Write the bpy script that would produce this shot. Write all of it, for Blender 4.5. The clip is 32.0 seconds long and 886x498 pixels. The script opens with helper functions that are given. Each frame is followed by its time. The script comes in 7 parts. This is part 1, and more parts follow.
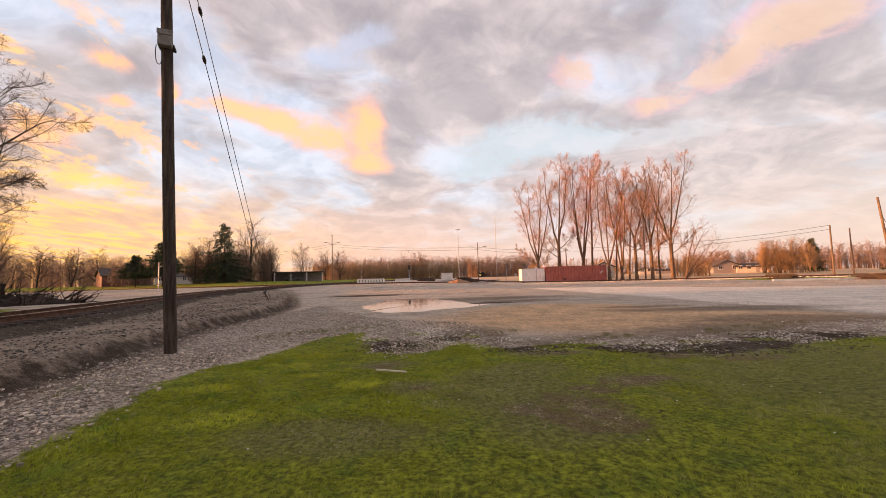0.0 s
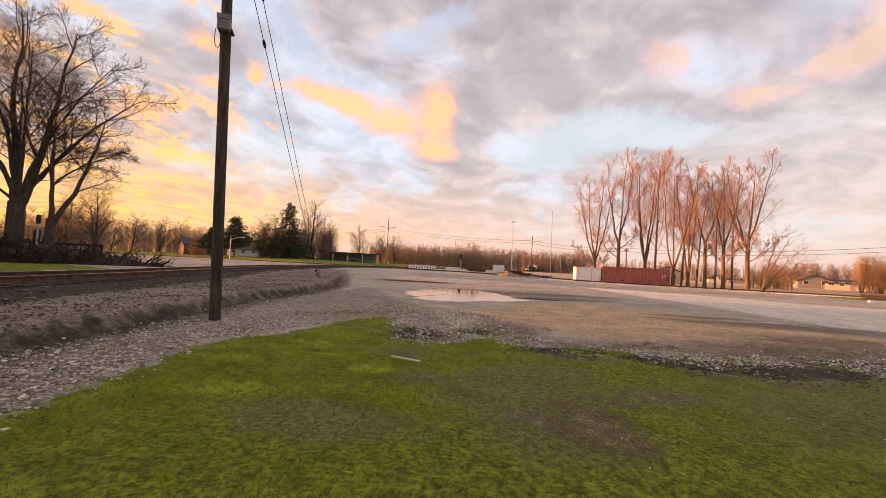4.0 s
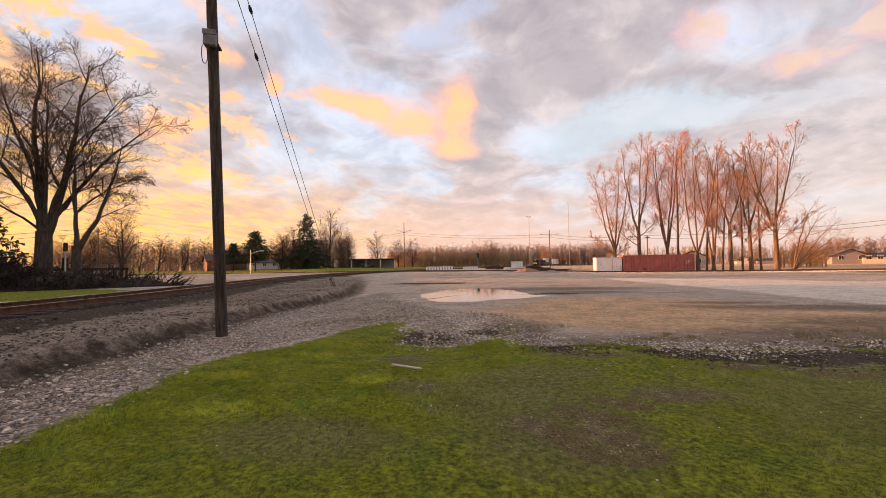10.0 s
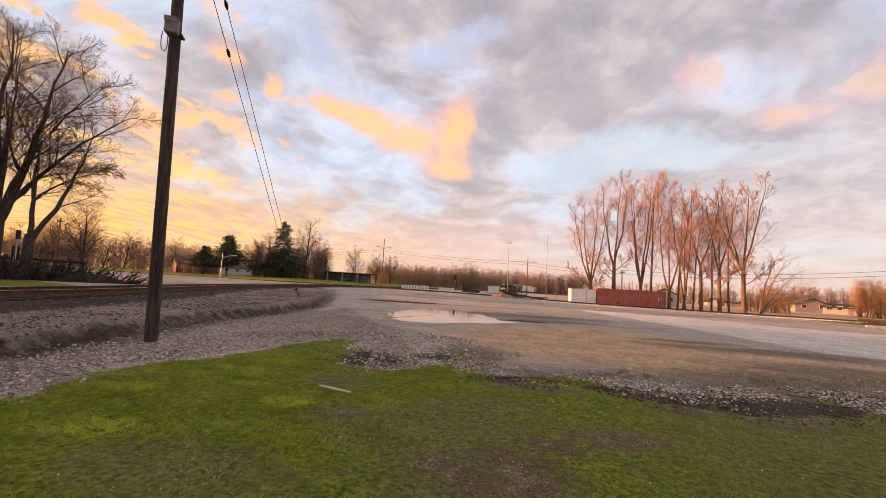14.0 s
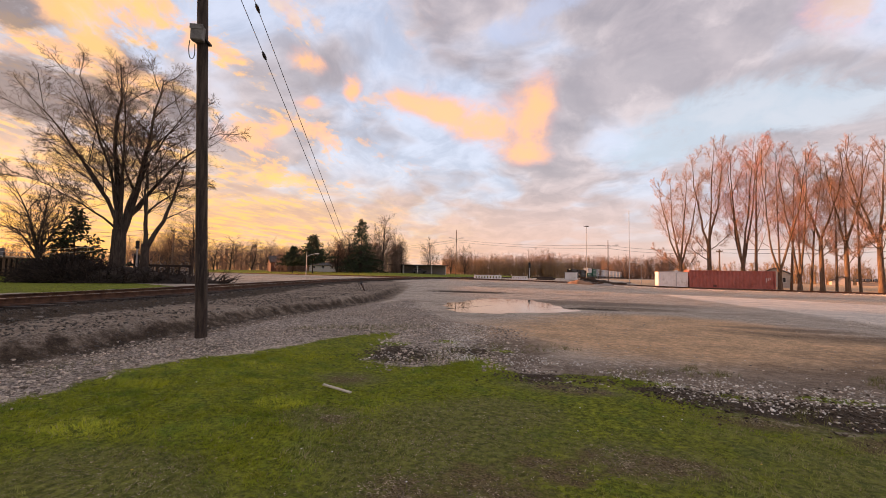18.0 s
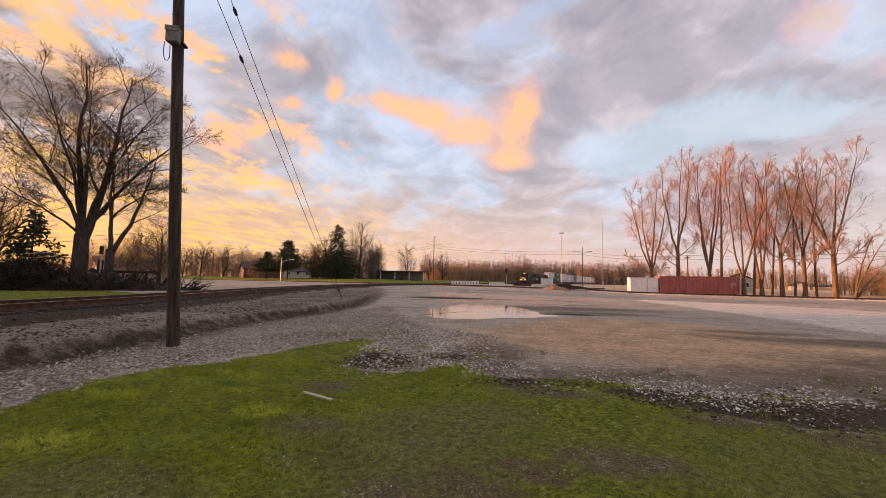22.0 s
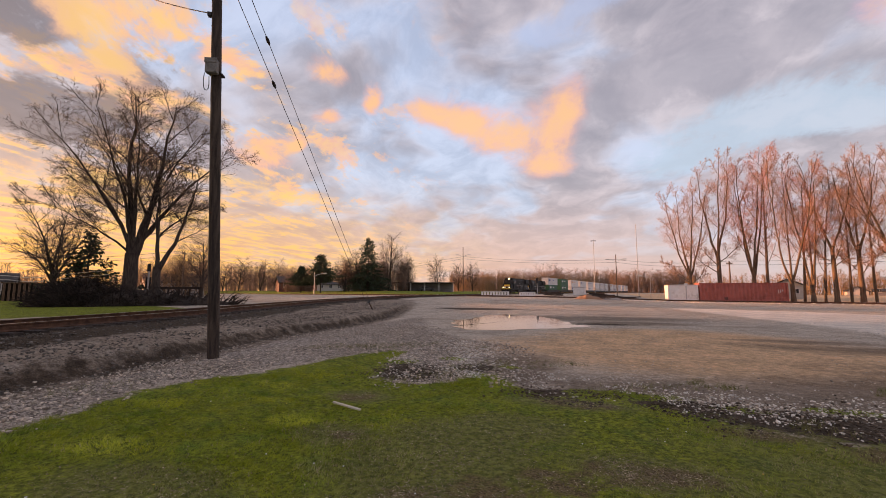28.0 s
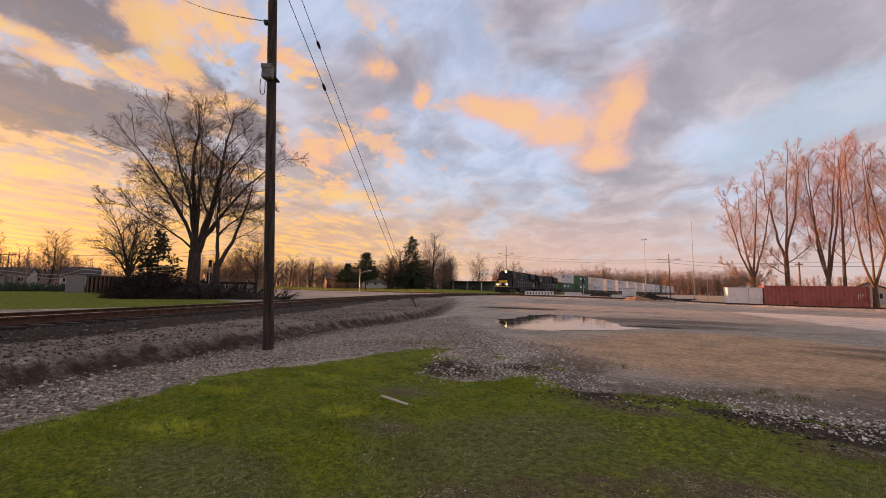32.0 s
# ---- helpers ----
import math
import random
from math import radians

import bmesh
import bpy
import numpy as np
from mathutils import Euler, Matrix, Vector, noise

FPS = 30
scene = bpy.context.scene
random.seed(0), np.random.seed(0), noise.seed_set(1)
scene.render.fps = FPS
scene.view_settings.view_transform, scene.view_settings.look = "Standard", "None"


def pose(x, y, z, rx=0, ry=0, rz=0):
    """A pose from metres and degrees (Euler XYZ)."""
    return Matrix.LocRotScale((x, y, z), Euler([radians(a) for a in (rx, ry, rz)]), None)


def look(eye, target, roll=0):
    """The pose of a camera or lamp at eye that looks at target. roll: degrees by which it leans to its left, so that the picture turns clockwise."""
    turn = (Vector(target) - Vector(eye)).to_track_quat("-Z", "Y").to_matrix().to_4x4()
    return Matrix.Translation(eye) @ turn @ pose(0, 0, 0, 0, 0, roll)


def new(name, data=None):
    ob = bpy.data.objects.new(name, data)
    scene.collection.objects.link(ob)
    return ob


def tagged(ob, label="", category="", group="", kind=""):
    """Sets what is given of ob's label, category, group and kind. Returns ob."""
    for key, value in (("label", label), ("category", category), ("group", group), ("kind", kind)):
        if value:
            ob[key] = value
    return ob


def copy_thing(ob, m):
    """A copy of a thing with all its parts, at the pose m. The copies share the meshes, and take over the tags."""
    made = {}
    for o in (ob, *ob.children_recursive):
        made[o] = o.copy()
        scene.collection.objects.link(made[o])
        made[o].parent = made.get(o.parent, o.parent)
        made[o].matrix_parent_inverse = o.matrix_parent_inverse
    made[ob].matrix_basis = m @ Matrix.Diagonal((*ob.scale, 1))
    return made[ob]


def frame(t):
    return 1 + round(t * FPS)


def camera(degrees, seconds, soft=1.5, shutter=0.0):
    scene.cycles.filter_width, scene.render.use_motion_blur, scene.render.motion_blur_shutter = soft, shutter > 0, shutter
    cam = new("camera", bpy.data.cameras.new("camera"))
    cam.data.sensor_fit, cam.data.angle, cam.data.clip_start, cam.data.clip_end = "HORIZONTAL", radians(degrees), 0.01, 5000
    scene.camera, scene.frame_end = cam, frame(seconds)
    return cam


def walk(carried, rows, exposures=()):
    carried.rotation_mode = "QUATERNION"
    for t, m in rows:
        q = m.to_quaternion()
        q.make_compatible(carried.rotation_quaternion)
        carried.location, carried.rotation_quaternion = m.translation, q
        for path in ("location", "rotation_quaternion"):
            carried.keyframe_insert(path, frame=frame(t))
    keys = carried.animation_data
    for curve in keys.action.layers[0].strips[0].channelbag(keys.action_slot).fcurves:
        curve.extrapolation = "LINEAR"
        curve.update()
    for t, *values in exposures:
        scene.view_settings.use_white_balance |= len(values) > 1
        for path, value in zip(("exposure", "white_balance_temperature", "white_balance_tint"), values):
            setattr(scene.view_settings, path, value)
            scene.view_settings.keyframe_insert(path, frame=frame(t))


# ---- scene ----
cam = camera(95.7, 32.0, 0.9)
PATH = [
    (0, (-1.602, -2.801, 1.444), (-1.624, -0.806, 1.586), -1.6),
    (0.5, (-1.564, -2.765, 1.442), (-1.561, -0.769, 1.572), -0.9),
    (1, (-1.36, -2.753, 1.454), (-1.33, -0.758, 1.602), 0.3),
    (1.5, (-1.267, -2.661, 1.45), (-1.246, -0.665, 1.562), 1.6),
    (2, (-1.266, -2.523, 1.458), (-1.195, -0.528, 1.582), 2.4),
    (2.5, (-1.224, -2.493, 1.455), (-1.238, -0.495, 1.56), 2.9),
    (3, (-1.168, -2.518, 1.456), (-1.246, -0.522, 1.558), 2.9),
    (3.5, (-1.157, -2.54, 1.461), (-1.347, -0.552, 1.563), 2.9),
    (4, (-1.127, -2.594, 1.47), (-1.42, -0.617, 1.558), 2.8),
    (4.5, (-1.099, -2.594, 1.474), (-1.484, -0.633, 1.547), 2.5),
    (6.5, (-0.972, -2.46, 1.49), (-1.338, -0.496, 1.583), 0.6),
    (7, (-0.932, -2.402, 1.492), (-1.271, -0.432, 1.559), 0.5),
    (7.5, (-0.95, -2.299, 1.499), (-1.218, -0.319, 1.592), 0.4),
    (8, (-0.883, -2.267, 1.494), (-1.175, -0.29, 1.558), 0.3),
    (8.5, (-0.835, -2.268, 1.487), (-1.139, -0.292, 1.537), -0.1),
    (9, (-0.796, -2.308, 1.479), (-1.079, -0.328, 1.508), -0.6),
    (9.5, (-0.804, -2.286, 1.483), (-1.119, -0.314, 1.596), -0.8),
    (10, (-0.822, -2.285, 1.492), (-1.203, -0.324, 1.581), -1.0),
    (10.5, (-0.812, -2.318, 1.472), (-1.215, -0.361, 1.557), -0.9),
    (11, (-0.822, -2.321, 1.472), (-1.22, -0.361, 1.509), -0.8),
    (11.5, (-0.814, -2.309, 1.48), (-1.144, -0.337, 1.541), -0.3),
    (12, (-0.844, -2.262, 1.48), (-1.132, -0.284, 1.563), 0.5),
    (12.5, (-0.8, -2.238, 1.474), (-1.038, -0.255, 1.589), 1.6),
    (13, (-0.635, -2.231, 1.493), (-0.9, -0.252, 1.613), 2.6),
    (13.5, (-0.563, -2.036, 1.455), (-0.855, -0.064, 1.618), 3.1),
    (14, (-0.388, -1.823, 1.472), (-0.677, 0.146, 1.663), 3.3),
    (14.5, (-0.151, -1.695, 1.478), (-0.533, 0.262, 1.629), 3.0),
    (16.5, (0.253, -1.161, 1.501), (-0.263, 0.762, 1.689), 1.8),
    (17, (0.247, -1.037, 1.488), (-0.337, 0.87, 1.639), 1.6),
    (17.5, (0.226, -0.952, 1.501), (-0.396, 0.944, 1.627), 1.5),
    (18, (0.401, -0.975, 1.496), (-0.252, 0.911, 1.623), 1.1),
    (18.5, (0.452, -1.018, 1.502), (-0.233, 0.858, 1.604), 0.2),
    (19, (0.389, -1.021, 1.498), (-0.25, 0.872, 1.586), -0.9),
    (19.5, (0.48, -0.962, 1.453), (-0.078, 0.957, 1.536), -1.7),
    (20, (0.46, -0.996, 1.494), (-0.109, 0.918, 1.619), -1.4),
    (20.5, (0.411, -1.041, 1.509), (-0.156, 0.873, 1.626), -0.8),
    (21, (0.417, -1.061, 1.498), (-0.144, 0.852, 1.648), -0.0),
    (21.5, (0.404, -1.061, 1.497), (-0.162, 0.851, 1.65), 0.6),
    (22, (0.373, -1.06, 1.496), (-0.173, 0.858, 1.655), 1.0),
    (22.5, (0.344, -1.051, 1.49), (-0.173, 0.874, 1.658), 1.7),
    (23, (0.351, -1.067, 1.492), (-0.155, 0.861, 1.65), 2.3),
    (23.5, (0.43, -1.067, 1.502), (-0.093, 0.855, 1.675), 2.8),
    (24, (0.463, -1.051, 1.49), (-0.066, 0.871, 1.65), 3.4),
    (24.5, (0.48, -1.053, 1.492), (-0.045, 0.869, 1.657), 3.6),
    (25, (0.473, -1.047, 1.488), (-0.085, 0.866, 1.656), 3.5),
    (25.5, (0.457, -1.056, 1.491), (-0.131, 0.849, 1.656), 2.9),
    (27.5, (0.487, -1.118, 1.497), (-0.169, 0.76, 1.705), -0.1),
    (28, (0.488, -1.134, 1.503), (-0.196, 0.734, 1.715), 0.1),
    (28.5, (0.486, -1.139, 1.501), (-0.202, 0.725, 1.726), 0.3),
    (29, (0.48, -1.145, 1.503), (-0.24, 0.708, 1.724), 0.4),
    (29.5, (0.485, -1.147, 1.498), (-0.245, 0.7, 1.73), 0.3),
    (30, (0.472, -1.139, 1.5), (-0.319, 0.684, 1.728), 0.3),
    (30.5, (0.455, -1.137, 1.503), (-0.377, 0.668, 1.734), 0.5),
    (31, (0.442, -1.133, 1.493), (-0.403, 0.665, 1.724), 0.7),
    (31.5, (0.435, -1.145, 1.496), (-0.436, 0.641, 1.72), 1.0),
    (32, (0.418, -1.13, 1.482), (-0.46, 0.655, 1.685), 1.0),
]
walk(cam, [(t, look(e, g, r)) for t, e, g, r in PATH], [(0, 0.28, 8050, 15), (14, 0.21, 7700, 15), (22, 0.06, 7250, 15), (28, -0.03, 7080, 15), (32, -0.15, 7080, 15)])

# ------------------------------------------------------------------ light
SUN_AZ, SUN_EL = -88.0, 4.2          # degrees; azimuth from +y towards +x
GLOW_AZ = -82.0                      # the middle of the glow on the clouds


def compass(az, r, z=0.0, bx=0.42, by=-1.13):
    """A place by its bearing and distance from where the viewer ends up."""
    a = radians(az)
    return Vector((bx + r * math.sin(a), by + r * math.cos(a), z))


world = bpy.data.worlds.new("evening_sky")
scene.world = world
world.use_nodes = True
wn = world.node_tree
sky = wn.nodes.new("ShaderNodeTexSky")
sky.sky_type, sky.sun_disc = "NISHITA", False
sky.sun_elevation, sky.sun_rotation = radians(SUN_EL), radians(SUN_AZ)
wn.links.new(sky.outputs[0], wn.nodes["Background"].inputs[0])
wn.nodes["Background"].inputs[1].default_value = 0.05

sun_dir = Vector((math.sin(radians(SUN_AZ)) * math.cos(radians(SUN_EL)), math.cos(radians(SUN_AZ)) * math.cos(radians(SUN_EL)), math.sin(radians(SUN_EL))))
sun_data = bpy.data.lights.new("sun", "SUN")
sun_data.energy, sun_data.angle, sun_data.color = 14.5, radians(1.5), (1.0, 0.56, 0.34)
sun = new("sun", sun_data)
sun.matrix_world = look(sun_dir * 300, (0, 0, 0))


# ------------------------------------------------------------------ materials
class Nodes:
    """Short hand for a node tree."""

    def __init__(self, name, displace=False):
        self.mat = bpy.data.materials.new(name)
        self.mat.use_nodes = True
        self.tree = self.mat.node_tree
        self.bsdf = self.tree.nodes["Principled BSDF"]
        self.out = self.tree.nodes["Material Output"]

    def add(self, kind):
        return self.tree.nodes.new(kind)

    def link(self, a, b):
        self.tree.links.new(a, b)

    def put(self, sock, v):
        if isinstance(v, bpy.types.NodeSocket):
            self.link(v, sock)
        elif isinstance(v, (tuple, list)) and len(v) == 3 and sock.type == "RGBA":
            sock.default_value = (*v, 1)
        else:
            sock.default_value = v

    def math(self, op, a, b=0.0, c=None, clamp=False):
        n = self.add("ShaderNodeMath")
        n.operation, n.use_clamp = op, clamp
        self.put(n.inputs[0], a)
        self.put(n.inputs[1], b)
        if c is not None:
            self.put(n.inputs[2], c)
        return n.outputs[0]

    def vec(self, op, a, b=None, scale=None):
        n = self.add("ShaderNodeVectorMath")
        n.operation = op
        self.put(n.inputs[0], a)
        if b is not None:
            self.put(n.inputs[1], b)
        if scale is not None:
            self.put(n.inputs["Scale"], scale)
        return n.outputs["Value"] if op in ("LENGTH", "DOT_PRODUCT", "DISTANCE") else n.outputs[0]

    def step(self, v, lo, hi, a=0.0, b=1.0):
        n = self.add("ShaderNodeMapRange")
        n.interpolation_type = "SMOOTHSTEP"
        for i, x in enumerate((v, lo, hi, a, b)):
            self.put(n.inputs[i], x)
        return n.outputs[0]

    def mix(self, f, a, b, blend="MIX"):
        n = self.add("ShaderNodeMix")
        n.data_type, n.blend_type = "RGBA", blend
        self.put(n.inputs[0], f)
        self.put(n.inputs[6], a)
        self.put(n.inputs[7], b)
        return n.outputs[2]

    def noise(self, scale, detail=4.0, rough=0.55, vec=None, distort=0.0):
        n = self.add("ShaderNodeTexNoise")
        n.inputs["Scale"].default_value, n.inputs["Detail"].default_value = scale, detail
        n.inputs["Roughness"].default_value, n.inputs["Distortion"].default_value = rough, distort
        if vec is not None:
            self.link(vec, n.inputs["Vector"])
        return n.outputs["Fac"]

    def coords(self, kind="Object"):
        return self.add("ShaderNodeTexCoord").outputs[kind]

    def squash(self, vec, sx, sy, sz):
        return self.vec("MULTIPLY", vec, (sx, sy, sz))

    def attr(self, name):
        n = self.add("ShaderNodeAttribute")
        n.attribute_name = name
        return n.outputs["Fac"]

    def bump(self, height, strength=0.4, dist=0.02):
        n = self.add("ShaderNodeBump")
        n.inputs["Strength"].default_value, n.inputs["Distance"].default_value = strength, dist
        self.link(height, n.inputs["Height"])
        self.link(n.outputs[0], self.bsdf.inputs["Normal"])

    def surface(self, color, rough=0.7, metal=0.0, spec=0.4):
        self.put(self.bsdf.inputs["Base Color"], color)
        self.put(self.bsdf.inputs["Roughness"], rough)
        self.put(self.bsdf.inputs["Metallic"], metal)
        self.put(self.bsdf.inputs["Specular IOR Level"], spec)
        return self.mat


def worn(name, c1, c2, scale=6.0, fine=60.0, rough=0.75, metal=0.0, bump=0.3, stretch=(1, 1, 1), grime=None, by_object=0.0, by_island=0.0, spec=0.35):
    """A painted, wooden or stony surface: two colours at a coarse and a fine scale, some relief."""
    n = Nodes(name)
    co = n.squash(n.coords(), *stretch)
    big, small = n.noise(scale, 5, 0.6, co), n.noise(fine, 3, 0.6, co)
    f = n.step(n.math("ADD", n.math("MULTIPLY", big, 0.7), n.math("MULTIPLY", small, 0.3)), 0.36, 0.64)
    col = n.mix(f, c1, c2)
    if grime:
        col = n.mix(n.step(n.noise(scale * 0.45, 6, 0.7, co), 0.5, 0.72), col, grime)
    if by_object:
        r = n.add("ShaderNodeObjectInfo").outputs["Random"]
        col = n.mix(1.0, col, n.mix(r, (1 - by_object,) * 3, (1 + by_object,) * 3), "MULTIPLY")
    if by_island:
        r = n.add("ShaderNodeNewGeometry").outputs["Random Per Island"]
        col = n.mix(1.0, col, n.mix(r, (1 - by_island,) * 3, (1 + by_island,) * 3), "MULTIPLY")
    n.bump(small, bump, 0.01)
    return n.surface(col, n.step(big, 0.2, 0.8, min(1, rough + 0.12), max(0.05, rough - 0.12)), metal, spec)


def glow(name, color, strength):
    n = Nodes(name)
    n.put(n.bsdf.inputs["Emission Color"], color)
    n.bsdf.inputs["Emission Strength"].default_value = strength
    return n.surface(color, 0.4)


M = {}
M["pole_wood"] = worn("pole_wood", (0.026, 0.018, 0.014), (0.085, 0.060, 0.046), 2.2, 40, 0.85, bump=0.8, stretch=(6, 6, 0.6), grime=(0.018, 0.013, 0.012))
M["grey_box"] = worn("grey_box", (0.13, 0.12, 0.11), (0.22, 0.205, 0.19), 9, 70, 0.7, grime=(0.09, 0.075, 0.065))
M["cable"] = worn("cable", (0.012, 0.012, 0.013), (0.03, 0.03, 0.03), 8, 60, 0.6)
M["steel_wire"] = worn("steel_wire", (0.05, 0.05, 0.055), (0.11, 0.10, 0.10), 8, 60, 0.45, metal=0.7)
M["insulator"] = worn("insulator", (0.012, 0.010, 0.010), (0.035, 0.025, 0.02), 20, 90, 0.3)
M["rust"] = worn("rust", (0.055, 0.026, 0.016), (0.12, 0.055, 0.03), 5, 60, 0.8, bump=0.5)
M["rail_head"] = worn("rail_head", (0.34, 0.31, 0.29), (0.50, 0.46, 0.42), 3, 50, 0.32, metal=0.9, bump=0.1)
M["tie"] = worn("tie", (0.035, 0.026, 0.022), (0.085, 0.062, 0.05), 3, 40, 0.9, bump=0.7, stretch=(1, 6, 6), by_object=0.25)
M["red_steel"] = worn("red_steel", (0.36, 0.108, 0.088), (0.43, 0.140, 0.115), 1.2, 30, 0.6, bump=0.15, grime=(0.25, 0.07, 0.05))
M["white_steel"] = worn("white_steel", (0.74, 0.70, 0.68), (0.84, 0.81, 0.79), 1.5, 30, 0.6, bump=0.15, grime=(0.45, 0.38, 0.34))
M["white_paint"] = worn("white_paint", (0.66, 0.62, 0.60), (0.78, 0.75, 0.73), 2, 40, 0.6, bump=0.2, grime=(0.5, 0.45, 0.42))
M["dark_steel"] = worn("dark_steel", (0.016, 0.015, 0.016), (0.04, 0.036, 0.034), 3, 50, 0.6, metal=0.2)
M["loco_black"] = worn("loco_black", (0.010, 0.010, 0.011), (0.022, 0.021, 0.021), 1.5, 40, 0.6, grime=(0.034, 0.028, 0.024), bump=0.1, spec=0.2)
M["white_mark"] = worn("white_mark", (0.55, 0.54, 0.53), (0.7, 0.69, 0.68), 3, 40, 0.5)
M["green_steel"] = worn("green_steel", (0.018, 0.085, 0.05), (0.03, 0.12, 0.075), 1.5, 40, 0.55, grime=(0.03, 0.06, 0.045))
M["pale_steel"] = worn("pale_steel", (0.58, 0.55, 0.54), (0.72, 0.69, 0.68), 1.2, 30, 0.55, grime=(0.42, 0.36, 0.33), by_object=0.10)
M["orange_mark"] = worn("orange_mark", (0.62, 0.30, 0.05), (0.75, 0.40, 0.09), 3, 30, 0.5)
M["blue_mark"] = worn("blue_mark", (0.06, 0.09, 0.24), (0.09, 0.13, 0.30), 3, 30, 0.5)
M["yellow_paint"] = worn("yellow_paint", (0.55, 0.38, 0.04), (0.65, 0.46, 0.06), 3, 30, 0.5)
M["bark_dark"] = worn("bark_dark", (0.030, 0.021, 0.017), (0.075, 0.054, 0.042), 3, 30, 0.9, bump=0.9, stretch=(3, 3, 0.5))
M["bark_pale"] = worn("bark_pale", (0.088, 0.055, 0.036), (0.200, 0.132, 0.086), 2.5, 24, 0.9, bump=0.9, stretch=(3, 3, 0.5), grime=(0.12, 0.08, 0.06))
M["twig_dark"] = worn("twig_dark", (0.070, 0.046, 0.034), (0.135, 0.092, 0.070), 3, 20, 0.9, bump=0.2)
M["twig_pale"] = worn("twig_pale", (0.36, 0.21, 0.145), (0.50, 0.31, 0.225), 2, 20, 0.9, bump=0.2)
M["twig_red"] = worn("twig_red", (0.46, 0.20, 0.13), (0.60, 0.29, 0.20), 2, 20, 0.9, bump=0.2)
M["far_twig"] = worn("far_twig", (0.19, 0.115, 0.078), (0.33, 0.21, 0.145), 0.3, 4, 0.9, bump=0.1, by_island=0.3)
M["brown_twig"] = worn("brown_twig", (0.135, 0.087, 0.062), (0.235, 0.155, 0.112), 0.3, 4, 0.9, bump=0.1, by_island=0.3)
M["far_gold"] = worn("far_gold", (0.26, 0.155, 0.078), (0.38, 0.235, 0.12), 0.3, 4, 0.9, bump=0.1, by_island=0.3)
M["needles"] = worn("needles", (0.022, 0.036, 0.018), (0.055, 0.075, 0.036), 2, 30, 0.8, bump=0.1, by_island=0.4)
M["brush"] = worn("brush", (0.013, 0.009, 0.007), (0.045, 0.029, 0.021), 2, 20, 0.95, bump=0.4, by_island=0.4)
M["soil"] = worn("soil", (0.016, 0.011, 0.008), (0.048, 0.032, 0.023), 1.2, 14, 0.95, bump=1.0)
M["orange_soil"] = worn("orange_soil", (0.24, 0.13, 0.075), (0.36, 0.20, 0.12), 1.5, 18, 0.95, bump=0.8)
M["grey_soil"] = worn("grey_soil", (0.20, 0.165, 0.14), (0.36, 0.30, 0.26), 1.5, 18, 0.95, bump=0.8)
M["house_white"] = worn("house_white", (0.42, 0.38, 0.36), (0.54, 0.50, 0.47), 1.5, 20, 0.7, bump=0.2, stretch=(0.2, 0.2, 5))
M["house_grey"] = worn("house_grey", (0.22, 0.20, 0.20), (0.32, 0.29, 0.28), 1.5, 20, 0.7, bump=0.2, stretch=(0.2, 0.2, 5))
M["house_red"] = worn("house_red", (0.12, 0.052, 0.045), (0.18, 0.085, 0.074), 1.5, 20, 0.8, bump=0.3)
M["roof"] = worn("roof", (0.045, 0.04, 0.04), (0.085, 0.075, 0.07), 2, 22, 0.85, bump=0.5)
M["window_dark"] = worn("window_dark", (0.02, 0.022, 0.026), (0.05, 0.052, 0.06), 2, 20, 0.15, bump=0.02)
M["plank"] = worn("plank", (0.46, 0.40, 0.30), (0.64, 0.57, 0.45), 3, 40, 0.8, bump=0.5, stretch=(1, 8, 8))
M["fence_wood"] = worn("fence_wood", (0.11, 0.065, 0.04), (0.20, 0.125, 0.08), 3, 40, 0.85, bump=0.5, stretch=(6, 6, 0.6), by_object=0.3)
M["galv"] = worn("galv", (0.36, 0.35, 0.35), (0.50, 0.48, 0.47), 3, 50, 0.5, metal=0.4)
M["wood_pole"] = worn("wood_pole", (0.10, 0.07, 0.05), (0.19, 0.135, 0.10), 2, 30, 0.9, bump=0.5, stretch=(5, 5, 0.6))
M["stone"] = worn("stone", (0.305, 0.245, 0.192), (0.585, 0.490, 0.400), 9, 50, 0.8, bump=0.3, by_island=0.6)
M["stone_pale"] = worn("stone_pale", (0.66, 0.60, 0.53), (0.86, 0.81, 0.74), 9, 50, 0.6, bump=0.3, by_island=0.3)
M["weed"] = worn("weed", (0.105, 0.105, 0.030), (0.260, 0.235, 0.085), 4, 30, 0.85, bump=0.1, by_island=0.4)
M["clod"] = worn("clod", (0.050, 0.036, 0.024), (0.135, 0.098, 0.068), 9, 50, 0.95, bump=0.6, by_island=0.5)
M["stone_dark"] = worn("stone_dark", (0.070, 0.059, 0.050), (0.165, 0.140, 0.118), 9, 50, 0.85, bump=0.3, by_island=0.5)
M["lamp_glow"] = glow("lamp_glow", (1.0, 0.80, 0.42), 3.0)
M["lamp_warm"] = glow("lamp_warm", (1.0, 0.62, 0.25), 5.0)
M["car_paint"] = worn("car_paint", (0.05, 0.05, 0.055), (0.08, 0.08, 0.085), 1, 20, 0.3, bump=0.02)
M["tyre"] = worn("tyre", (0.012, 0.012, 0.012), (0.025, 0.025, 0.025), 6, 60, 0.9)


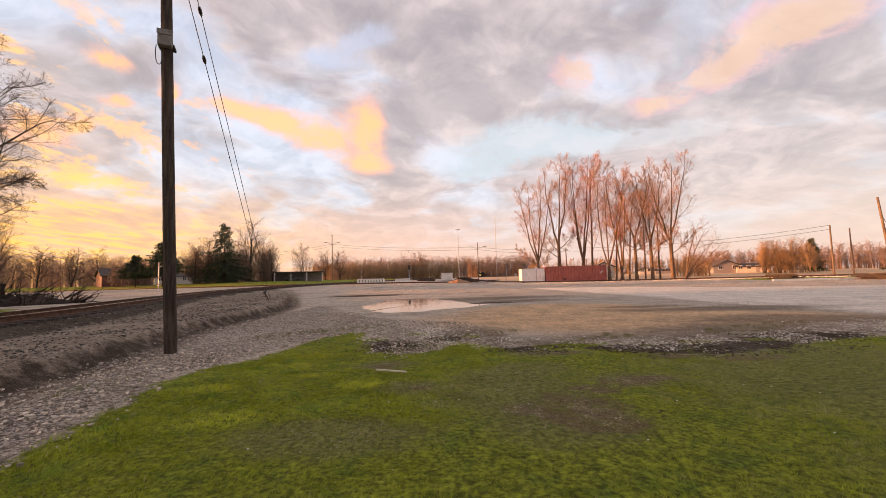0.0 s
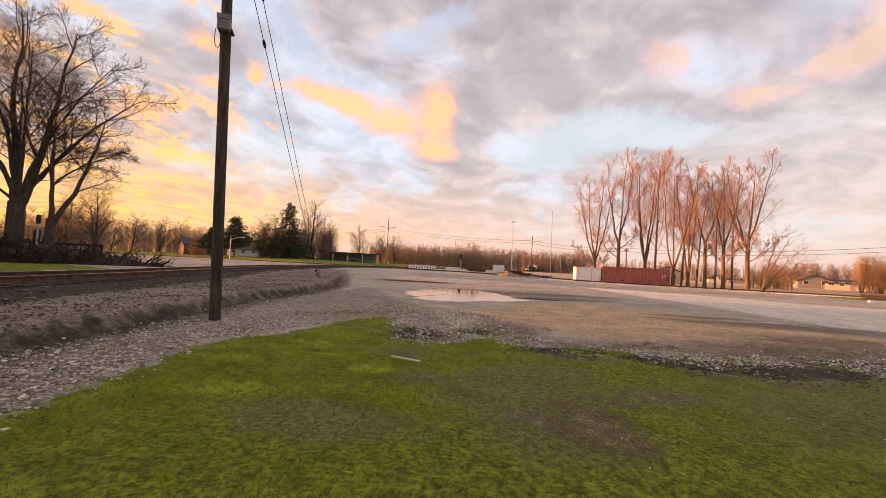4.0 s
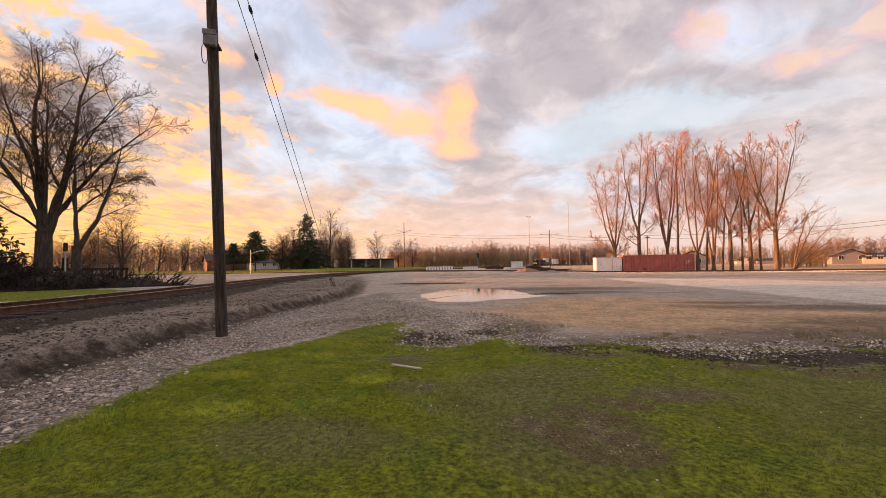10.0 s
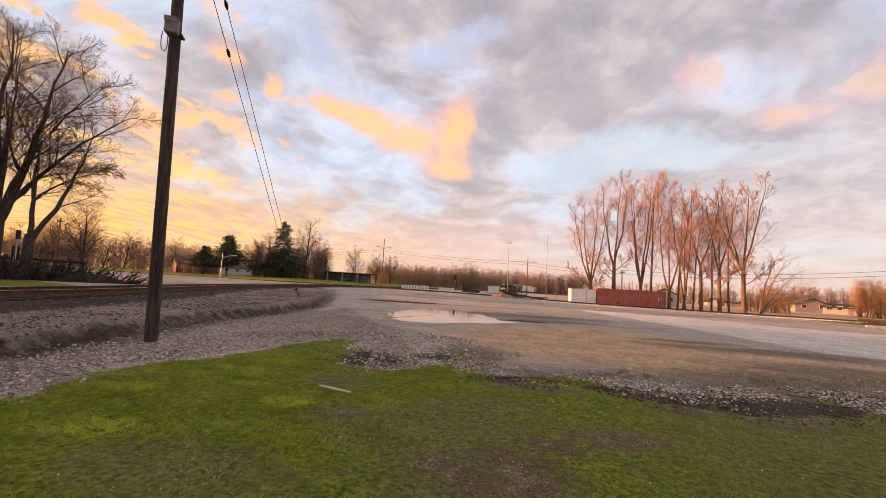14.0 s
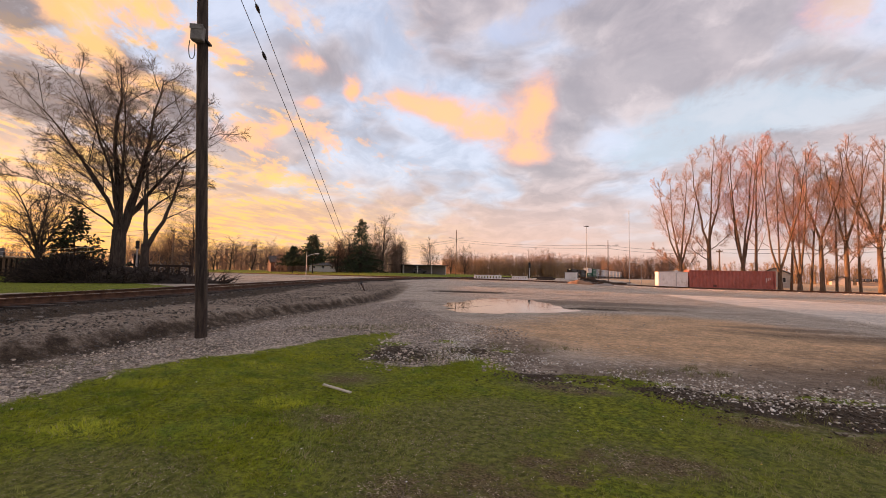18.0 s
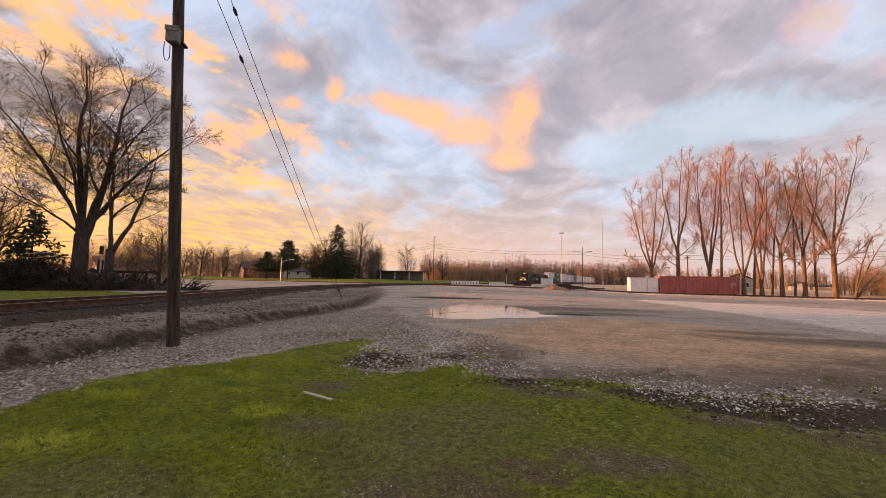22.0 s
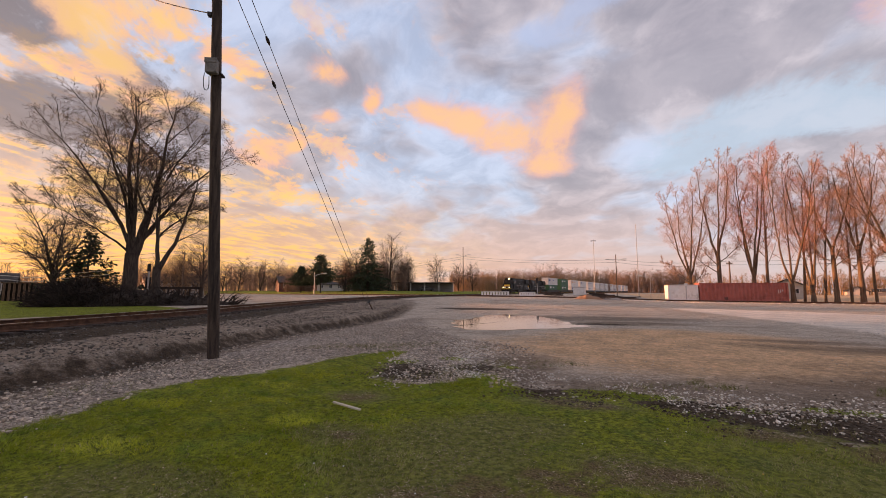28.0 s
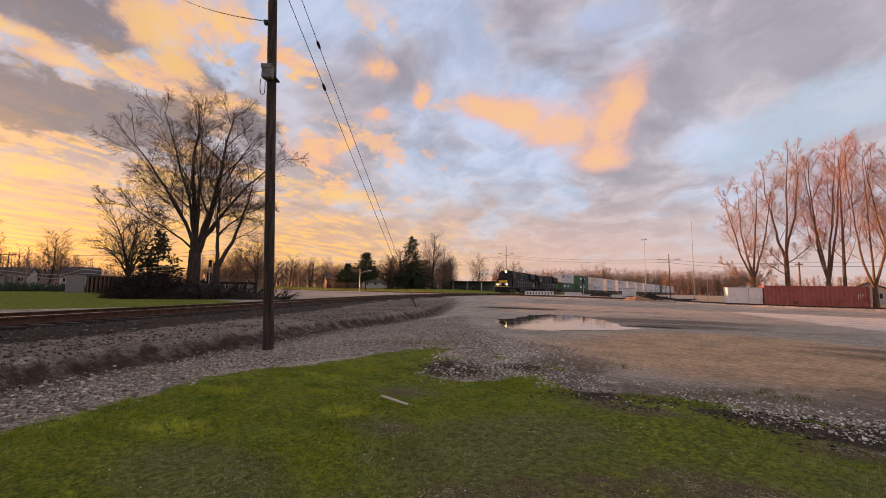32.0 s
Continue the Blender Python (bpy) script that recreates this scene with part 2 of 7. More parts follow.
def grass_material():
    n = Nodes("grass_blade")
    co = n.coords()
    r = n.add("ShaderNodeNewGeometry").outputs["Random Per Island"]
    col = n.mix(r, (0.223, 0.265, 0.018), (0.399, 0.435, 0.032))
    deep = n.step(n.noise(2.4, 5, 0.65, n.vec("ADD", co, (3.0, 1.0, 0))), 0.46, 0.62, 0.0, 0.85)
    col = n.mix(deep, col, n.mix(r, (0.133, 0.204, 0.022), (0.247, 0.339, 0.036)))
    tan = n.step(n.noise(1.1, 5, 0.68, co), 0.49, 0.70, 0.0, 0.45)
    col = n.mix(tan, col, n.mix(r, (0.351, 0.348, 0.022), (0.532, 0.505, 0.038)))
    dry = n.step(n.noise(5.0, 4, 0.65, n.vec("ADD", co, (4, 2, 0))), 0.54, 0.68, 0.0, 0.6)
    col = n.mix(dry, col, n.mix(r, (0.237, 0.217, 0.046), (0.427, 0.365, 0.110)))
    col = n.mix(n.step(n.attr("bright"), 0.0, 1.0, 0.0, 0.7), col, n.mix(r, (0.437, 0.452, 0.030), (0.646, 0.626, 0.056)))
    # worn turf is duller, and so is the painted vignette on the right
    col = n.mix(n.step(n.attr("scruff_vignette"), 0.25, 0.85, 0.0, 0.75), col, n.mix(r, (0.209, 0.217, 0.066), (0.427, 0.409, 0.150)))
    dead = n.math("GREATER_THAN", r, n.step(n.attr("scruff_vignette"), 0.2, 0.9, 0.965, 0.84))
    col = n.mix(dead, col, (0.418, 0.313, 0.190))
    return n.surface(col, 0.65, 0.0, 0.2)


M["grass_blade"] = grass_material()


def ground_material():
    """One sheet of ground; the masks say what lies where, the noise breaks their edges."""
    n = Nodes("ground_mix")
    co = n.coords()
    warp = n.math("MULTIPLY", n.math("SUBTRACT", n.noise(2.6, 7, 0.70, co), 0.5), 1.2)
    fine, mid, coarse = n.noise(55, 4, 0.65, co), n.noise(9, 5, 0.6, co), n.noise(1.1, 5, 0.6, co)

    def edge(name, soft=0.10, push=1.0):
        return n.step(n.math("ADD", n.attr(name), n.math("MULTIPLY", warp, push)), 0.5 - soft, 0.5 + soft)

    pebble = n.add("ShaderNodeTexVoronoi")
    pebble.inputs["Scale"].default_value = 34
    n.link(co, pebble.inputs["Vector"])
    peb = n.add("ShaderNodeSeparateColor")
    n.link(pebble.outputs["Color"], peb.inputs[0])
    grey = n.mix(n.step(peb.outputs[0], 0.15, 0.95), (0.320, 0.270, 0.222), (0.690, 0.595, 0.500))
    grey = n.mix(n.step(coarse, 0.42, 0.66, 0.0, 0.7), grey, (0.540, 0.450, 0.370))
    patch = n.noise(0.28, 6, 0.68, n.squash(co, 0.55, 1.0, 1.0))
    grey = n.mix(n.step(patch, 0.48, 0.66, 0.0, 0.62), grey, (0.270, 0.222, 0.182))
    lot = grey
    pale = n.mix(n.step(peb.outputs[0], 0.2, 0.9), (0.150, 0.122, 0.100), (0.560, 0.480, 0.420))
    lot = n.mix(edge("pale", 0.2), lot, pale)
    dirt = n.mix(n.step(mid, 0.35, 0.66), (0.580, 0.375, 0.220), (0.740, 0.495, 0.300))
    dirt = n.mix(n.step(coarse, 0.46, 0.66, 0.0, 0.8), dirt, (0.500, 0.335, 0.215))
    lot = n.mix(edge("dirt", 0.34, 0.6), lot, dirt)
    road = n.mix(n.step(mid, 0.3, 0.7), (0.700, 0.610, 0.530), (0.820, 0.735, 0.650))
    lot = n.mix(edge("road", 0.16, 0.7), lot, road)
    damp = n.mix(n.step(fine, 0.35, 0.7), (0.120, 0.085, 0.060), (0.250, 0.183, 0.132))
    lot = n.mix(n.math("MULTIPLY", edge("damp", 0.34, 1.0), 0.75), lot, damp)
    dark_ground = n.mix(n.step(fine, 0.35, 0.7), (0.034, 0.022, 0.013), (0.105, 0.072, 0.046))
    lot = n.mix(edge("dark_ground", 0.14, 1.0), lot, dark_ground)
    grit = n.math("ADD", n.math("MULTIPLY", n.noise(7.5, 9, 0.80, co), 0.65), n.math("MULTIPLY", n.noise(0.9, 7, 0.7, co), 0.35))
    lot = n.mix(1.0, lot, n.mix(n.step(grit, 0.39, 0.61), (0.74, 0.72, 0.70), (1.32, 1.30, 1.26)), "MULTIPLY")
    turf = n.mix(n.step(mid, 0.34, 0.66), (0.115, 0.145, 0.012), (0.245, 0.285, 0.024))
    turf = n.mix(n.step(n.noise(2.4, 5, 0.65, n.vec("ADD", co, (3.0, 1.0, 0))), 0.50, 0.66, 0.0, 0.75), turf, (0.105, 0.160, 0.016))
    turf = n.mix(n.step(coarse, 0.49, 0.70, 0.0, 0.4), turf, (0.290, 0.310, 0.030))
    turf = n.mix(n.step(fine, 0.52, 0.75, 0.0, 0.6), turf, (0.190, 0.165, 0.042))
    turf = n.mix(1.0, turf, n.mix(n.step(n.noise(20, 5, 0.72, co), 0.36, 0.66), (0.48, 0.46, 0.44), (1.55, 1.50, 1.40)), "MULTIPLY")
    turf = n.mix(n.math("MULTIPLY", edge("scruff_vignette", 0.3), 0.65), turf, n.mix(n.step(n.noise(14, 5, 0.7, co), 0.40, 0.62), (0.085, 0.088, 0.024), (0.260, 0.255, 0.080)))
    bare = n.mix(n.step(fine, 0.35, 0.68), (0.075, 0.050, 0.022), (0.260, 0.190, 0.090))
    turf = n.mix(edge("bare", 0.18, 1.0), turf, bare)
    col = n.mix(edge("grass", 0.08, 0.75), lot, turf)
    rough = n.math("SUBTRACT", 0.95, n.math("MULTIPLY", edge("dark_ground", 0.12), 0.15))
    n.bump(n.math("ADD", n.math("MULTIPLY", pebble.outputs["Distance"], -0.7), n.math("ADD", fine, n.math("MULTIPLY", mid, 1.5))), 0.9, 0.05)
    return n.surface(col, rough, 0.0, 0.2)


M["ground"] = ground_material()


def water_material():
    n = Nodes("puddle_water")
    n.bump(n.noise(5.0, 3, 0.5, n.coords()), 0.04, 0.02)
    n.bsdf.inputs["IOR"].default_value = 1.33
    return n.surface((0.045, 0.035, 0.028), 0.045, 0.0, 1.0)


M["water"] = water_material()

CLOUD_H, CLOUD_R = 200.0, 4900.0


def cloud_place(az, el):
    """Where on the cloud sheet, in units of its height, a bearing and an elevation meet it."""
    t = math.tan(radians(el))
    a, b, c = CLOUD_H / CLOUD_R ** 2, t, -CLOUD_H
    r = (-b + math.sqrt(b * b - 4 * a * c)) / (2 * a)
    return (r * math.sin(radians(az)) / CLOUD_H, r * math.cos(radians(az)) / CLOUD_H)


def cloud_material():
    """Thin evening clouds that glow with the last sun and let its beam through."""
    n = Nodes("evening_cloud")
    n.tree.nodes.remove(n.bsdf)
    flat = n.vec("MULTIPLY", n.vec("SCALE", n.coords(), scale=1.0 / CLOUD_H), (1, 1, 0))
    dist = n.vec("LENGTH", flat)
    heading = n.vec("NORMALIZE", flat)
    sa = radians(GLOW_AZ)
    toward = n.vec("DOT_PRODUCT", heading, (math.sin(sa), math.cos(sa), 0.0))
    far = n.math("DIVIDE", dist, n.math("ADD", dist, 2.5))           # 0 overhead, 1 at the horizon
    # the thickness of real clouds keeps them from flattening as fast as a thin sheet would
    squeezed = n.math("MULTIPLY", n.math("LOGARITHM", n.math("ADD", n.math("MULTIPLY", dist, 0.9), 1.0), math.e), 1.9)
    flat2 = n.vec("SCALE", heading, scale=squeezed)
    wob = n.add("ShaderNodeTexNoise")
    wob.inputs["Scale"].default_value, wob.inputs["Detail"].default_value = 1.5, 3
    n.link(flat2, wob.inputs["Vector"])
    shift = n.vec("SCALE", n.vec("SUBTRACT", wob.outputs["Color"], (0.5, 0.5, 0.5)), scale=0.5)
    q = n.vec("ADD", flat2, shift)
    big = n.noise(0.75, 3, 0.5, n.vec("ADD", q, (3.1, 7.7, 0)))
    med = n.noise(2.2, 3, 0.5, n.vec("ADD", q, (1.3, 4.2, 0)))
    fine = n.noise(5.5, 5, 0.58, n.vec("ADD", q, (2.3, 0.7, 0)))
    torn = n.noise(4.2, 6, 0.62, n.vec("ADD", flat2, (7.3, 2.7, 0)))
    # cloud streets: long along one heading, close across it
    loose = n.vec("ADD", flat, n.vec("SCALE", shift, scale=0.55))
    row = n.add("ShaderNodeCombineXYZ")
    n.link(n.vec("DOT_PRODUCT", loose, (0.97, 0.25, 0)), row.inputs[0])
    n.link(n.math("MULTIPLY", n.vec("DOT_PRODUCT", loose, (-0.25, 0.97, 0)), 0.42), row.inputs[1])
    streak = n.noise(3.0, 6, 0.58, n.vec("ADD", row.outputs[0], (5.0, 1.0, 0)))
    crumb = n.noise(14.0, 5, 0.62, n.vec("ADD", n.vec("ADD", flat2, n.vec("SCALE", shift, scale=0.8)), (1.7, 5.2, 0)))
    billow = n.noise(3.4, 8, 0.62, n.vec("ADD", n.vec("ADD", flat2, n.vec("SCALE", shift, scale=1.3)), (8.1, 3.3, 0)))
    tuft = n.math("ADD", n.math("MULTIPLY", med, 0.55), n.math("ADD", n.math("MULTIPLY", fine, 0.25), n.math("MULTIPLY", torn, 0.20)))
    blue = n.mix(far, (0.43, 0.57, 0.88), (0.60, 0.70, 0.88))
    grey = n.mix(n.step(tuft, 0.38, 0.62), (0.59, 0.575, 0.67), (0.385, 0.38, 0.47))
    grey = n.mix(n.step(far, 0.50, 0.80), grey, n.mix(n.step(toward, -0.2, 0.5), (0.55, 0.51, 0.60), (0.60, 0.475, 0.50)))
    base = n.mix(n.step(n.math("ADD", n.math("MULTIPLY", big, 0.6), n.math("MULTIPLY", med, 0.4)), 0.40, 0.52), blue, grey)
    base = n.mix(1.0, base, n.mix(n.step(billow, 0.34, 0.66), (0.84, 0.85, 0.87), (1.15, 1.13, 1.11)), "MULTIPLY")
    # lit undersides, warmer and denser towards the sun
    warm = n.step(toward, 0.30, 0.95)
    gold = n.mix(warm, (0.94, 0.51, 0.40), n.mix(n.step(crumb, 0.35, 0.65), (0.97, 0.53, 0.34), (1.04, 0.65, 0.25)))
    thresh = n.math("SUBTRACT", 0.570, n.math("MULTIPLY", warm, 0.085))
    lit = n.step(n.math("ADD", n.math("MULTIPLY", streak, 0.74), n.math("MULTIPLY", crumb, 0.26)), thresh, n.math("ADD", thresh, 0.085))
    lit = n.math("MULTIPLY", lit, n.math("MULTIPLY", n.step(toward, 0.38, 0.80), n.step(far, 0.30, 0.46)))
    base = n.mix(n.math("MULTIPLY", lit, 0.9), base, gold)
    # the glow low over the sunset, and the rose band low elsewhere
    rose = n.math("MULTIPLY", n.step(far, 0.60, 0.90), n.step(toward, 0.85, 0.1))
    base = n.mix(n.math("MULTIPLY", rose, 0.82), base, n.mix(n.step(toward, -0.3, 0.5), (0.61, 0.51, 0.57), (0.80, 0.495, 0.45)))
    low = n.math("MULTIPLY", n.step(far, 0.54, 0.84), n.step(toward, 0.25, 0.90))
    glowing = n.mix(n.step(streak, 0.38, 0.62), (0.72, 0.37, 0.19), (1.04, 0.58, 0.13))
    base = n.mix(n.math("MULTIPLY", low, 0.85), base, glowing)

    wisp = n.noise(7.5, 5, 0.6, n.vec("ADD", n.vec("MULTIPLY", n.vec("ADD", flat2, n.vec("SCALE", shift, scale=0.6)), (1.5, 0.7, 0)), (0.4, 3.7, 0)))

    def puff(at, places, color, strength, ragged):
        nonlocal base
        total = None
        for az, el, half_az, half_el in places:
            cx, cy = cloud_place(az, el)
            r = math.hypot(cx, cy)
            wide = r * math.tan(radians(half_az))
            near, farther = cloud_place(az, el + half_el), cloud_place(az, max(el - half_el, 1))
            deep = (math.hypot(*farther) - math.hypot(*near)) / 2
            cx, cy = cx - DRIFT[0] * (at - 20), cy - DRIFT[1] * (at - 20)
            a = math.atan2(cx, cy)
            d = n.vec("SUBTRACT", n.vec("ADD", flat, n.vec("SCALE", shift, scale=0.75)), (cx, cy, 0.0))
            u = n.math("DIVIDE", n.vec("DOT_PRODUCT", d, (math.cos(a), -math.sin(a), 0)), wide)
            v = n.math("DIVIDE", n.vec("DOT_PRODUCT", d, (math.sin(a), math.cos(a), 0)), deep)
            one = n.math("POWER", math.e, n.math("MULTIPLY", n.math("ADD", n.math("MULTIPLY", u, u), n.math("MULTIPLY", v, v)), -0.9))
            total = one if total is None else n.math("ADD", total, one)
        rag = n.math("ADD", n.math("MULTIPLY", n.math("SUBTRACT", torn, 0.5), ragged * 6), n.math("MULTIPLY", n.math("SUBTRACT", fine, 0.5), ragged * 3))
        rag = n.math("ADD", rag, n.math("MULTIPLY", n.math("SUBTRACT", wisp, 0.5), ragged * 4))
        rag = n.math("ADD", rag, n.math("MULTIPLY", n.math("SUBTRACT", crumb, 0.5), ragged * 4))
        rag = n.math("MULTIPLY", rag, n.math("MINIMUM", n.math("MULTIPLY", total, 1.6), 1.0))
        m = n.step(n.math("ADD", n.math("MINIMUM", total, 1.1), rag), 0.22, 0.95)
        tint = n.mix(n.step(n.math("ADD", n.math("MULTIPLY", n.math("MINIMUM", total, 1.3), 0.6), n.math("MULTIPLY", n.math("ADD", wisp, crumb), 0.5)), 0.62, 1.22), (color[0] * 0.93, color[1] * 0.92, color[2] * 1.45), (color[0] * 1.03, color[1] * 1.12, color[2] * 0.88))
        base = n.mix(n.math("MULTIPLY", m, strength), base, tint if color[0] > color[2] else color)

    for at, places, color, strength, ragged in CLOUDS:
        puff(at, places, color, strength, ragged)
    emit = n.add("ShaderNodeEmission")
    n.link(base, emit.inputs[0])
    emit.inputs[1].default_value = 0.95
    clear = n.add("ShaderNodeBsdfTransparent")
    n.link(n.mix(n.step(toward, 0.45, 0.98), (1.0, 1.0, 1.0), (0.74, 0.60, 0.46)), clear.inputs[0])
    both = n.add("ShaderNodeAddShader")
    n.link(emit.outputs[0], both.inputs[0])
    n.link(clear.outputs[0], both.inputs[1])
    n.link(both.outputs[0], n.out.inputs[0])
    return n.mat


DRIFT = (0.0135, -0.0078)            # cloud heights a second
# the second at which they stand so; then bearing, elevation and half sizes in degrees; colour; strength; raggedness
CLOUDS = [
    (32, [(20, 19.5, 9, 2.6), (12, 16, 6, 2.0), (28, 18, 8, 2.0)], (0.50, 0.66, 0.86), 0.8, 0.2),
    (32, [(-3, 35, 6, 2.2), (4, 38, 6, 2.0)], (0.47, 0.58, 0.86), 0.75, 0.2),
    (0, [(22, 17, 6, 1.5), (12, 19, 5, 1.8), (31, 17, 6, 1.3)], (0.62, 0.70, 0.86), 0.5, 0.25),
    (32, [(15, 26, 9, 3.0), (5, 24, 5, 2.2), (8.4, 29.5, 5, 1.8), (25, 27, 9, 3)], (0.37, 0.365, 0.455), 0.5, 0.3),
    (32, [(-58, 25.5, 4, 2.5), (-66, 17.5, 7, 2.6), (-52, 20, 4, 2.5), (-70, 27, 7, 2.5), (-76, 17, 8, 3.5), (-64, 20, 5, 1.5), (-80, 26, 7, 3)], (0.19, 0.175, 0.22), 0.85, 0.4),
    (0, [(39.6, 25, 6, 2.2), (34, 22.5, 5, 1.6), (28.4, 20.5, 3, 1.2), (19, 25.5, 3.2, 2.2), (44, 25.5, 4, 2)], (0.86, 0.54, 0.50), 0.55, 0.3),
    (24, [(-22.4, 24.6, 3.7, 1.8), (-18.0, 23.0, 2.7, 1.7), (-12.4, 20.9, 4.6, 2.8), (-4.3, 22.5, 3.2, 3.9), (-5.8, 17.2, 3.7, 1.7)], (0.98, 0.54, 0.35), 0.95, 0.12),
    (24, [(-38.8, 28.0, 3.2, 1.4), (-30.8, 25.7, 1.8, 2.0), (-44.9, 17.6, 4.2, 1.7), (-37.6, 22.9, 1.9, 1.0), (-41.0, 18.8, 1.3, 0.9), (-50.0, 27.8, 2.8, 1.3)], (0.98, 0.53, 0.32), 0.95, 0.2),
    (32, [(-64.8, 28.8, 4.0, 2.2), (-61.5, 25.5, 3.5, 1.8), (-56.7, 32, 5.0, 2.0), (-69.8, 22.4, 4.0, 0.9), (-75, 24.0, 4.0, 0.8), (-55.5, 22.8, 2.5, 1.4)], (1.0, 0.58, 0.28), 0.85, 0.35),
    (32, [(-72, 11.5, 5, 1.2), (-61, 12.5, 5, 1.1), (-41, 12.8, 6, 1.1), (-50, 14.5, 5, 0.9), (-52, 9.0, 7, 0.8)], (1.02, 0.60, 0.22), 0.8, 0.3),
]
M["cloud"] = cloud_material()


# ------------------------------------------------------------------ mesh helpers
def mesh_of(name, verts, faces, mats=(), smooth=False):
    me = bpy.data.meshes.new(name)
    me.from_pydata([tuple(v) for v in verts], [], faces)
    for m in mats:
        me.materials.append(m)
    if smooth:
        me.polygons.foreach_set("use_smooth", [True] * len(me.polygons))
    me.update()
    return me


def thing(name, label, category, m=None, group="", kind=""):
    ob = new(name)
    ob.empty_display_size = 0.2
    if m is not None:
        ob.matrix_world = m
    return tagged(ob, label, category, group, kind)


def part(name, bm, material, parent=None, label="", m=None, smooth=False):
    """Links a bmesh as one mesh object under a thing or part."""
    me = bpy.data.meshes.new(name)
    bm.to_mesh(me)
    bm.free()
    me.materials.append(material)
    if smooth:
        me.polygons.foreach_set("use_smooth", [True] * len(me.polygons))
    return piece(name, me, parent, label, m)


def piece(name, me, parent=None, label="", m=None):
    ob = new(name, me)
    if parent is not None:
        ob.parent = parent
    if m is not None:
        ob.matrix_basis = m
    return tagged(ob, label)


def add_box(bm, x0, x1, y0, y1, z0, z1, bevel=0.0):
    r = bmesh.ops.create_cube(bm, size=1.0, matrix=Matrix.LocRotScale(((x0 + x1) / 2, (y0 + y1) / 2, (z0 + z1) / 2), None, (x1 - x0, y1 - y0, z1 - z0)))
    if bevel:
        edges = {e for v in r["verts"] for e in v.link_edges}
        bmesh.ops.bevel(bm, geom=list(edges), offset=bevel, segments=1, affect="EDGES")
    return bm


def box(x0, x1, y0, y1, z0, z1, bevel=0.0):
    return add_box(bmesh.new(), x0, x1, y0, y1, z0, z1, bevel)


def add_tube(bm, a, b, r0, r1=None, sides=10):
    a, b = Vector(a), Vector(b)
    d = b - a
    m = Matrix.Translation((a + b) / 2) @ d.to_track_quat("Z", "Y").to_matrix().to_4x4()
    bmesh.ops.create_cone(bm, cap_ends=True, segments=sides, radius1=r0, radius2=r0 if r1 is None else r1, depth=d.length, matrix=m)
    return bm


def tube(a, b, r0, r1=None, sides=10):
    return add_tube(bmesh.new(), a, b, r0, r1, sides)


def prism(outline, y0, y1, bevel=0.0):
    """An outline in x, z pushed along y."""
    bm = bmesh.new()
    lo = [bm.verts.new((x, y0, z)) for x, z in outline]
    hi = [bm.verts.new((x, y1, z)) for x, z in outline]
    bm.faces.new(lo)
    bm.faces.new(hi[::-1])
    for i in range(len(lo)):
        j = (i + 1) % len(lo)
        bm.faces.new((lo[j], lo[i], hi[i], hi[j]))
    bmesh.ops.recalc_face_normals(bm, faces=bm.faces)
    if bevel:
        bmesh.ops.bevel(bm, geom=list(bm.edges), offset=bevel, segments=1, affect="EDGES")
    return bm


def quick_mesh(name, verts, faces, mats=(), smooth=False, tris=None):
    """A mesh from arrays: faces all with the same number of corners, and triangles besides."""
    verts = np.asarray(verts, np.float32)
    sets = [np.asarray(f, np.int32) for f in (faces, tris) if f is not None]
    corners = np.concatenate([f.ravel() for f in sets])
    sizes = np.concatenate([np.full(len(f), f.shape[1]) for f in sets])
    starts = np.concatenate([[0], np.cumsum(sizes)[:-1]]).astype(np.int32)
    me = bpy.data.meshes.new(name)
    me.vertices.add(len(verts))
    me.vertices.foreach_set("co", verts.ravel())
    me.loops.add(len(corners))
    me.loops.foreach_set("vertex_index", corners)
    me.polygons.add(len(starts))
    me.polygons.foreach_set("loop_start", starts)
    me.polygons.foreach_set("use_smooth", np.full(len(starts), smooth))
    for m in mats:
        me.materials.append(m)
    me.update(calc_edges=True)
    return me


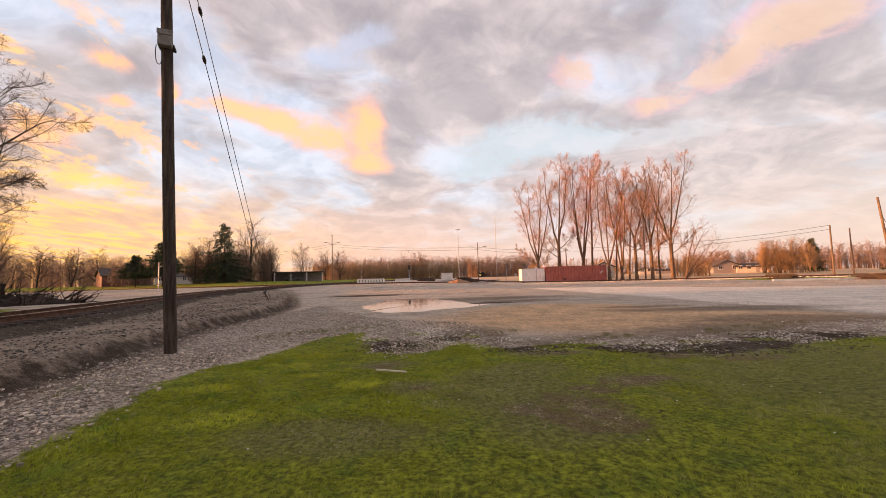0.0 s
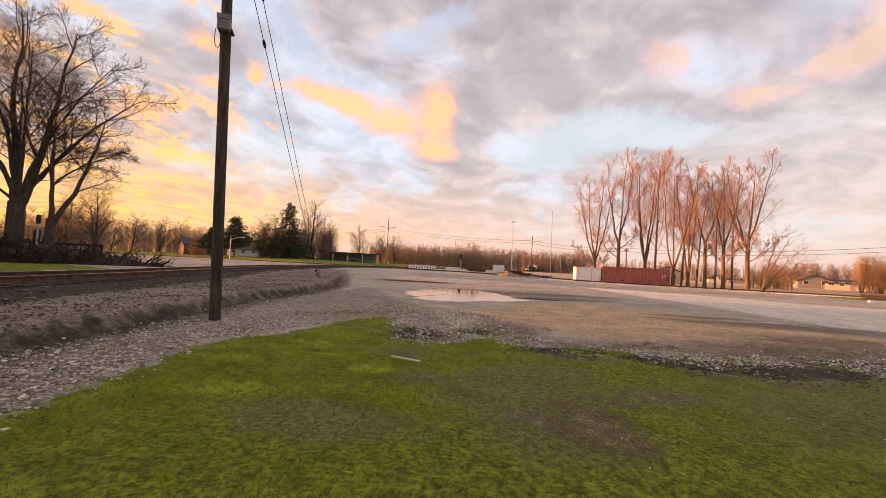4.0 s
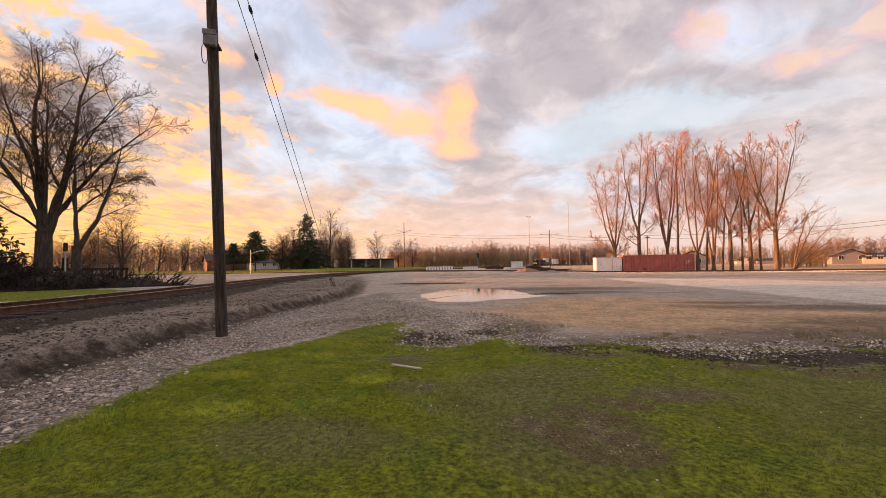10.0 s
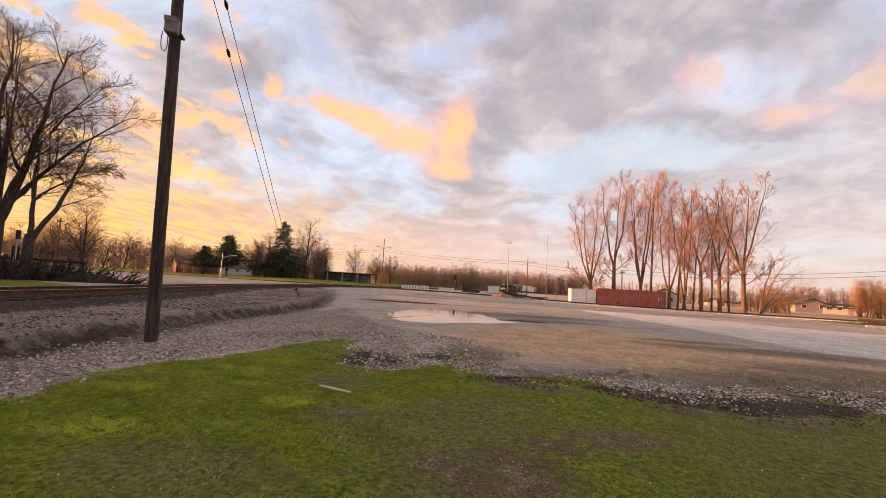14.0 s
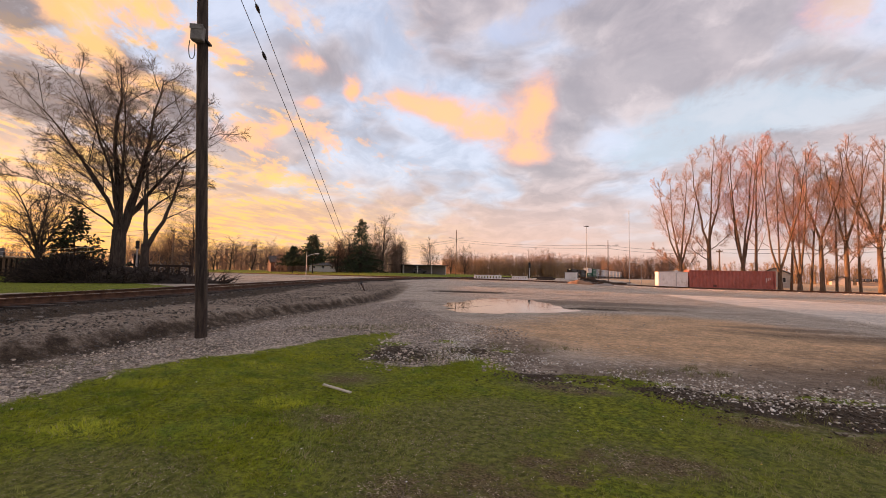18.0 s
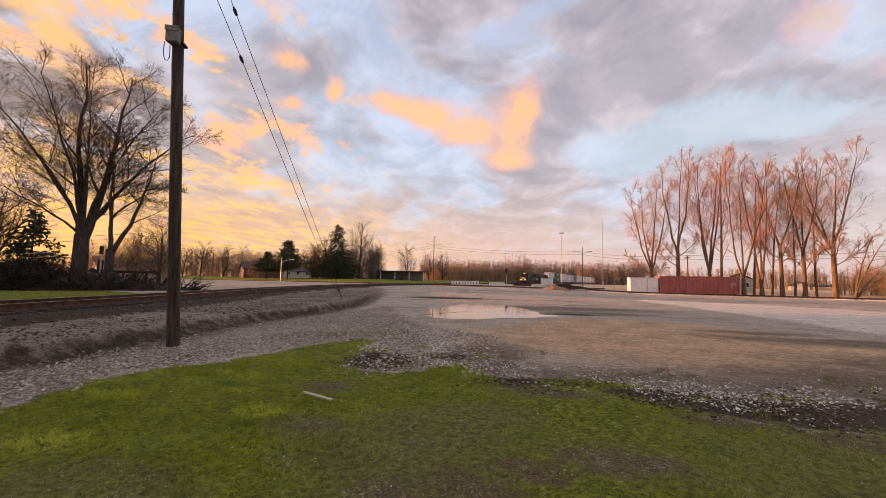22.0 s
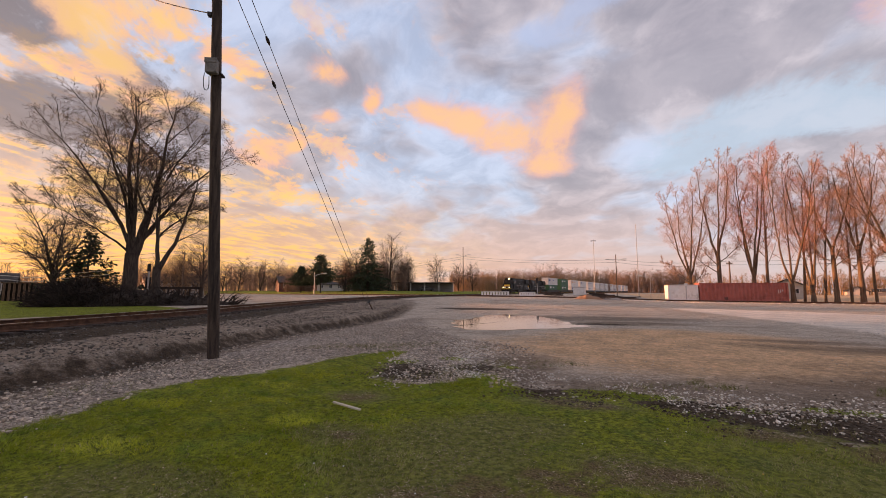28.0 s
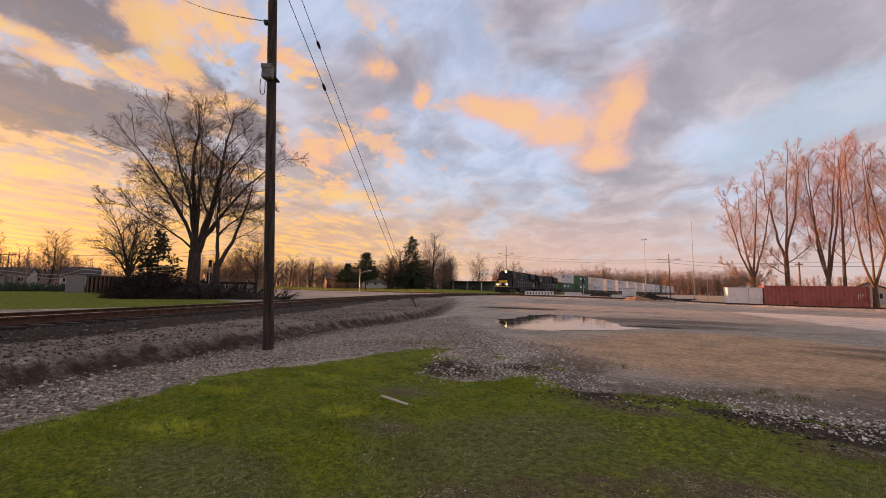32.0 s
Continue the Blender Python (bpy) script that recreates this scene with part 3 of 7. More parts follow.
class Sticks:
    """Gathers tapered tubes into one mesh."""

    def __init__(self, own=None, first=0):
        self.kinds = {}
        self.first = first               # the depth at which boughs begin
        self.own = own                   # a list, where each first bough is to be a mesh of its own

    def tube(self, pts, radii, sides):
        self.kinds.setdefault((len(pts), sides), []).append(([tuple(p) for p in pts], radii))

    def mesh(self, name, mat, smooth=True):
        vs, fs, ts, start = [], [], [], 0
        for (n, sides), many in self.kinds.items():
            P = np.array([m[0] for m in many], float)
            R = np.array([m[1] for m in many], float)
            D = np.empty_like(P)
            D[:, 1:-1], D[:, 0], D[:, -1] = P[:, 2:] - P[:, :-2], P[:, 1] - P[:, 0], P[:, -1] - P[:, -2]
            D /= np.linalg.norm(D, axis=2, keepdims=True) + 1e-9
            ref = np.where(np.abs(D[..., 2:3]) < 0.9, np.array((0, 0, 1.0)), np.array((1.0, 0, 0)))
            U = np.cross(D, ref)
            U /= np.linalg.norm(U, axis=2, keepdims=True)
            W = np.cross(D, U)
            if n == 2 and sides == 3:            # a fine twig: a slim cone that ends in a point
                a = 2 * math.pi * np.arange(3) / 3
                V = P[:, :1] + 1.2 * R[:, 0, None, None] * (np.cos(a)[:, None] * U[:, :1] + np.sin(a)[:, None] * W[:, :1])
                V = np.concatenate([V, P[:, 1:]], 1)
                T = np.array([(0, 1, 3), (1, 2, 3), (2, 0, 3)])
                ts.append((T[None] + (start + np.arange(len(many)) * 4)[:, None, None]).reshape(-1, 3))
                vs.append(V.reshape(-1, 3))
                start += len(many) * 4
                continue
            a = 2 * math.pi * np.arange(sides) / sides
            V = P[:, :, None] + R[:, :, None, None] * (np.cos(a)[:, None] * U[:, :, None] + np.sin(a)[:, None] * W[:, :, None])
            i, k = np.arange(n - 1)[:, None], np.arange(sides)[None]
            A, B = i * sides + k, i * sides + (k + 1) % sides
            Q = np.stack([A, B, B + sides, A + sides], 2).reshape(-1, 4)
            count = n * sides
            fs.append((Q[None] + (start + np.arange(len(many)) * count)[:, None, None]).reshape(-1, 4))
            vs.append(V.reshape(-1, 3))
            start += len(many) * count
        return quick_mesh(name, np.concatenate(vs), np.concatenate(fs) if fs else None, [mat], smooth, np.concatenate(ts) if ts else None)


def unit(a):
    n = math.sqrt(a[0] * a[0] + a[1] * a[1] + a[2] * a[2]) + 1e-12
    return (a[0] / n, a[1] / n, a[2] / n)


def crossed(a, b):
    return (a[1] * b[2] - a[2] * b[1], a[2] * b[0] - a[0] * b[2], a[0] * b[1] - a[1] * b[0])


def grow(rng, low, high, p, d, length, r, depth, spec):
    """One branch and all that grows from it. low takes the thick wood, high the twigs."""
    lv = spec[depth]
    k, wander = lv["segs"], lv["wander"]
    pts, rad = [tuple(p)], [r]
    d = tuple(d)
    for i in range(k):
        d = unit((d[0] + rng.gauss(0, wander), d[1] + rng.gauss(0, wander), d[2] + rng.gauss(0, wander) + lv["up"]))
        q, st = pts[-1], length / k
        pts.append((q[0] + d[0] * st, q[1] + d[1] * st, q[2] + d[2] * st))
        rad.append(max(r * (1 - (1 - lv["taper"]) * (i + 1) / k), lv["least"]))
    sprout(rng, low, high, pts, rad, length, depth, spec)


def bend(rng, low, high, p, away, lean0, lean1, length, r, spec):
    """A great limb that leaves its trunk at one lean from the upright and ends at another; away is its compass way."""
    k = 10
    pts, rad = [tuple(p)], [r]
    for i in range(k):
        f = (i + 0.5) / k
        a = radians(lean0 + (lean1 - lean0) * f) + rng.gauss(0, 0.07)
        w = away + rng.gauss(0, 0.10)
        q, st = pts[-1], length / k
        pts.append((q[0] + math.sin(a) * math.cos(w) * st, q[1] + math.sin(a) * math.sin(w) * st, q[2] + math.cos(a) * st))
        rad.append(max(r * (1 - 0.90 * ((i + 1) / k) ** 0.85), 0.02))
    sprout(rng, low, high, pts, rad, length, 0, spec)


def sprout(rng, low, high, pts, rad, length, depth, spec):
    """Adds a branch of known course and sends out its side branches."""
    lv = spec[depth]
    k, r = len(pts) - 1, rad[0]
    if low.own is not None and low.first <= depth <= 1:
        bough = Sticks()
        bough.tube(pts, rad, lv["sides"])
        low.own.append(bough)
    else:
        (low if depth <= lv["low"] else high).tube(pts, rad, lv["sides"])
    if depth + 1 >= len(spec):
        return
    nx = spec[depth + 1]
    count = max(1, int(round(lv["kids"] * rng.uniform(0.8, 1.2))))
    turn = rng.uniform(0, 6.28)
    for c in range(count):
        f = lv["first"] + (1 - lv["first"]) * (c + rng.uniform(0.1, 0.9)) / count
        x = f * k
        i = min(int(x), k - 1)
        a, b, u = pts[i], pts[i + 1], x - i
        at = (a[0] + (b[0] - a[0]) * u, a[1] + (b[1] - a[1]) * u, a[2] + (b[2] - a[2]) * u)
        dd = unit((b[0] - a[0], b[1] - a[1], b[2] - a[2]))
        turn += 2.4 + rng.uniform(-0.5, 0.5)
        u = unit(crossed(dd, (0, 0, 1) if abs(dd[2]) < 0.9 else (1, 0, 0)))
        w = crossed(dd, u)
        cs, sn = math.cos(turn), math.sin(turn)
        ang = radians(rng.uniform(*nx["angle"]))
        ca, sa = math.cos(ang), math.sin(ang)
        nd = (ca * dd[0] + sa * (cs * u[0] + sn * w[0]), ca * dd[1] + sa * (cs * u[1] + sn * w[1]), ca * dd[2] + sa * (cs * u[2] + sn * w[2]))
        shrink = 1.0 - lv["shrink"] * (f - lv["first"]) / (1 - lv["first"] + 1e-6)
        rr = min(rad[i] * 0.8, r * nx["thick"] * shrink)
        grow(rng, low, high, at, nd, length * rng.uniform(*nx["len"]) * shrink, max(rr, nx["least"]), depth + 1, spec)


def level(segs, sides, wander, up, taper, kids=0, first=0.3, shrink=0.4, angle=(30, 50), reach=(0.4, 0.6), thick=0.5, least=0.004, low=1):
    return dict(segs=segs, sides=sides, wander=wander, up=up, taper=taper, kids=kids, first=first, shrink=shrink, angle=angle, len=reach, thick=thick, least=least, low=low)


def tree(name, label, place, stems, spec, bark, twig, seed, group="", category="tree", bole=None, limbs=()):
    """A bare tree: stems are (direction, length, radius); bole is (height, foot radius, top radius) where they share one trunk;
    limbs are (height on the bole, compass way, first and last lean in degrees, length, radius)."""
    rng = random.Random(seed)
    low, high = Sticks([] if bole or name == "cottonwood" else None, 0 if bole else 1), Sticks()
    base = -0.25
    if bole:
        base = bole[0] * 0.93
        low.tube([(0, 0, -0.3), (0, 0, 0.25), (0.02, 0, 0.9), (0.0, 0.03, bole[0] * 0.6), (0, 0, bole[0])], [bole[1] * 1.5, bole[1] * 1.15, bole[1], (bole[1] + bole[2]) / 2, bole[2]], 12)
    for d, ln, r in stems:
        grow(rng, low, high, (0.0, 0.0, base), unit(d), ln, r, 0, spec)
    for z, away, lean0, lean1, ln, r in limbs:
        bend(rng, low, high, (0.0, 0.0, z), away, lean0, lean1, ln, r, spec)
    t = thing(name, label, category, Matrix.Translation(place), group)
    piece("trunk", low.mesh("trunk", bark), t)
    for bough in low.own or ():
        piece("limb", bough.mesh("limb", bark), t)
    piece("crown", high.mesh("crown", twig), t, "bare twigs with no leaves")
    return t


# ------------------------------------------------------------------ the lie of the land
def glide(points, step):
    """A smooth line through points, sampled evenly."""
    P = np.array(points, float)
    P = np.vstack([2 * P[0] - P[1], P, 2 * P[-1] - P[-2]])
    out = []
    for i in range(1, len(P) - 2):
        n = max(4, int(np.linalg.norm(P[i + 1] - P[i]) / 0.5))
        for k in range(n):
            t = k / n
            a, b, c, d = P[i - 1], P[i], P[i + 1], P[i + 2]
            out.append(0.5 * ((2 * b) + (c - a) * t + (2 * a - 5 * b + 4 * c - d) * t * t + (3 * b - a - 3 * c + d) * t ** 3))
    out = np.array(out + [P[-2]])
    s = np.concatenate([[0], np.cumsum(np.linalg.norm(np.diff(out, axis=0), axis=1))])
    at = np.arange(0, s[-1], step)
    return np.stack([np.interp(at, s, out[:, k]) for k in range(out.shape[1])], 1)


MAIN = glide([(-1.5, -32, 0.75), (-7.9, -12, 0.75), (-11.0, -2, 0.75), (-12.3, 2.35, 0.75), (-13.25, 5.4, 0.75), (-15.1, 10.9, 0.75), (-17.1, 16.5, 0.77), (-19.3, 23, 0.80),
              (-21.4, 30.5, 0.84), (-23.4, 42, 0.90), (-24.3, 55, 0.96), (-24.0, 72, 1.0), (-23.6, 104.5, 1.02), (-19.6, 145, 1.05), (-12.8, 185, 1.08), (-5.5, 222.7, 1.1), (0.3, 253, 1.1),
              (14, 325, 1.1), (34, 420, 1.1), (74, 600, 1.1), (145, 900, 1.1)], 1.0)
BRANCH = glide([(-190, 92, 0.98), (-110, 80, 0.98), (-60, 71.5, 0.98), (-24.2, 66.5, 0.99), (0, 66, 0.72), (14, 67.5, 0.34), (30, 68, 0.22), (55, 63, 0.20), (90, 52, 0.2), (140, 30, 0.2)], 1.0)


def smooth(a, b, v):
    t = np.clip((np.asarray(v, float) - a) / (b - a), 0, 1)
    return t * t * (3 - 2 * t)


def beside(line, x, y):
    """Distance from a line, positive on its right as it is drawn, and the line's height there."""
    d_out, z_out = np.full(len(x), 1e9), np.zeros(len(x))
    T = np.gradient(line[:, :2], axis=0)
    for i in range(0, len(x), 4000):
        px, py = x[i:i + 4000, None], y[i:i + 4000, None]
        dx, dy = px - line[None, :, 0], py - line[None, :, 1]
        k = np.argmin(dx * dx + dy * dy, axis=1)
        r = np.arange(len(k))
        cross = T[k, 0] * dy[r, k] - T[k, 1] * dx[r, k]
        d_out[i:i + 4000] = -np.sign(cross) * np.hypot(dx[r, k], dy[r, k])
        z_out[i:i + 4000] = line[k, 2]
    return d_out, z_out


def scarp_x(y):
    return np.interp(y, [-30, -4, 0, 3.8, 9, 15, 19.6, 27, 40, 60], [-3, -7.0, -7.6, -8.1, -9.45, -10.0, -10.8, -13.5, -18.5, -21])


def height(x, y):
    x, y = np.atleast_1d(np.asarray(x, float)), np.atleast_1d(np.asarray(y, float))
    s, zt = beside(MAIN, x, y)
    sb, zb = beside(BRANCH, x, y)
    lot = 0.85 * smooth(30, 68, y) * smooth(14, -8, x) + 0.55 * smooth(85, 130, y) * smooth(-8, 14, x)
    lot = lot - 0.05 * smooth(2.2, 0.2, np.hypot((x + 3.0) / 3.2, (y - 19.5) / 6.0)) + 0.04 * np.sin(x * 0.7) * np.sin(y * 0.5) * smooth(3, 8, np.hypot(x, y)) * smooth(14, 9, y)
    bench = zt - 0.40
    lot = lot + (bench - lot) * smooth(0.28, -0.28, x - scarp_x(y)) * smooth(80, 60, y)
    left = 0.52 + 0.42 * smooth(15, 75, y) + 0.1 * smooth(90, 200, np.abs(x))
    z = np.where(s > 0, lot, left)
    z = z + (zt - 0.38 - z) * smooth(6.0, 2.6, np.abs(s)) * np.where(s > 0, smooth(40, 55, y), 1.0)
    z = z + 0.75 * smooth(-5, -26, sb) * (s < -3) * smooth(5, 25, -s) * smooth(260, 170, y)
    z = z + (zt - 0.24 - z) * smooth(2.3, 1.45, np.abs(s))
    z = z + (zb - 0.30 - z) * smooth(7.0, 2.4, np.abs(sb)) * (np.abs(s) > 3)
    z = z + (zb - 0.22 - z) * smooth(2.1, 1.4, np.abs(sb))
    return z


def h(x, y):
    return float(height(x, y)[0])


def inside(x, y, poly):
    """Signed distance to a polygon, positive inside."""
    poly = np.array(poly, float)
    best, odd = np.full(len(x), 1e9), np.zeros(len(x), bool)
    for a, b in zip(poly, np.roll(poly, -1, axis=0)):
        e = b - a
        t = np.clip(((x - a[0]) * e[0] + (y - a[1]) * e[1]) / (e @ e + 1e-12), 0, 1)
        best = np.minimum(best, np.hypot(x - a[0] - t * e[0], y - a[1] - t * e[1]))
        if a[1] != b[1]:
            odd ^= ((a[1] > y) != (b[1] > y)) & (x < (b[0] - a[0]) * (y - a[1]) / (b[1] - a[1]) + a[0])
    return np.where(odd, best, -best)


LAWN = [(-5.0, -14), (-5.3, -3), (-5.4, 0.6), (-5.6, 2.0), (-5.9, 3.4), (-5.7, 4.2), (-5.3, 4.9), (-5.05, 6.1), (-4.9, 7.1), (-4.5, 8.5), (-3.9, 8.2), (-3.6, 6.8), (-3.15, 5.3), (-2.15, 5.1),
        (-1.75, 5.7), (-1.45, 6.4), (-1.0, 6.05), (-0.28, 4.9), (0.45, 5.3), (1.5, 4.9), (2.25, 4.45), (2.9, 4.2), (3.6, 4.3), (5.5, 5.3), (7.65, 5.9), (11, 6.2), (16, 6.6), (40, 6.0), (40, -14)]
ISLES = [(0.85, 5.45, 0.80, 0.26), (2.2, 5.15, 0.35, 0.14), (3.4, 5.5, 0.45, 0.16), (-2.4, 7.5, 0.35, 0.22), (-3.3, 6.9, 0.3, 0.25), (4.9, 5.6, 0.5, 0.2), (-1.1, 7.0, 0.25, 0.14)]
BARE = [(-0.22, 1.62, 0.52, 0.58), (-0.1, 1.20, 0.42, 0.36), (-0.75, 1.66, 0.36, 0.22), (0.72, 2.70, 0.36, 0.26), (1.15, 2.75, 0.30, 0.18), (-2.70, 4.02, 0.27, 0.24), (0.2, 2.35, 0.34, 0.2), (0.3, 4.7, 0.5, 0.22), (2.2, 4.2, 0.5, 0.2), (3.3, 3.9, 0.6, 0.25), (-2.05, 2.68, 0.22, 0.12)]
BRIGHT = [(-3.92, 1.58, 0.75, 0.34), (-3.76, 3.46, 0.5, 0.22), (-2.91, 2.84, 0.42, 0.22), (-4.9, 2.82, 0.5, 0.28), (3.25, 2.7, 0.4, 0.25), (-4.2, 5.2, 0.6, 0.5), (-4.3, 4.2, 0.6, 0.25)]
# worn turf; the first three places also paint the vignette's darkening into the grass
SCRUFF_VIGNETTE = [(5.0, 2.6, 3.6, 2.6), (3.4, 4.2, 1.8, 0.8), (5.0, -0.5, 3.5, 2.5), (0.1, 4.7, 0.8, 0.3), (-0.85, 2.45, 0.95, 1.25), (-0.5, 1.3, 0.8, 0.7), (-2.1, 2.65, 0.5, 0.32), (-2.75, 1.05, 0.95, 0.5), (-0.4, 3.5, 0.7, 0.5), (0.9, 2.75, 0.8, 0.4), (-2.7, 4.1, 0.5, 0.35)]
WET = [(0.2, 5.1, 0.9, 0.45), (1.6, 4.95, 1.1, 0.40), (3.0, 4.7, 1.3, 0.55), (-2.95, 6.0, 0.75, 0.75), (-1.7, 6.7, 0.4, 0.4), (4.3, 5.0, 1.3, 0.6), (6.0, 5.9, 1.5, 0.5), (0.9, 19.6, 1.3, 0.5), (-9.0, 33, 4, 1.5)]
DAMP = [(2.2, 5.9, 2.6, 0.9), (5.5, 6.8, 3.2, 1.5), (8.5, 8.6, 3.5, 1.4), (-0.9, 7.0, 0.8, 1.6), (8.5, 12.5, 4.0, 1.0), (1.2, 24, 5, 2.0), (6.5, 14.2, 1.8, 0.5), (2.0, 20.5, 2.4, 1.2)]
DIRT = [(3.2, 11.0, 5.4, 3.8), (7.0, 9.6, 4.0, 2.2), (3.0, 13.8, 4.0, 3.5)]
DRIVE = [(7.0, 42), (9.8, 25), (10.6, 15), (12.0, 9.5), (60, 7), (60, 22), (29, 27), (21.5, 31), (16, 38)]
STONY = [(-8.6, -6), (-8.0, 0), (-8.3, 3.8), (-9.2, 9), (-9.3, 15), (-9, 21), (-6.5, 16), (-4.0, 12), (-1.2, 9.8), (-0.6, 7.6), (-0.2, 5.6), (2.5, 5.6), (6, 6.6), (11, 7.6), (11, 6.2), (5.5, 5.0), (2.9, 4.0), (-0.3, 4.7), (-1.4, 6.2),
         (-2.6, 4.8), (-3.6, 6.8), (-4.2, 8.5), (-5.0, 7.0), (-6.1, 3.4), (-5.4, 0.6), (-5.3, -6)]


def spots(x, y, places):
    v = np.full(len(x), -9.0)
    for cx, cy, rx, ry in places:
        v = np.maximum(v, 1 - np.hypot((x - cx) / rx, (y - cy) / ry))
    return v


def lawn_far(x, y):
    """Grass beyond the tracks."""
    s, _ = beside(MAIN, x, y)
    sb, _ = beside(BRANCH, x, y)
    a = np.where((s < -4.5) & (y < 17 - 0.22 * (x + 25)) & (x < -20), 1.0, -1.0)
    b = np.where((s < -4) & (sb < -3.0), 1.0, -1.0)
    d = np.where((x > 40) & (sb > 4) & (y > 40), 0.45, -1.0)
    return np.maximum(np.maximum(a, b), d)


def waves(x, y, scale, seed):
    """Cheap smooth unevenness, about -1 to 1."""
    rng = np.random.default_rng(seed)
    v = np.zeros(len(x))
    for i in range(9):
        a, f = rng.uniform(0, 6.28), scale * rng.uniform(0.5, 1.9)
        v += np.sin((x * math.cos(a) + y * math.sin(a)) * f + rng.uniform(0, 6.28))
    return v / 4.0


def build_ground():
    def ticks(lo, hi, fine, far_lo, far_hi):
        mid = np.arange(lo, hi, fine)
        up, down, st = [hi], [lo], 0.4
        while up[-1] < far_hi:
            st = min(st * 1.09 + 0.02, 600)
            up.append(up[-1] + st)
        st = 0.4
        while down[-1] > far_lo:
            st = min(st * 1.12 + 0.02, 600)
            down.append(down[-1] - st)
        return np.array(down[1:][::-1] + list(mid) + up)

    xs, ys = ticks(-15, 10, 0.14, -4600, 4600), ticks(-2, 21, 0.14, -4600, 4600)
    X, Y = np.meshgrid(xs, ys)
    x, y = X.ravel(), Y.ravel()
    z = height(x, y)
    rough = waves(x, y, 1.1, 5) * 0.012 + waves(x, y, 4.3, 6) * 0.006
    pool = spots(x, y, [(-3.2, 19.5, 3.6, 6.4)])
    z = z + rough * (pool < 0.0)
    nx, ny = len(xs), len(ys)
    idx = np.arange(nx * ny).reshape(ny, nx)
    faces = np.stack([idx[:-1, :-1].ravel(), idx[:-1, 1:].ravel(), idx[1:, 1:].ravel(), idx[1:, :-1].ravel()], 1)
    me = quick_mesh("ground", np.stack([x, y, z], 1), faces, [M["ground"]], True)
    bench = 0.5 * smooth(0.2, -0.4, x - scarp_x(y)) * (y < 45)
    near = np.hypot(x, y) < 60
    # darker ground along the step, laid through the masks of mud and damp dirt
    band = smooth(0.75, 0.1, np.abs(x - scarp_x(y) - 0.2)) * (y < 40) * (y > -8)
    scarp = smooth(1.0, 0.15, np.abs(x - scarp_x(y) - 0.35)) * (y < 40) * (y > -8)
    masks = {
        "grass": np.maximum(np.clip(0.5 + np.maximum(inside(x, y, LAWN) / 1.2, spots(x, y, ISLES) * 0.5), 0, 1), np.clip(0.5 + lawn_far(x, y), 0, 1)),
        "pale": np.clip(0.5 + inside(x, y, STONY) / 1.6, 0, 1) * near * smooth(0.6, -0.8, x),
        "dirt": np.clip(np.maximum(0.5 + spots(x, y, DIRT), np.where((x > 12) & (beside(BRANCH, x, y)[0] < -3) & (y < 300), 0.8, 0.0)), 0, 1),
        "road": np.clip(0.5 + inside(x, y, DRIVE) / 3.0, 0, 1),
        "dark_ground": np.clip(np.maximum(0.5 + spots(x, y, WET) * 0.8, 0.56 * band), 0, 1),
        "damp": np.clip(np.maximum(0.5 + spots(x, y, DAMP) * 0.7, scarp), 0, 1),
        "scruff_vignette": np.clip(0.5 + spots(x, y, SCRUFF_VIGNETTE), 0, 1),
        "bare": np.clip(0.5 + spots(x, y, BARE) * 0.9, 0, 0.55),
    }
    ballast = np.maximum(smooth(2.6, 1.9, np.abs(beside(MAIN, x, y)[0])), smooth(2.6, 1.8, np.abs(beside(BRANCH, x, y)[0]))) * 0.75
    masks["dark_ground"] = np.maximum(masks["dark_ground"], ballast)
    # the bench's ballast takes the same dark brown
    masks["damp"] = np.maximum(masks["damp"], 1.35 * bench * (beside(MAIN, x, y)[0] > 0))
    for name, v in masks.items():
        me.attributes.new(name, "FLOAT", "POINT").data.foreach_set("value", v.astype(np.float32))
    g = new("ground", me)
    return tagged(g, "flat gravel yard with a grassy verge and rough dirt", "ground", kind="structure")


build_ground()


def build_puddle():
    rng = np.random.default_rng(4)
    line = [(-5.35, 16.0), (-6.1, 18.6), (-6.2, 20.6), (-5.9, 23.5), (-5.2, 26.3), (-3.9, 26.0), (-2.7, 25.4), (-1.5, 22.4), (0.2, 18.6), (0.36, 18.0), (-0.5, 17.2), (-1.59, 16.1), (-2.4, 15.6), (-3.22, 14.8), (-4.66, 14.8)]
    P = glide([(a, b, 0) for a, b in line + line[:1]], 0.2)[:, :2]
    k = np.arange(len(P))
    P = P + rng.normal(0, 0.035, P.shape) + 0.16 * np.stack([np.sin(k * 0.55) + np.sin(k * 0.23 + 1), np.sin(k * 0.47 + 2) + np.sin(k * 0.19)], 1)
    c = P.mean(0)
    v = [(c[0], c[1], -0.026)] + [(a, b, -0.026) for a, b in P]
    f = [(0, i + 1, (i + 1) % len(P) + 1) for i in range(len(P))]
    tagged(new("water", mesh_of("water", v, f, [M["water"]])), "still rain puddle reflecting the evening sky", "puddle", kind="structure")


build_puddle()


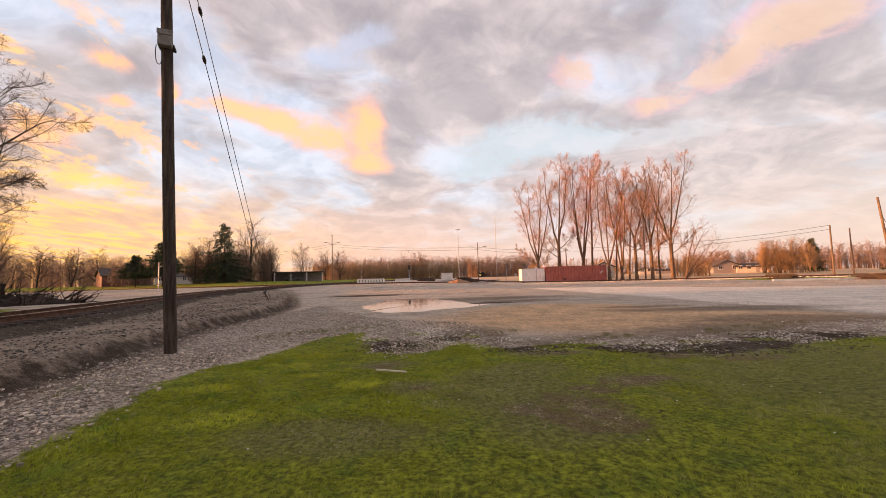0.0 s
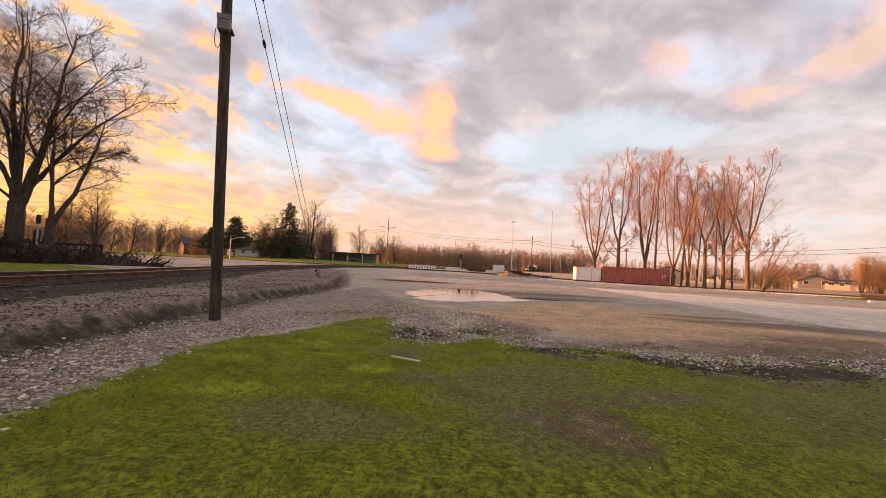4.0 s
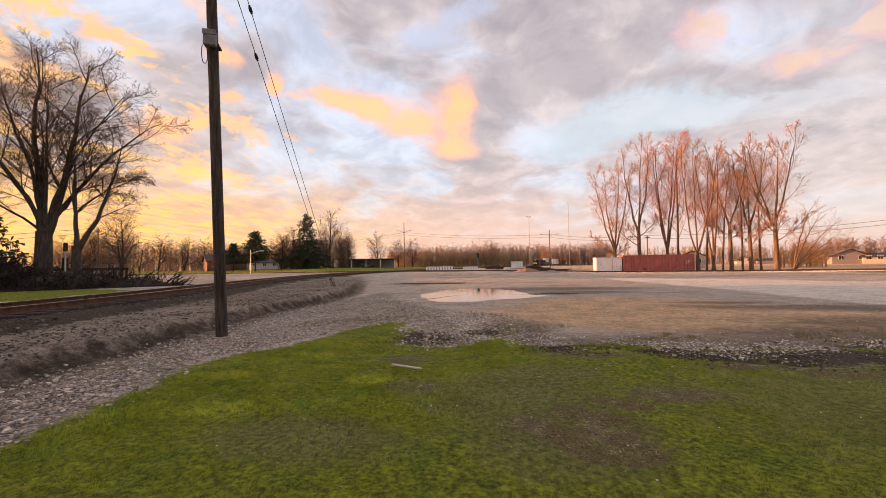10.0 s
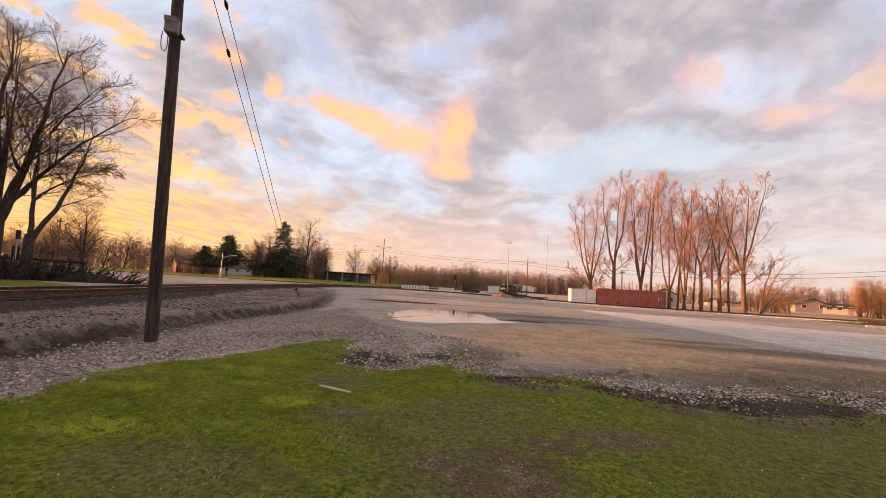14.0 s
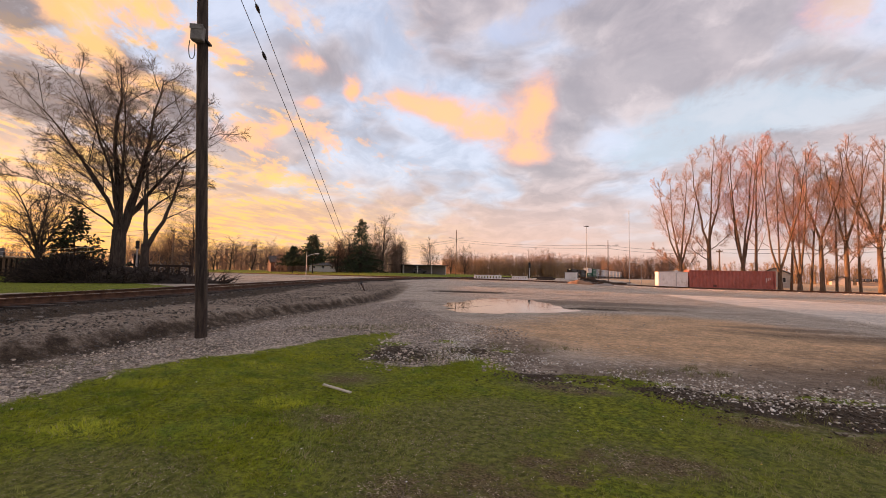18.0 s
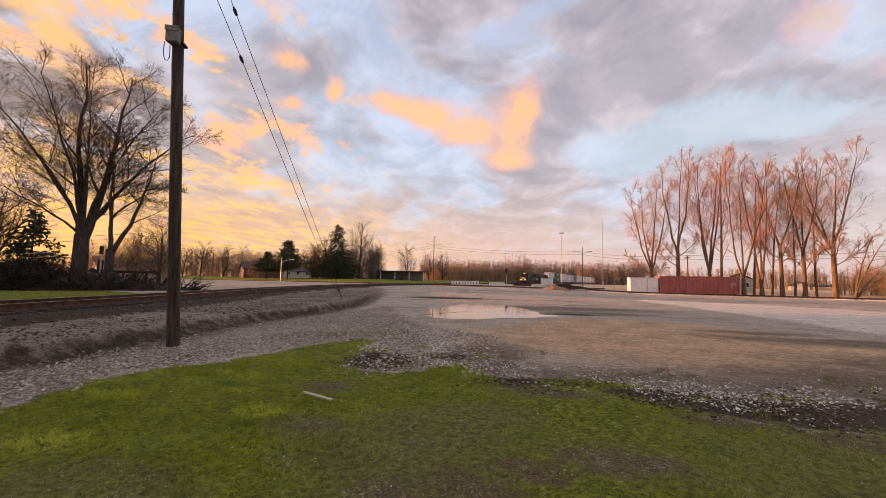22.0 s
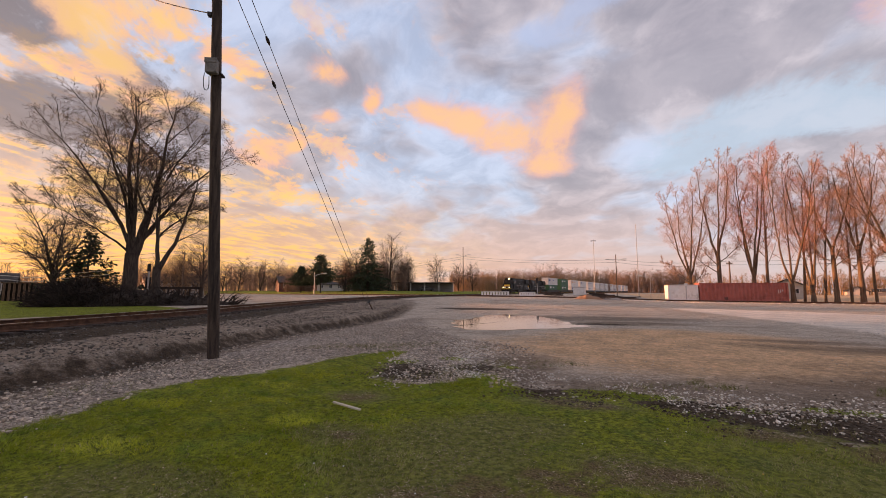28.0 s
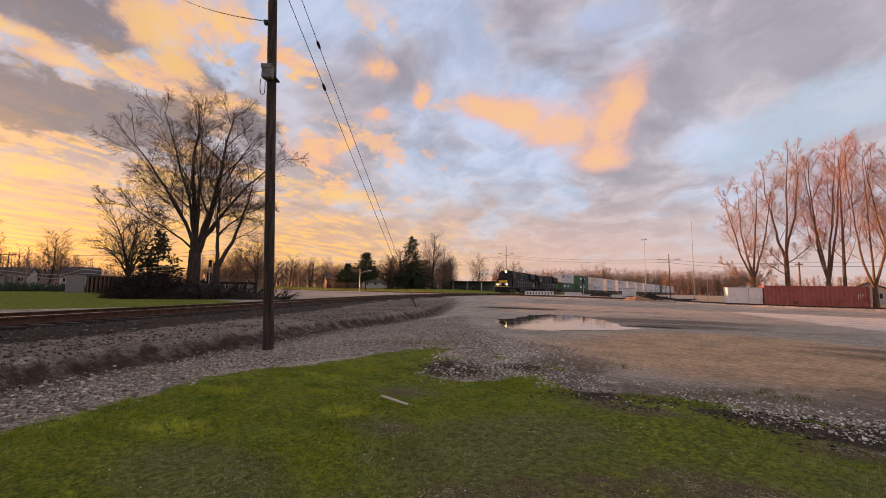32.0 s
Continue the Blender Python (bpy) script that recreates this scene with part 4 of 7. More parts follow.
def build_clouds():
    rings = [0, 40, 120, 250, 450, 750, 1200, 1800, 2500, 3200, 3900, 4400, 4750, 4900]
    v, f, n = [(0, 0, CLOUD_H)], [], 48
    for r in rings[1:]:
        for k in range(n):
            a = 2 * math.pi * k / n
            v.append((r * math.cos(a), r * math.sin(a), CLOUD_H * (1 - (r / CLOUD_R) ** 2)))
    for k in range(n):
        f.append((0, 1 + (k + 1) % n, 1 + k))
    for i in range(len(rings) - 2):
        for k in range(n):
            a, b = 1 + i * n + k, 1 + i * n + (k + 1) % n
            f.append((a, b, b + n, a + n))
    return tagged(new("cloud_backdrop", mesh_of("cloud_backdrop", v, f, [M["cloud"]], True)), "broken evening clouds lit gold and pink by sunset", "clouds", kind="structure")


clouds = build_clouds()

# ------------------------------------------------------------------ tracks
RAIL = [(-0.07, -0.17), (0.07, -0.17), (0.07, -0.155), (0.012, -0.13), (0.012, -0.045), (0.036, -0.03), (0.036, 0.0), (-0.036, 0.0), (-0.036, -0.03), (-0.012, -0.045), (-0.012, -0.13), (-0.07, -0.155)]


def sweep(name, line, off, outline, mat, drop=0.0):
    T = np.gradient(line[:, :2], axis=0)
    T /= np.linalg.norm(T, axis=1)[:, None]
    N = np.stack([T[:, 1], -T[:, 0]], 1)
    v, f, k = [], [], len(outline)
    for p, nn in zip(line, N):
        for u, w in outline:
            v.append((p[0] + nn[0] * (off + u), p[1] + nn[1] * (off + u), p[2] + w - drop))
    for i in range(len(line) - 1):
        for j in range(k):
            a, b = i * k + j, i * k + (j + 1) % k
            f.append((a, a + k, b + k, b))
    return quick_mesh(name, v, f, [mat])


def railway(name, line, label, near_from, near_to):
    t = thing(name, label, "railway track", kind="structure")
    for off in (-0.754, 0.754):
        r = piece("rail", sweep("rail", line, off, RAIL, M["rust"]), t, "rusty steel rail")
        piece("rail_head", sweep("rail_head", line, off, [(-0.034, 0.002), (0.034, 0.002), (0.034, 0.006), (-0.034, 0.006)], M["rail_head"]), r, "polished running surface")
    T = np.gradient(line[:, :2], axis=0)
    tie_me = None
    s = np.arange(len(line)) * 1.0
    far = Sticks()
    rng = np.random.default_rng(9)
    for d in np.arange(0, min(len(line) - 1, 330), 0.56):
        x, y, z = (np.interp(d, s, line[:, k]) for k in range(3))
        a = math.degrees(math.atan2(np.interp(d, s, T[:, 1]), np.interp(d, s, T[:, 0])))
        if near_from < d < near_to:
            if tie_me is None:
                bm = box(-0.115, 0.115, -1.28, 1.28, -0.18, 0.0, 0.012)
                tie_me = bpy.data.meshes.new("tie")
                bm.to_mesh(tie_me)
                bm.free()
                tie_me.materials.append(M["tie"])
            piece("tie", tie_me, t, "", pose(x + rng.normal(0, 0.015), y, z - 0.172 + rng.normal(0, 0.006), 0, 0, a + rng.normal(0, 0.7)))
        elif d < near_from:
            continue
        else:
            c, sn = math.cos(radians(a + 90)), math.sin(radians(a + 90))
            far.tube([np.array((x - 1.28 * c, y - 1.28 * sn, z - 0.26)), np.array((x + 1.28 * c, y + 1.28 * sn, z - 0.26))], [0.12, 0.12], 4)
    if far.kinds:
        tagged(piece("far_ties", far.mesh("far_ties", M["tie"], False), t), kind="stuff")
    return t


main_track = railway("track", MAIN, "curved main railway line on dark ballast", 24, 110)
railway("track", BRANCH, "rusty branch line crossing the yard", 400, 401)

# ------------------------------------------------------------------ the utility pole and its stays
def wire(name, pts, r, mat, parent=None, label="", sides=5):
    st = Sticks()
    st.tube([np.array(p, float) for p in pts], [r] * len(pts), sides)
    return piece(name, st.mesh(name, mat), parent, label)


def sag(a, b, drop, n=14):
    a, b = Vector(a), Vector(b)
    return [a.lerp(b, i / n) - Vector((0, 0, drop * 4 * (i / n) * (1 - i / n))) for i in range(n + 1)]


POLE = Vector((-7.50, 5.72, 0.05))
POLE_TOP = 11.6
LEAN = (0.02, -0.075)


def pole_at(z):
    return Vector((POLE.x + LEAN[0] * z, POLE.y + LEAN[1] * z, POLE.z + z))


def build_pole():
    t = thing("utility_pole", "weathered dark wooden utility pole in gravel", "utility pole", Matrix.Identity(4))
    rng = np.random.default_rng(2)
    v, f, n, m = [], [], 20, 44
    for i in range(m + 1):
        z = -0.4 + (POLE_TOP + 0.4) * i / m
        r = 0.121 - 0.030 * max(z, 0) / POLE_TOP
        c = pole_at(z)
        for k in range(n):
            a = 2 * math.pi * k / n
            rr = r * (1 + 0.035 * math.sin(5 * a + 2) + 0.02 * math.sin(9 * a + 0.5 * math.sin(z * 0.7))) + rng.normal(0, 0.0012)
            v.append((c.x + rr * math.cos(a), c.y + rr * math.sin(a), c.z))
    for i in range(m):
        for k in range(n):
            a, b = i * n + k, i * n + (k + 1) % n
            f.append((a, b, b + n, a + n))
    f.append(tuple(range(m * n, m * n + n)))
    piece("shaft", mesh_of("shaft", v, f, [M["pole_wood"]], True), t)
    # the small equipment box with its drip loop, on the near left face
    c = pole_at(6.45)
    face = Matrix.Translation(c) @ pose(0, 0, 0, 0, 0, 25)
    b = part("equipment_box", box(-0.125, 0.125, -0.27, -0.13, -0.16, 0.16, 0.015), M["grey_box"], t, "weathered grey metal box", face)
    part("lid", box(-0.135, 0.135, -0.285, -0.27, 0.06, 0.172, 0.006), M["grey_box"], b)
    part("bracket", box(-0.15, 0.15, -0.13, 0.12, -0.10, -0.05, 0.008), M["dark_steel"], t, "steel band bracket", face)
    loop = [(-0.15, -0.20, -0.15), (-0.16, -0.21, -0.32), (-0.14, -0.21, -0.50), (-0.10, -0.19, -0.56), (-0.06, -0.17, -0.46), (-0.07, -0.16, -0.2)]
    w = wire("drip_loop", glide(loop, 0.05), 0.009, M["cable"], t, "black cable loop")
    w.matrix_basis = face
    part("clamp", box(-0.05, 0.05, -0.19, -0.09, -0.05, 0.05, 0.01), M["insulator"], t, "", Matrix.Translation(pole_at(7.75)) @ pose(0, 0, 0, 0, 0, -60))
    for z in (3.2, 4.6, 7.4, 9.0):
        c = pole_at(z)
        part("bolt", tube(c + Vector((0.05, -0.17, 0)), c + Vector((0.05, -0.12, 0)), 0.014, 0.014, 6), M["rust"], t)
    return t


build_pole()
ANCHOR = Vector((-12.3, 20.9, 0.12))


def build_stays():
    for k, (top, end, ins) in enumerate(((9.25, ANCHOR, (0.178,)), (10.15, ANCHOR + Vector((0.18, 0.1, 0)), (0.148,)))):
        t = thing("guy_wire", "taut steel stay with a dark strain insulator", "guy wire", group="pole stays")
        a = pole_at(top)
        wire("wire", [a.lerp(end, i / 6) for i in range(7)], 0.0105, M["cable"], t, sides=6)
        for f in ins:
            c, d = a.lerp(end, f), (end - a).normalized()
            bm = tube(c - d * 0.11, c + d * 0.11, 0.034, 0.034, 8)
            add_tube(bm, c - d * 0.055, c + d * 0.055, 0.048, 0.048, 8)
            part("insulator", bm, M["insulator"], t, "black strain insulator", smooth=False)
    t = thing("guy_anchor", "steel anchor rod leaning out of the ballast", "anchor rod")
    part("rod", tube(ANCHOR + Vector((0.12, 0.5, -0.35)), ANCHOR + Vector((-0.08, -0.2, 0.75)), 0.03, 0.03, 7), M["rust"], t)
    part("eye", tube(ANCHOR + Vector((-0.12, -0.25, 0.70)), ANCHOR + Vector((-0.02, -0.13, 0.82)), 0.06, 0.06, 8), M["steel_wire"], t)
    t = thing("overhead_cable", "black service cable sagging to the pole", "cable")
    wire("cable", sag(pole_at(7.75) + Vector((-0.1, -0.12, 0)), (-19.5, 8.0, 15.5), 0.35), 0.013, M["cable"], t)


build_stays()


def build_board():
    t = thing("board", "short pale weathered board lying in the grass", "wooden board", pose(-2.52, 3.47, h(-2.52, 3.47) + 0.045, 0, 2, -14))
    part("plank", box(-0.25, 0.25, -0.019, 0.019, -0.011, 0.011, 0.004), M["plank"], t)


build_board()


# ------------------------------------------------------------------ containers
def corrugated(length, width, height_, mat, name, parent, deep=0.036, pitch=0.28):
    """A shipping box with ribbed sides."""
    bm = bmesh.new()
    n = int(length / (pitch / 4))
    prof = [0, 0, 1, 1]
    for side in (-1, 1):
        row = []
        for i in range(n + 1):
            x = -length / 2 + length * i / n
            y = side * (width / 2 - (deep if prof[i % 4] else 0))
            row.append((bm.verts.new((x, y, 0.12)), bm.verts.new((x, y, height_ - 0.1))))
        for a, b in zip(row, row[1:]):
            fv = (a[0], b[0], b[1], a[1])
            bm.faces.new(fv if side < 0 else fv[::-1])
    for ex in (-length / 2 + 0.03, length / 2 - 0.03):
        add_box(bm, ex - 0.02, ex + 0.02, -width / 2 + 0.05, width / 2 - 0.05, 0.1, height_ - 0.06)
    add_box(bm, -length / 2 + 0.02, length / 2 - 0.02, -width / 2 + 0.02, width / 2 - 0.02, height_ - 0.06, height_ - 0.02)
    add_box(bm, -length / 2 + 0.02, length / 2 - 0.02, -width / 2 + 0.05, width / 2 - 0.05, 0.10, 0.16)
    body = part(name, bm, mat, parent)
    bm = bmesh.new()
    for sy in (-1, 1):
        add_box(bm, -length / 2, length / 2, sy * width / 2 - 0.05, sy * width / 2 + 0.05 * (sy > 0) + 0.0, 0.0, 0.14)
        add_box(bm, -length / 2, length / 2, sy * width / 2 - 0.05, sy * width / 2 + 0.05 * (sy > 0) + 0.0, height_ - 0.11, height_)
        for sx in (-1, 1):
            add_box(bm, sx * (length / 2 - 0.07) - 0.09, sx * (length / 2 - 0.07) + 0.09, sy * (width / 2 - 0.06) - 0.09, sy * (width / 2 - 0.06) + 0.09, 0, height_ + 0.005)
    part("frame", bm, mat, parent)
    return body


def build_yard_boxes():
    a, b = Vector((17.25, 75.4, 0)), Vector((29.25, 76.05, 0))
    mid, yaw = (a + b) / 2, math.degrees(math.atan2(b.y - a.y, b.x - a.x))
    L = (b - a).length
    z = h(mid.x, mid.y)
    t = thing("shipping_container", "rust-red corrugated steel shipping container on timber bearers", "shipping container", pose(mid.x, mid.y + 1.2, z + 0.14, 0, 0, yaw))
    corrugated(L, 2.44, 2.86, M["red_steel"], "body", t, 0.11, 0.52)
    for x in (-L / 2 + 0.6, 0, L / 2 - 0.6):
        part("bearer", box(x - 0.15, x + 0.15, -1.3, 1.3, -0.2, 0, 0.01), M["tie"], t)
    for i in range(3):
        part("marking", box(L / 2 - 1.3 + i * 0.26, L / 2 - 1.22 + i * 0.26, -1.232, -1.224, 1.1 + 0.2 * i, 1.8), M["white_mark"], t, "faded white marking")
    part("patch", box(-L / 2 + 3.4, -L / 2 + 3.9, -1.236, -1.224, 0.15, 0.55), M["house_red"], t, "darker vent patch")
    a2, b2 = Vector((12.6, 75.1, 0)), Vector((17.0, 75.35, 0))
    mid2 = (a2 + b2) / 2
    t = thing("white_shed", "white metal storage shed with a shallow roof", "shed", pose(mid2.x, mid2.y + 1.2, z + 0.1, 0, 0, yaw))
    corrugated(4.4, 2.4, 2.55, M["white_steel"], "body", t, 0.012, 0.4)
    part("roof", prism([(-2.3, 2.53), (2.3, 2.53), (2.3, 2.60), (0, 2.72), (-2.3, 2.60)], -1.3, 1.3), M["galv"], t, "shallow grey metal roof")
    part("skid", box(-2.2, 2.2, -1.1, 1.1, -0.16, 0.02), M["tie"], t)
    p = compass(11.05, 71.5)
    t = thing("sign_post", "thin pale metal sign post beside the branch line", "post", pose(p.x, p.y, h(p.x, p.y)))
    part("post", box(-0.06, 0.06, -0.04, 0.04, -0.2, 2.6), M["galv"], t)
    part("plate", box(-0.22, 0.22, -0.05, -0.03, 2.3, 2.75, 0.01), M["white_paint"], t)


build_yard_boxes()

# ------------------------------------------------------------------ trees by the containers
COTTON = [level(14, 9, 0.014, 0.012, 0.14, kids=17, first=0.24, shrink=0.60, low=1),
          level(8, 5, 0.075, 0.085, 0.12, kids=9, first=0.14, shrink=0.5, angle=(30, 56), reach=(0.30, 0.46), thick=0.26, least=0.03, low=1),
          level(5, 4, 0.09, 0.05, 0.2, kids=10, first=0.12, shrink=0.4, angle=(26, 54), reach=(0.32, 0.54), thick=0.36, least=0.011, low=0),
          level(2, 3, 0.12, 0.03, 0.3, kids=5, first=0.12, shrink=0.4, angle=(22, 56), reach=(0.42, 0.66), thick=0.42, least=0.0065, low=0),
          level(1, 3, 0.12, 0.02, 0.5, angle=(20, 52), reach=(0.5, 0.9), thick=0.6, least=0.0055, low=0)]
# where a trunk forks into leaders, each of them carries fewer boughs
LEADER = [dict(COTTON[0], first=0.16, kids=9), dict(COTTON[1], len=(0.26, 0.44), angle=(28, 56))] + COTTON[2:]


def build_cottonwoods():
    lab = "tall bare cottonwood with pale sunlit trunk"
    grp = "row of cottonwoods"
    # bearing, distance, height, girth, seed, reddish, height of the fork (0: none), leaders, their spread in degrees
    rows = [(11.55, 84, 21.5, 0.36, 11, 0, 4.5, 4, 14), (14.5, 85, 25.5, 0.38, 12, 0, 8.0, 3, 9), (17.7, 86, 25.0, 0.36, 13, 1, 4.0, 4, 8), (18.85, 88, 25.5, 0.30, 14, 1, 0, 1, 0), (20.9, 84, 23.0, 0.32, 15, 0, 3.0, 3, 11),
            (22.5, 86, 22.5, 0.32, 16, 1, 1.5, 3, 8), (24.25, 86, 22.0, 0.31, 17, 0, 8.5, 2, 13), (25.3, 88, 18.5, 0.22, 18, 0, 0, 1, 0), (26.1, 86, 22.0, 0.32, 19, 0, 7.5, 3, 11), (28.4, 85, 23.5, 0.36, 20, 0, 8.0, 4, 17),
            (21.8, 88, 20.5, 0.24, 23, 1, 0, 1, 0), (23.4, 87, 20.0, 0.22, 24, 0, 0, 1, 0), (27.0, 88, 19.0, 0.22, 25, 0, 0, 1, 0)]
    for az, r, tall, girth, seed, red, fork, leaders, spread in rows:
        p = compass(az, r)
        p.z = h(p.x, p.y)
        rng = random.Random(seed * 7)
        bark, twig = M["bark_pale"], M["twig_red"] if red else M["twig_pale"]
        name = "tall bare cottonwood with reddish budding crown" if red else lab
        if not fork:
            tree("cottonwood", name, p, [((0.015, 0, 1), tall * 0.95, girth * 0.9)], COTTON, bark, twig, seed, grp)
            continue
        limbs, turn = [], rng.uniform(0, 6.28)
        for k in range(leaders):
            away = turn + 6.283 * k / leaders + rng.uniform(-0.4, 0.4)
            lean = spread * rng.uniform(0.75, 1.25)
            limbs.append((fork * rng.uniform(0.86, 0.98), away, lean * 1.5, lean * 0.3, (tall - fork) * rng.uniform(0.88, 1.04), girth * rng.uniform(0.5, 0.62)))
        for k in range(3 if fork > 4 else 0):          # low boughs on the bole
            limbs.append((fork * rng.uniform(0.55, 0.85), rng.uniform(0, 6.28), 58, 38, tall * rng.uniform(0.20, 0.32), girth * 0.24))
        tree("cottonwood", name, p, [], LEADER, bark, twig, seed, grp, bole=(fork, girth, girth * 0.8), limbs=limbs)
    p = compass(29.7, 84)
    p.z = h(p.x, p.y)
    right = radians(-29.7)
    tree("scrub_tree", "low bare scrub tree fanning out from the ground", p, [], [dict(SMALL[0], kids=9, first=0.25), dict(SMALL[1], kids=7, len=(0.3, 0.5)), dict(SMALL[2], kids=6), SMALL[3]], M["bark_pale"], M["twig_pale"], 21, limbs=[(-0.1, right + rng.uniform(-0.6, 0.6), 8 + 11 * k, 20 + 10 * k, 10.5 - 0.6 * k, 0.15 - 0.012 * k) for k in range(5)])


MAPLE = [level(9, 9, 0.055, 0.03, 0.07, kids=10, first=0.22, shrink=0.55),
         level(7, 6, 0.08, 0.035, 0.18, kids=9, first=0.16, shrink=0.45, angle=(26, 54), reach=(0.30, 0.48), thick=0.27, least=0.025),
         level(5, 4, 0.12, 0.02, 0.25, kids=7, first=0.16, shrink=0.4, angle=(28, 54), reach=(0.40, 0.60), thick=0.40, least=0.012, low=0),
         level(3, 3, 0.15, 0.005, 0.35, kids=6, first=0.12, shrink=0.4, angle=(28, 60), reach=(0.44, 0.66), thick=0.45, least=0.0075, low=0),
         level(1, 3, 0.18, 0.0, 0.5, angle=(25, 62), reach=(0.45, 0.9), thick=0.6, least=0.006, low=0)]
SMALL = [level(7, 6, 0.05, 0.02, 0.15, kids=18, first=0.10, shrink=0.5),
         level(6, 4, 0.07, 0.04, 0.2, kids=11, first=0.15, shrink=0.4, angle=(30, 62), reach=(0.42, 0.66), thick=0.38),
         level(4, 3, 0.09, 0.02, 0.3, kids=9, first=0.12, shrink=0.4, angle=(25, 55), reach=(0.36, 0.58), thick=0.45, least=0.009, low=0),
         level(1, 3, 0.11, 0.01, 0.5, angle=(20, 55), reach=(0.4, 0.75), thick=0.6, least=0.006, low=0)]


def build_left_trees():
    p = compass(-58.0, 46)
    p.z = h(p.x, p.y)
    right = radians(58.0)                              # the compass way across the view from here
    left = right + math.pi
    back, front = right + 1.571, right - 1.571
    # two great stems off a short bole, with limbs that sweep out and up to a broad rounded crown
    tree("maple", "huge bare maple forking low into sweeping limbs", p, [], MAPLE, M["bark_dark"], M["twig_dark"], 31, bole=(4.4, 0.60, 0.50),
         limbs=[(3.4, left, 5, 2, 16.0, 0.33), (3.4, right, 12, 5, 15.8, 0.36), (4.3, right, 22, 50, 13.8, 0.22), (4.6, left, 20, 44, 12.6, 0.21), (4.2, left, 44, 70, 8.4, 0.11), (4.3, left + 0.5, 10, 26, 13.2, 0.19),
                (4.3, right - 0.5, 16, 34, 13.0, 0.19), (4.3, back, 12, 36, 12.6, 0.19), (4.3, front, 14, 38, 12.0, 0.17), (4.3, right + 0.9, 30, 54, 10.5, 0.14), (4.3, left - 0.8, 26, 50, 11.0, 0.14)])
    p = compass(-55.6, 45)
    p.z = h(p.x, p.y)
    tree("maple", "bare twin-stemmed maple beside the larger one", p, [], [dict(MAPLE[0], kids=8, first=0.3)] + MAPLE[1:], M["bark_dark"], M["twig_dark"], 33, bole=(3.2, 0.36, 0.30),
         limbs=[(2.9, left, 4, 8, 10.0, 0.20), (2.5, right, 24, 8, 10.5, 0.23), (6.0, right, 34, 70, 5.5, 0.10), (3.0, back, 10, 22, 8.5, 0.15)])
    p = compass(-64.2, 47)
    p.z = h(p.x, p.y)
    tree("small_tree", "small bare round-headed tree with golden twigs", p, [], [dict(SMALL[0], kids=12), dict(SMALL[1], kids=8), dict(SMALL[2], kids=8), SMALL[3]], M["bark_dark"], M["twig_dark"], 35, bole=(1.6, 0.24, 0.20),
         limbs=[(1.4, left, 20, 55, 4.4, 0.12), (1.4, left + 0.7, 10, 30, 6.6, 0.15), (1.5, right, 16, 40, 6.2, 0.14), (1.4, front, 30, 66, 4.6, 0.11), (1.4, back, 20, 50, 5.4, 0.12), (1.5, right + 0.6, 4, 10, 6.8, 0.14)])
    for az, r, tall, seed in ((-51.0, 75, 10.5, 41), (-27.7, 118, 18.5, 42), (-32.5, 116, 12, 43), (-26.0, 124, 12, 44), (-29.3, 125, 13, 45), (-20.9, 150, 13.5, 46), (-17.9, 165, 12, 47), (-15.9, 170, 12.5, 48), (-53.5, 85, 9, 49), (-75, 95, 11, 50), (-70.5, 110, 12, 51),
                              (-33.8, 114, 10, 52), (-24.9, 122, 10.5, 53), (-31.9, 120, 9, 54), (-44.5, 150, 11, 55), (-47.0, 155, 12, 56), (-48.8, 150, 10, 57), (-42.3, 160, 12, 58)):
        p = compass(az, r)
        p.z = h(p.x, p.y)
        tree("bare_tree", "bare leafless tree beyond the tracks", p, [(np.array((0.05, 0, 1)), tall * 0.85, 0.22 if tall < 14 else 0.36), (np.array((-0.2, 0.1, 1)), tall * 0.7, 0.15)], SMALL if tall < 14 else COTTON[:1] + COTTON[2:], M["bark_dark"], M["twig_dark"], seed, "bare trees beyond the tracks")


build_cottonwoods()
build_left_trees()


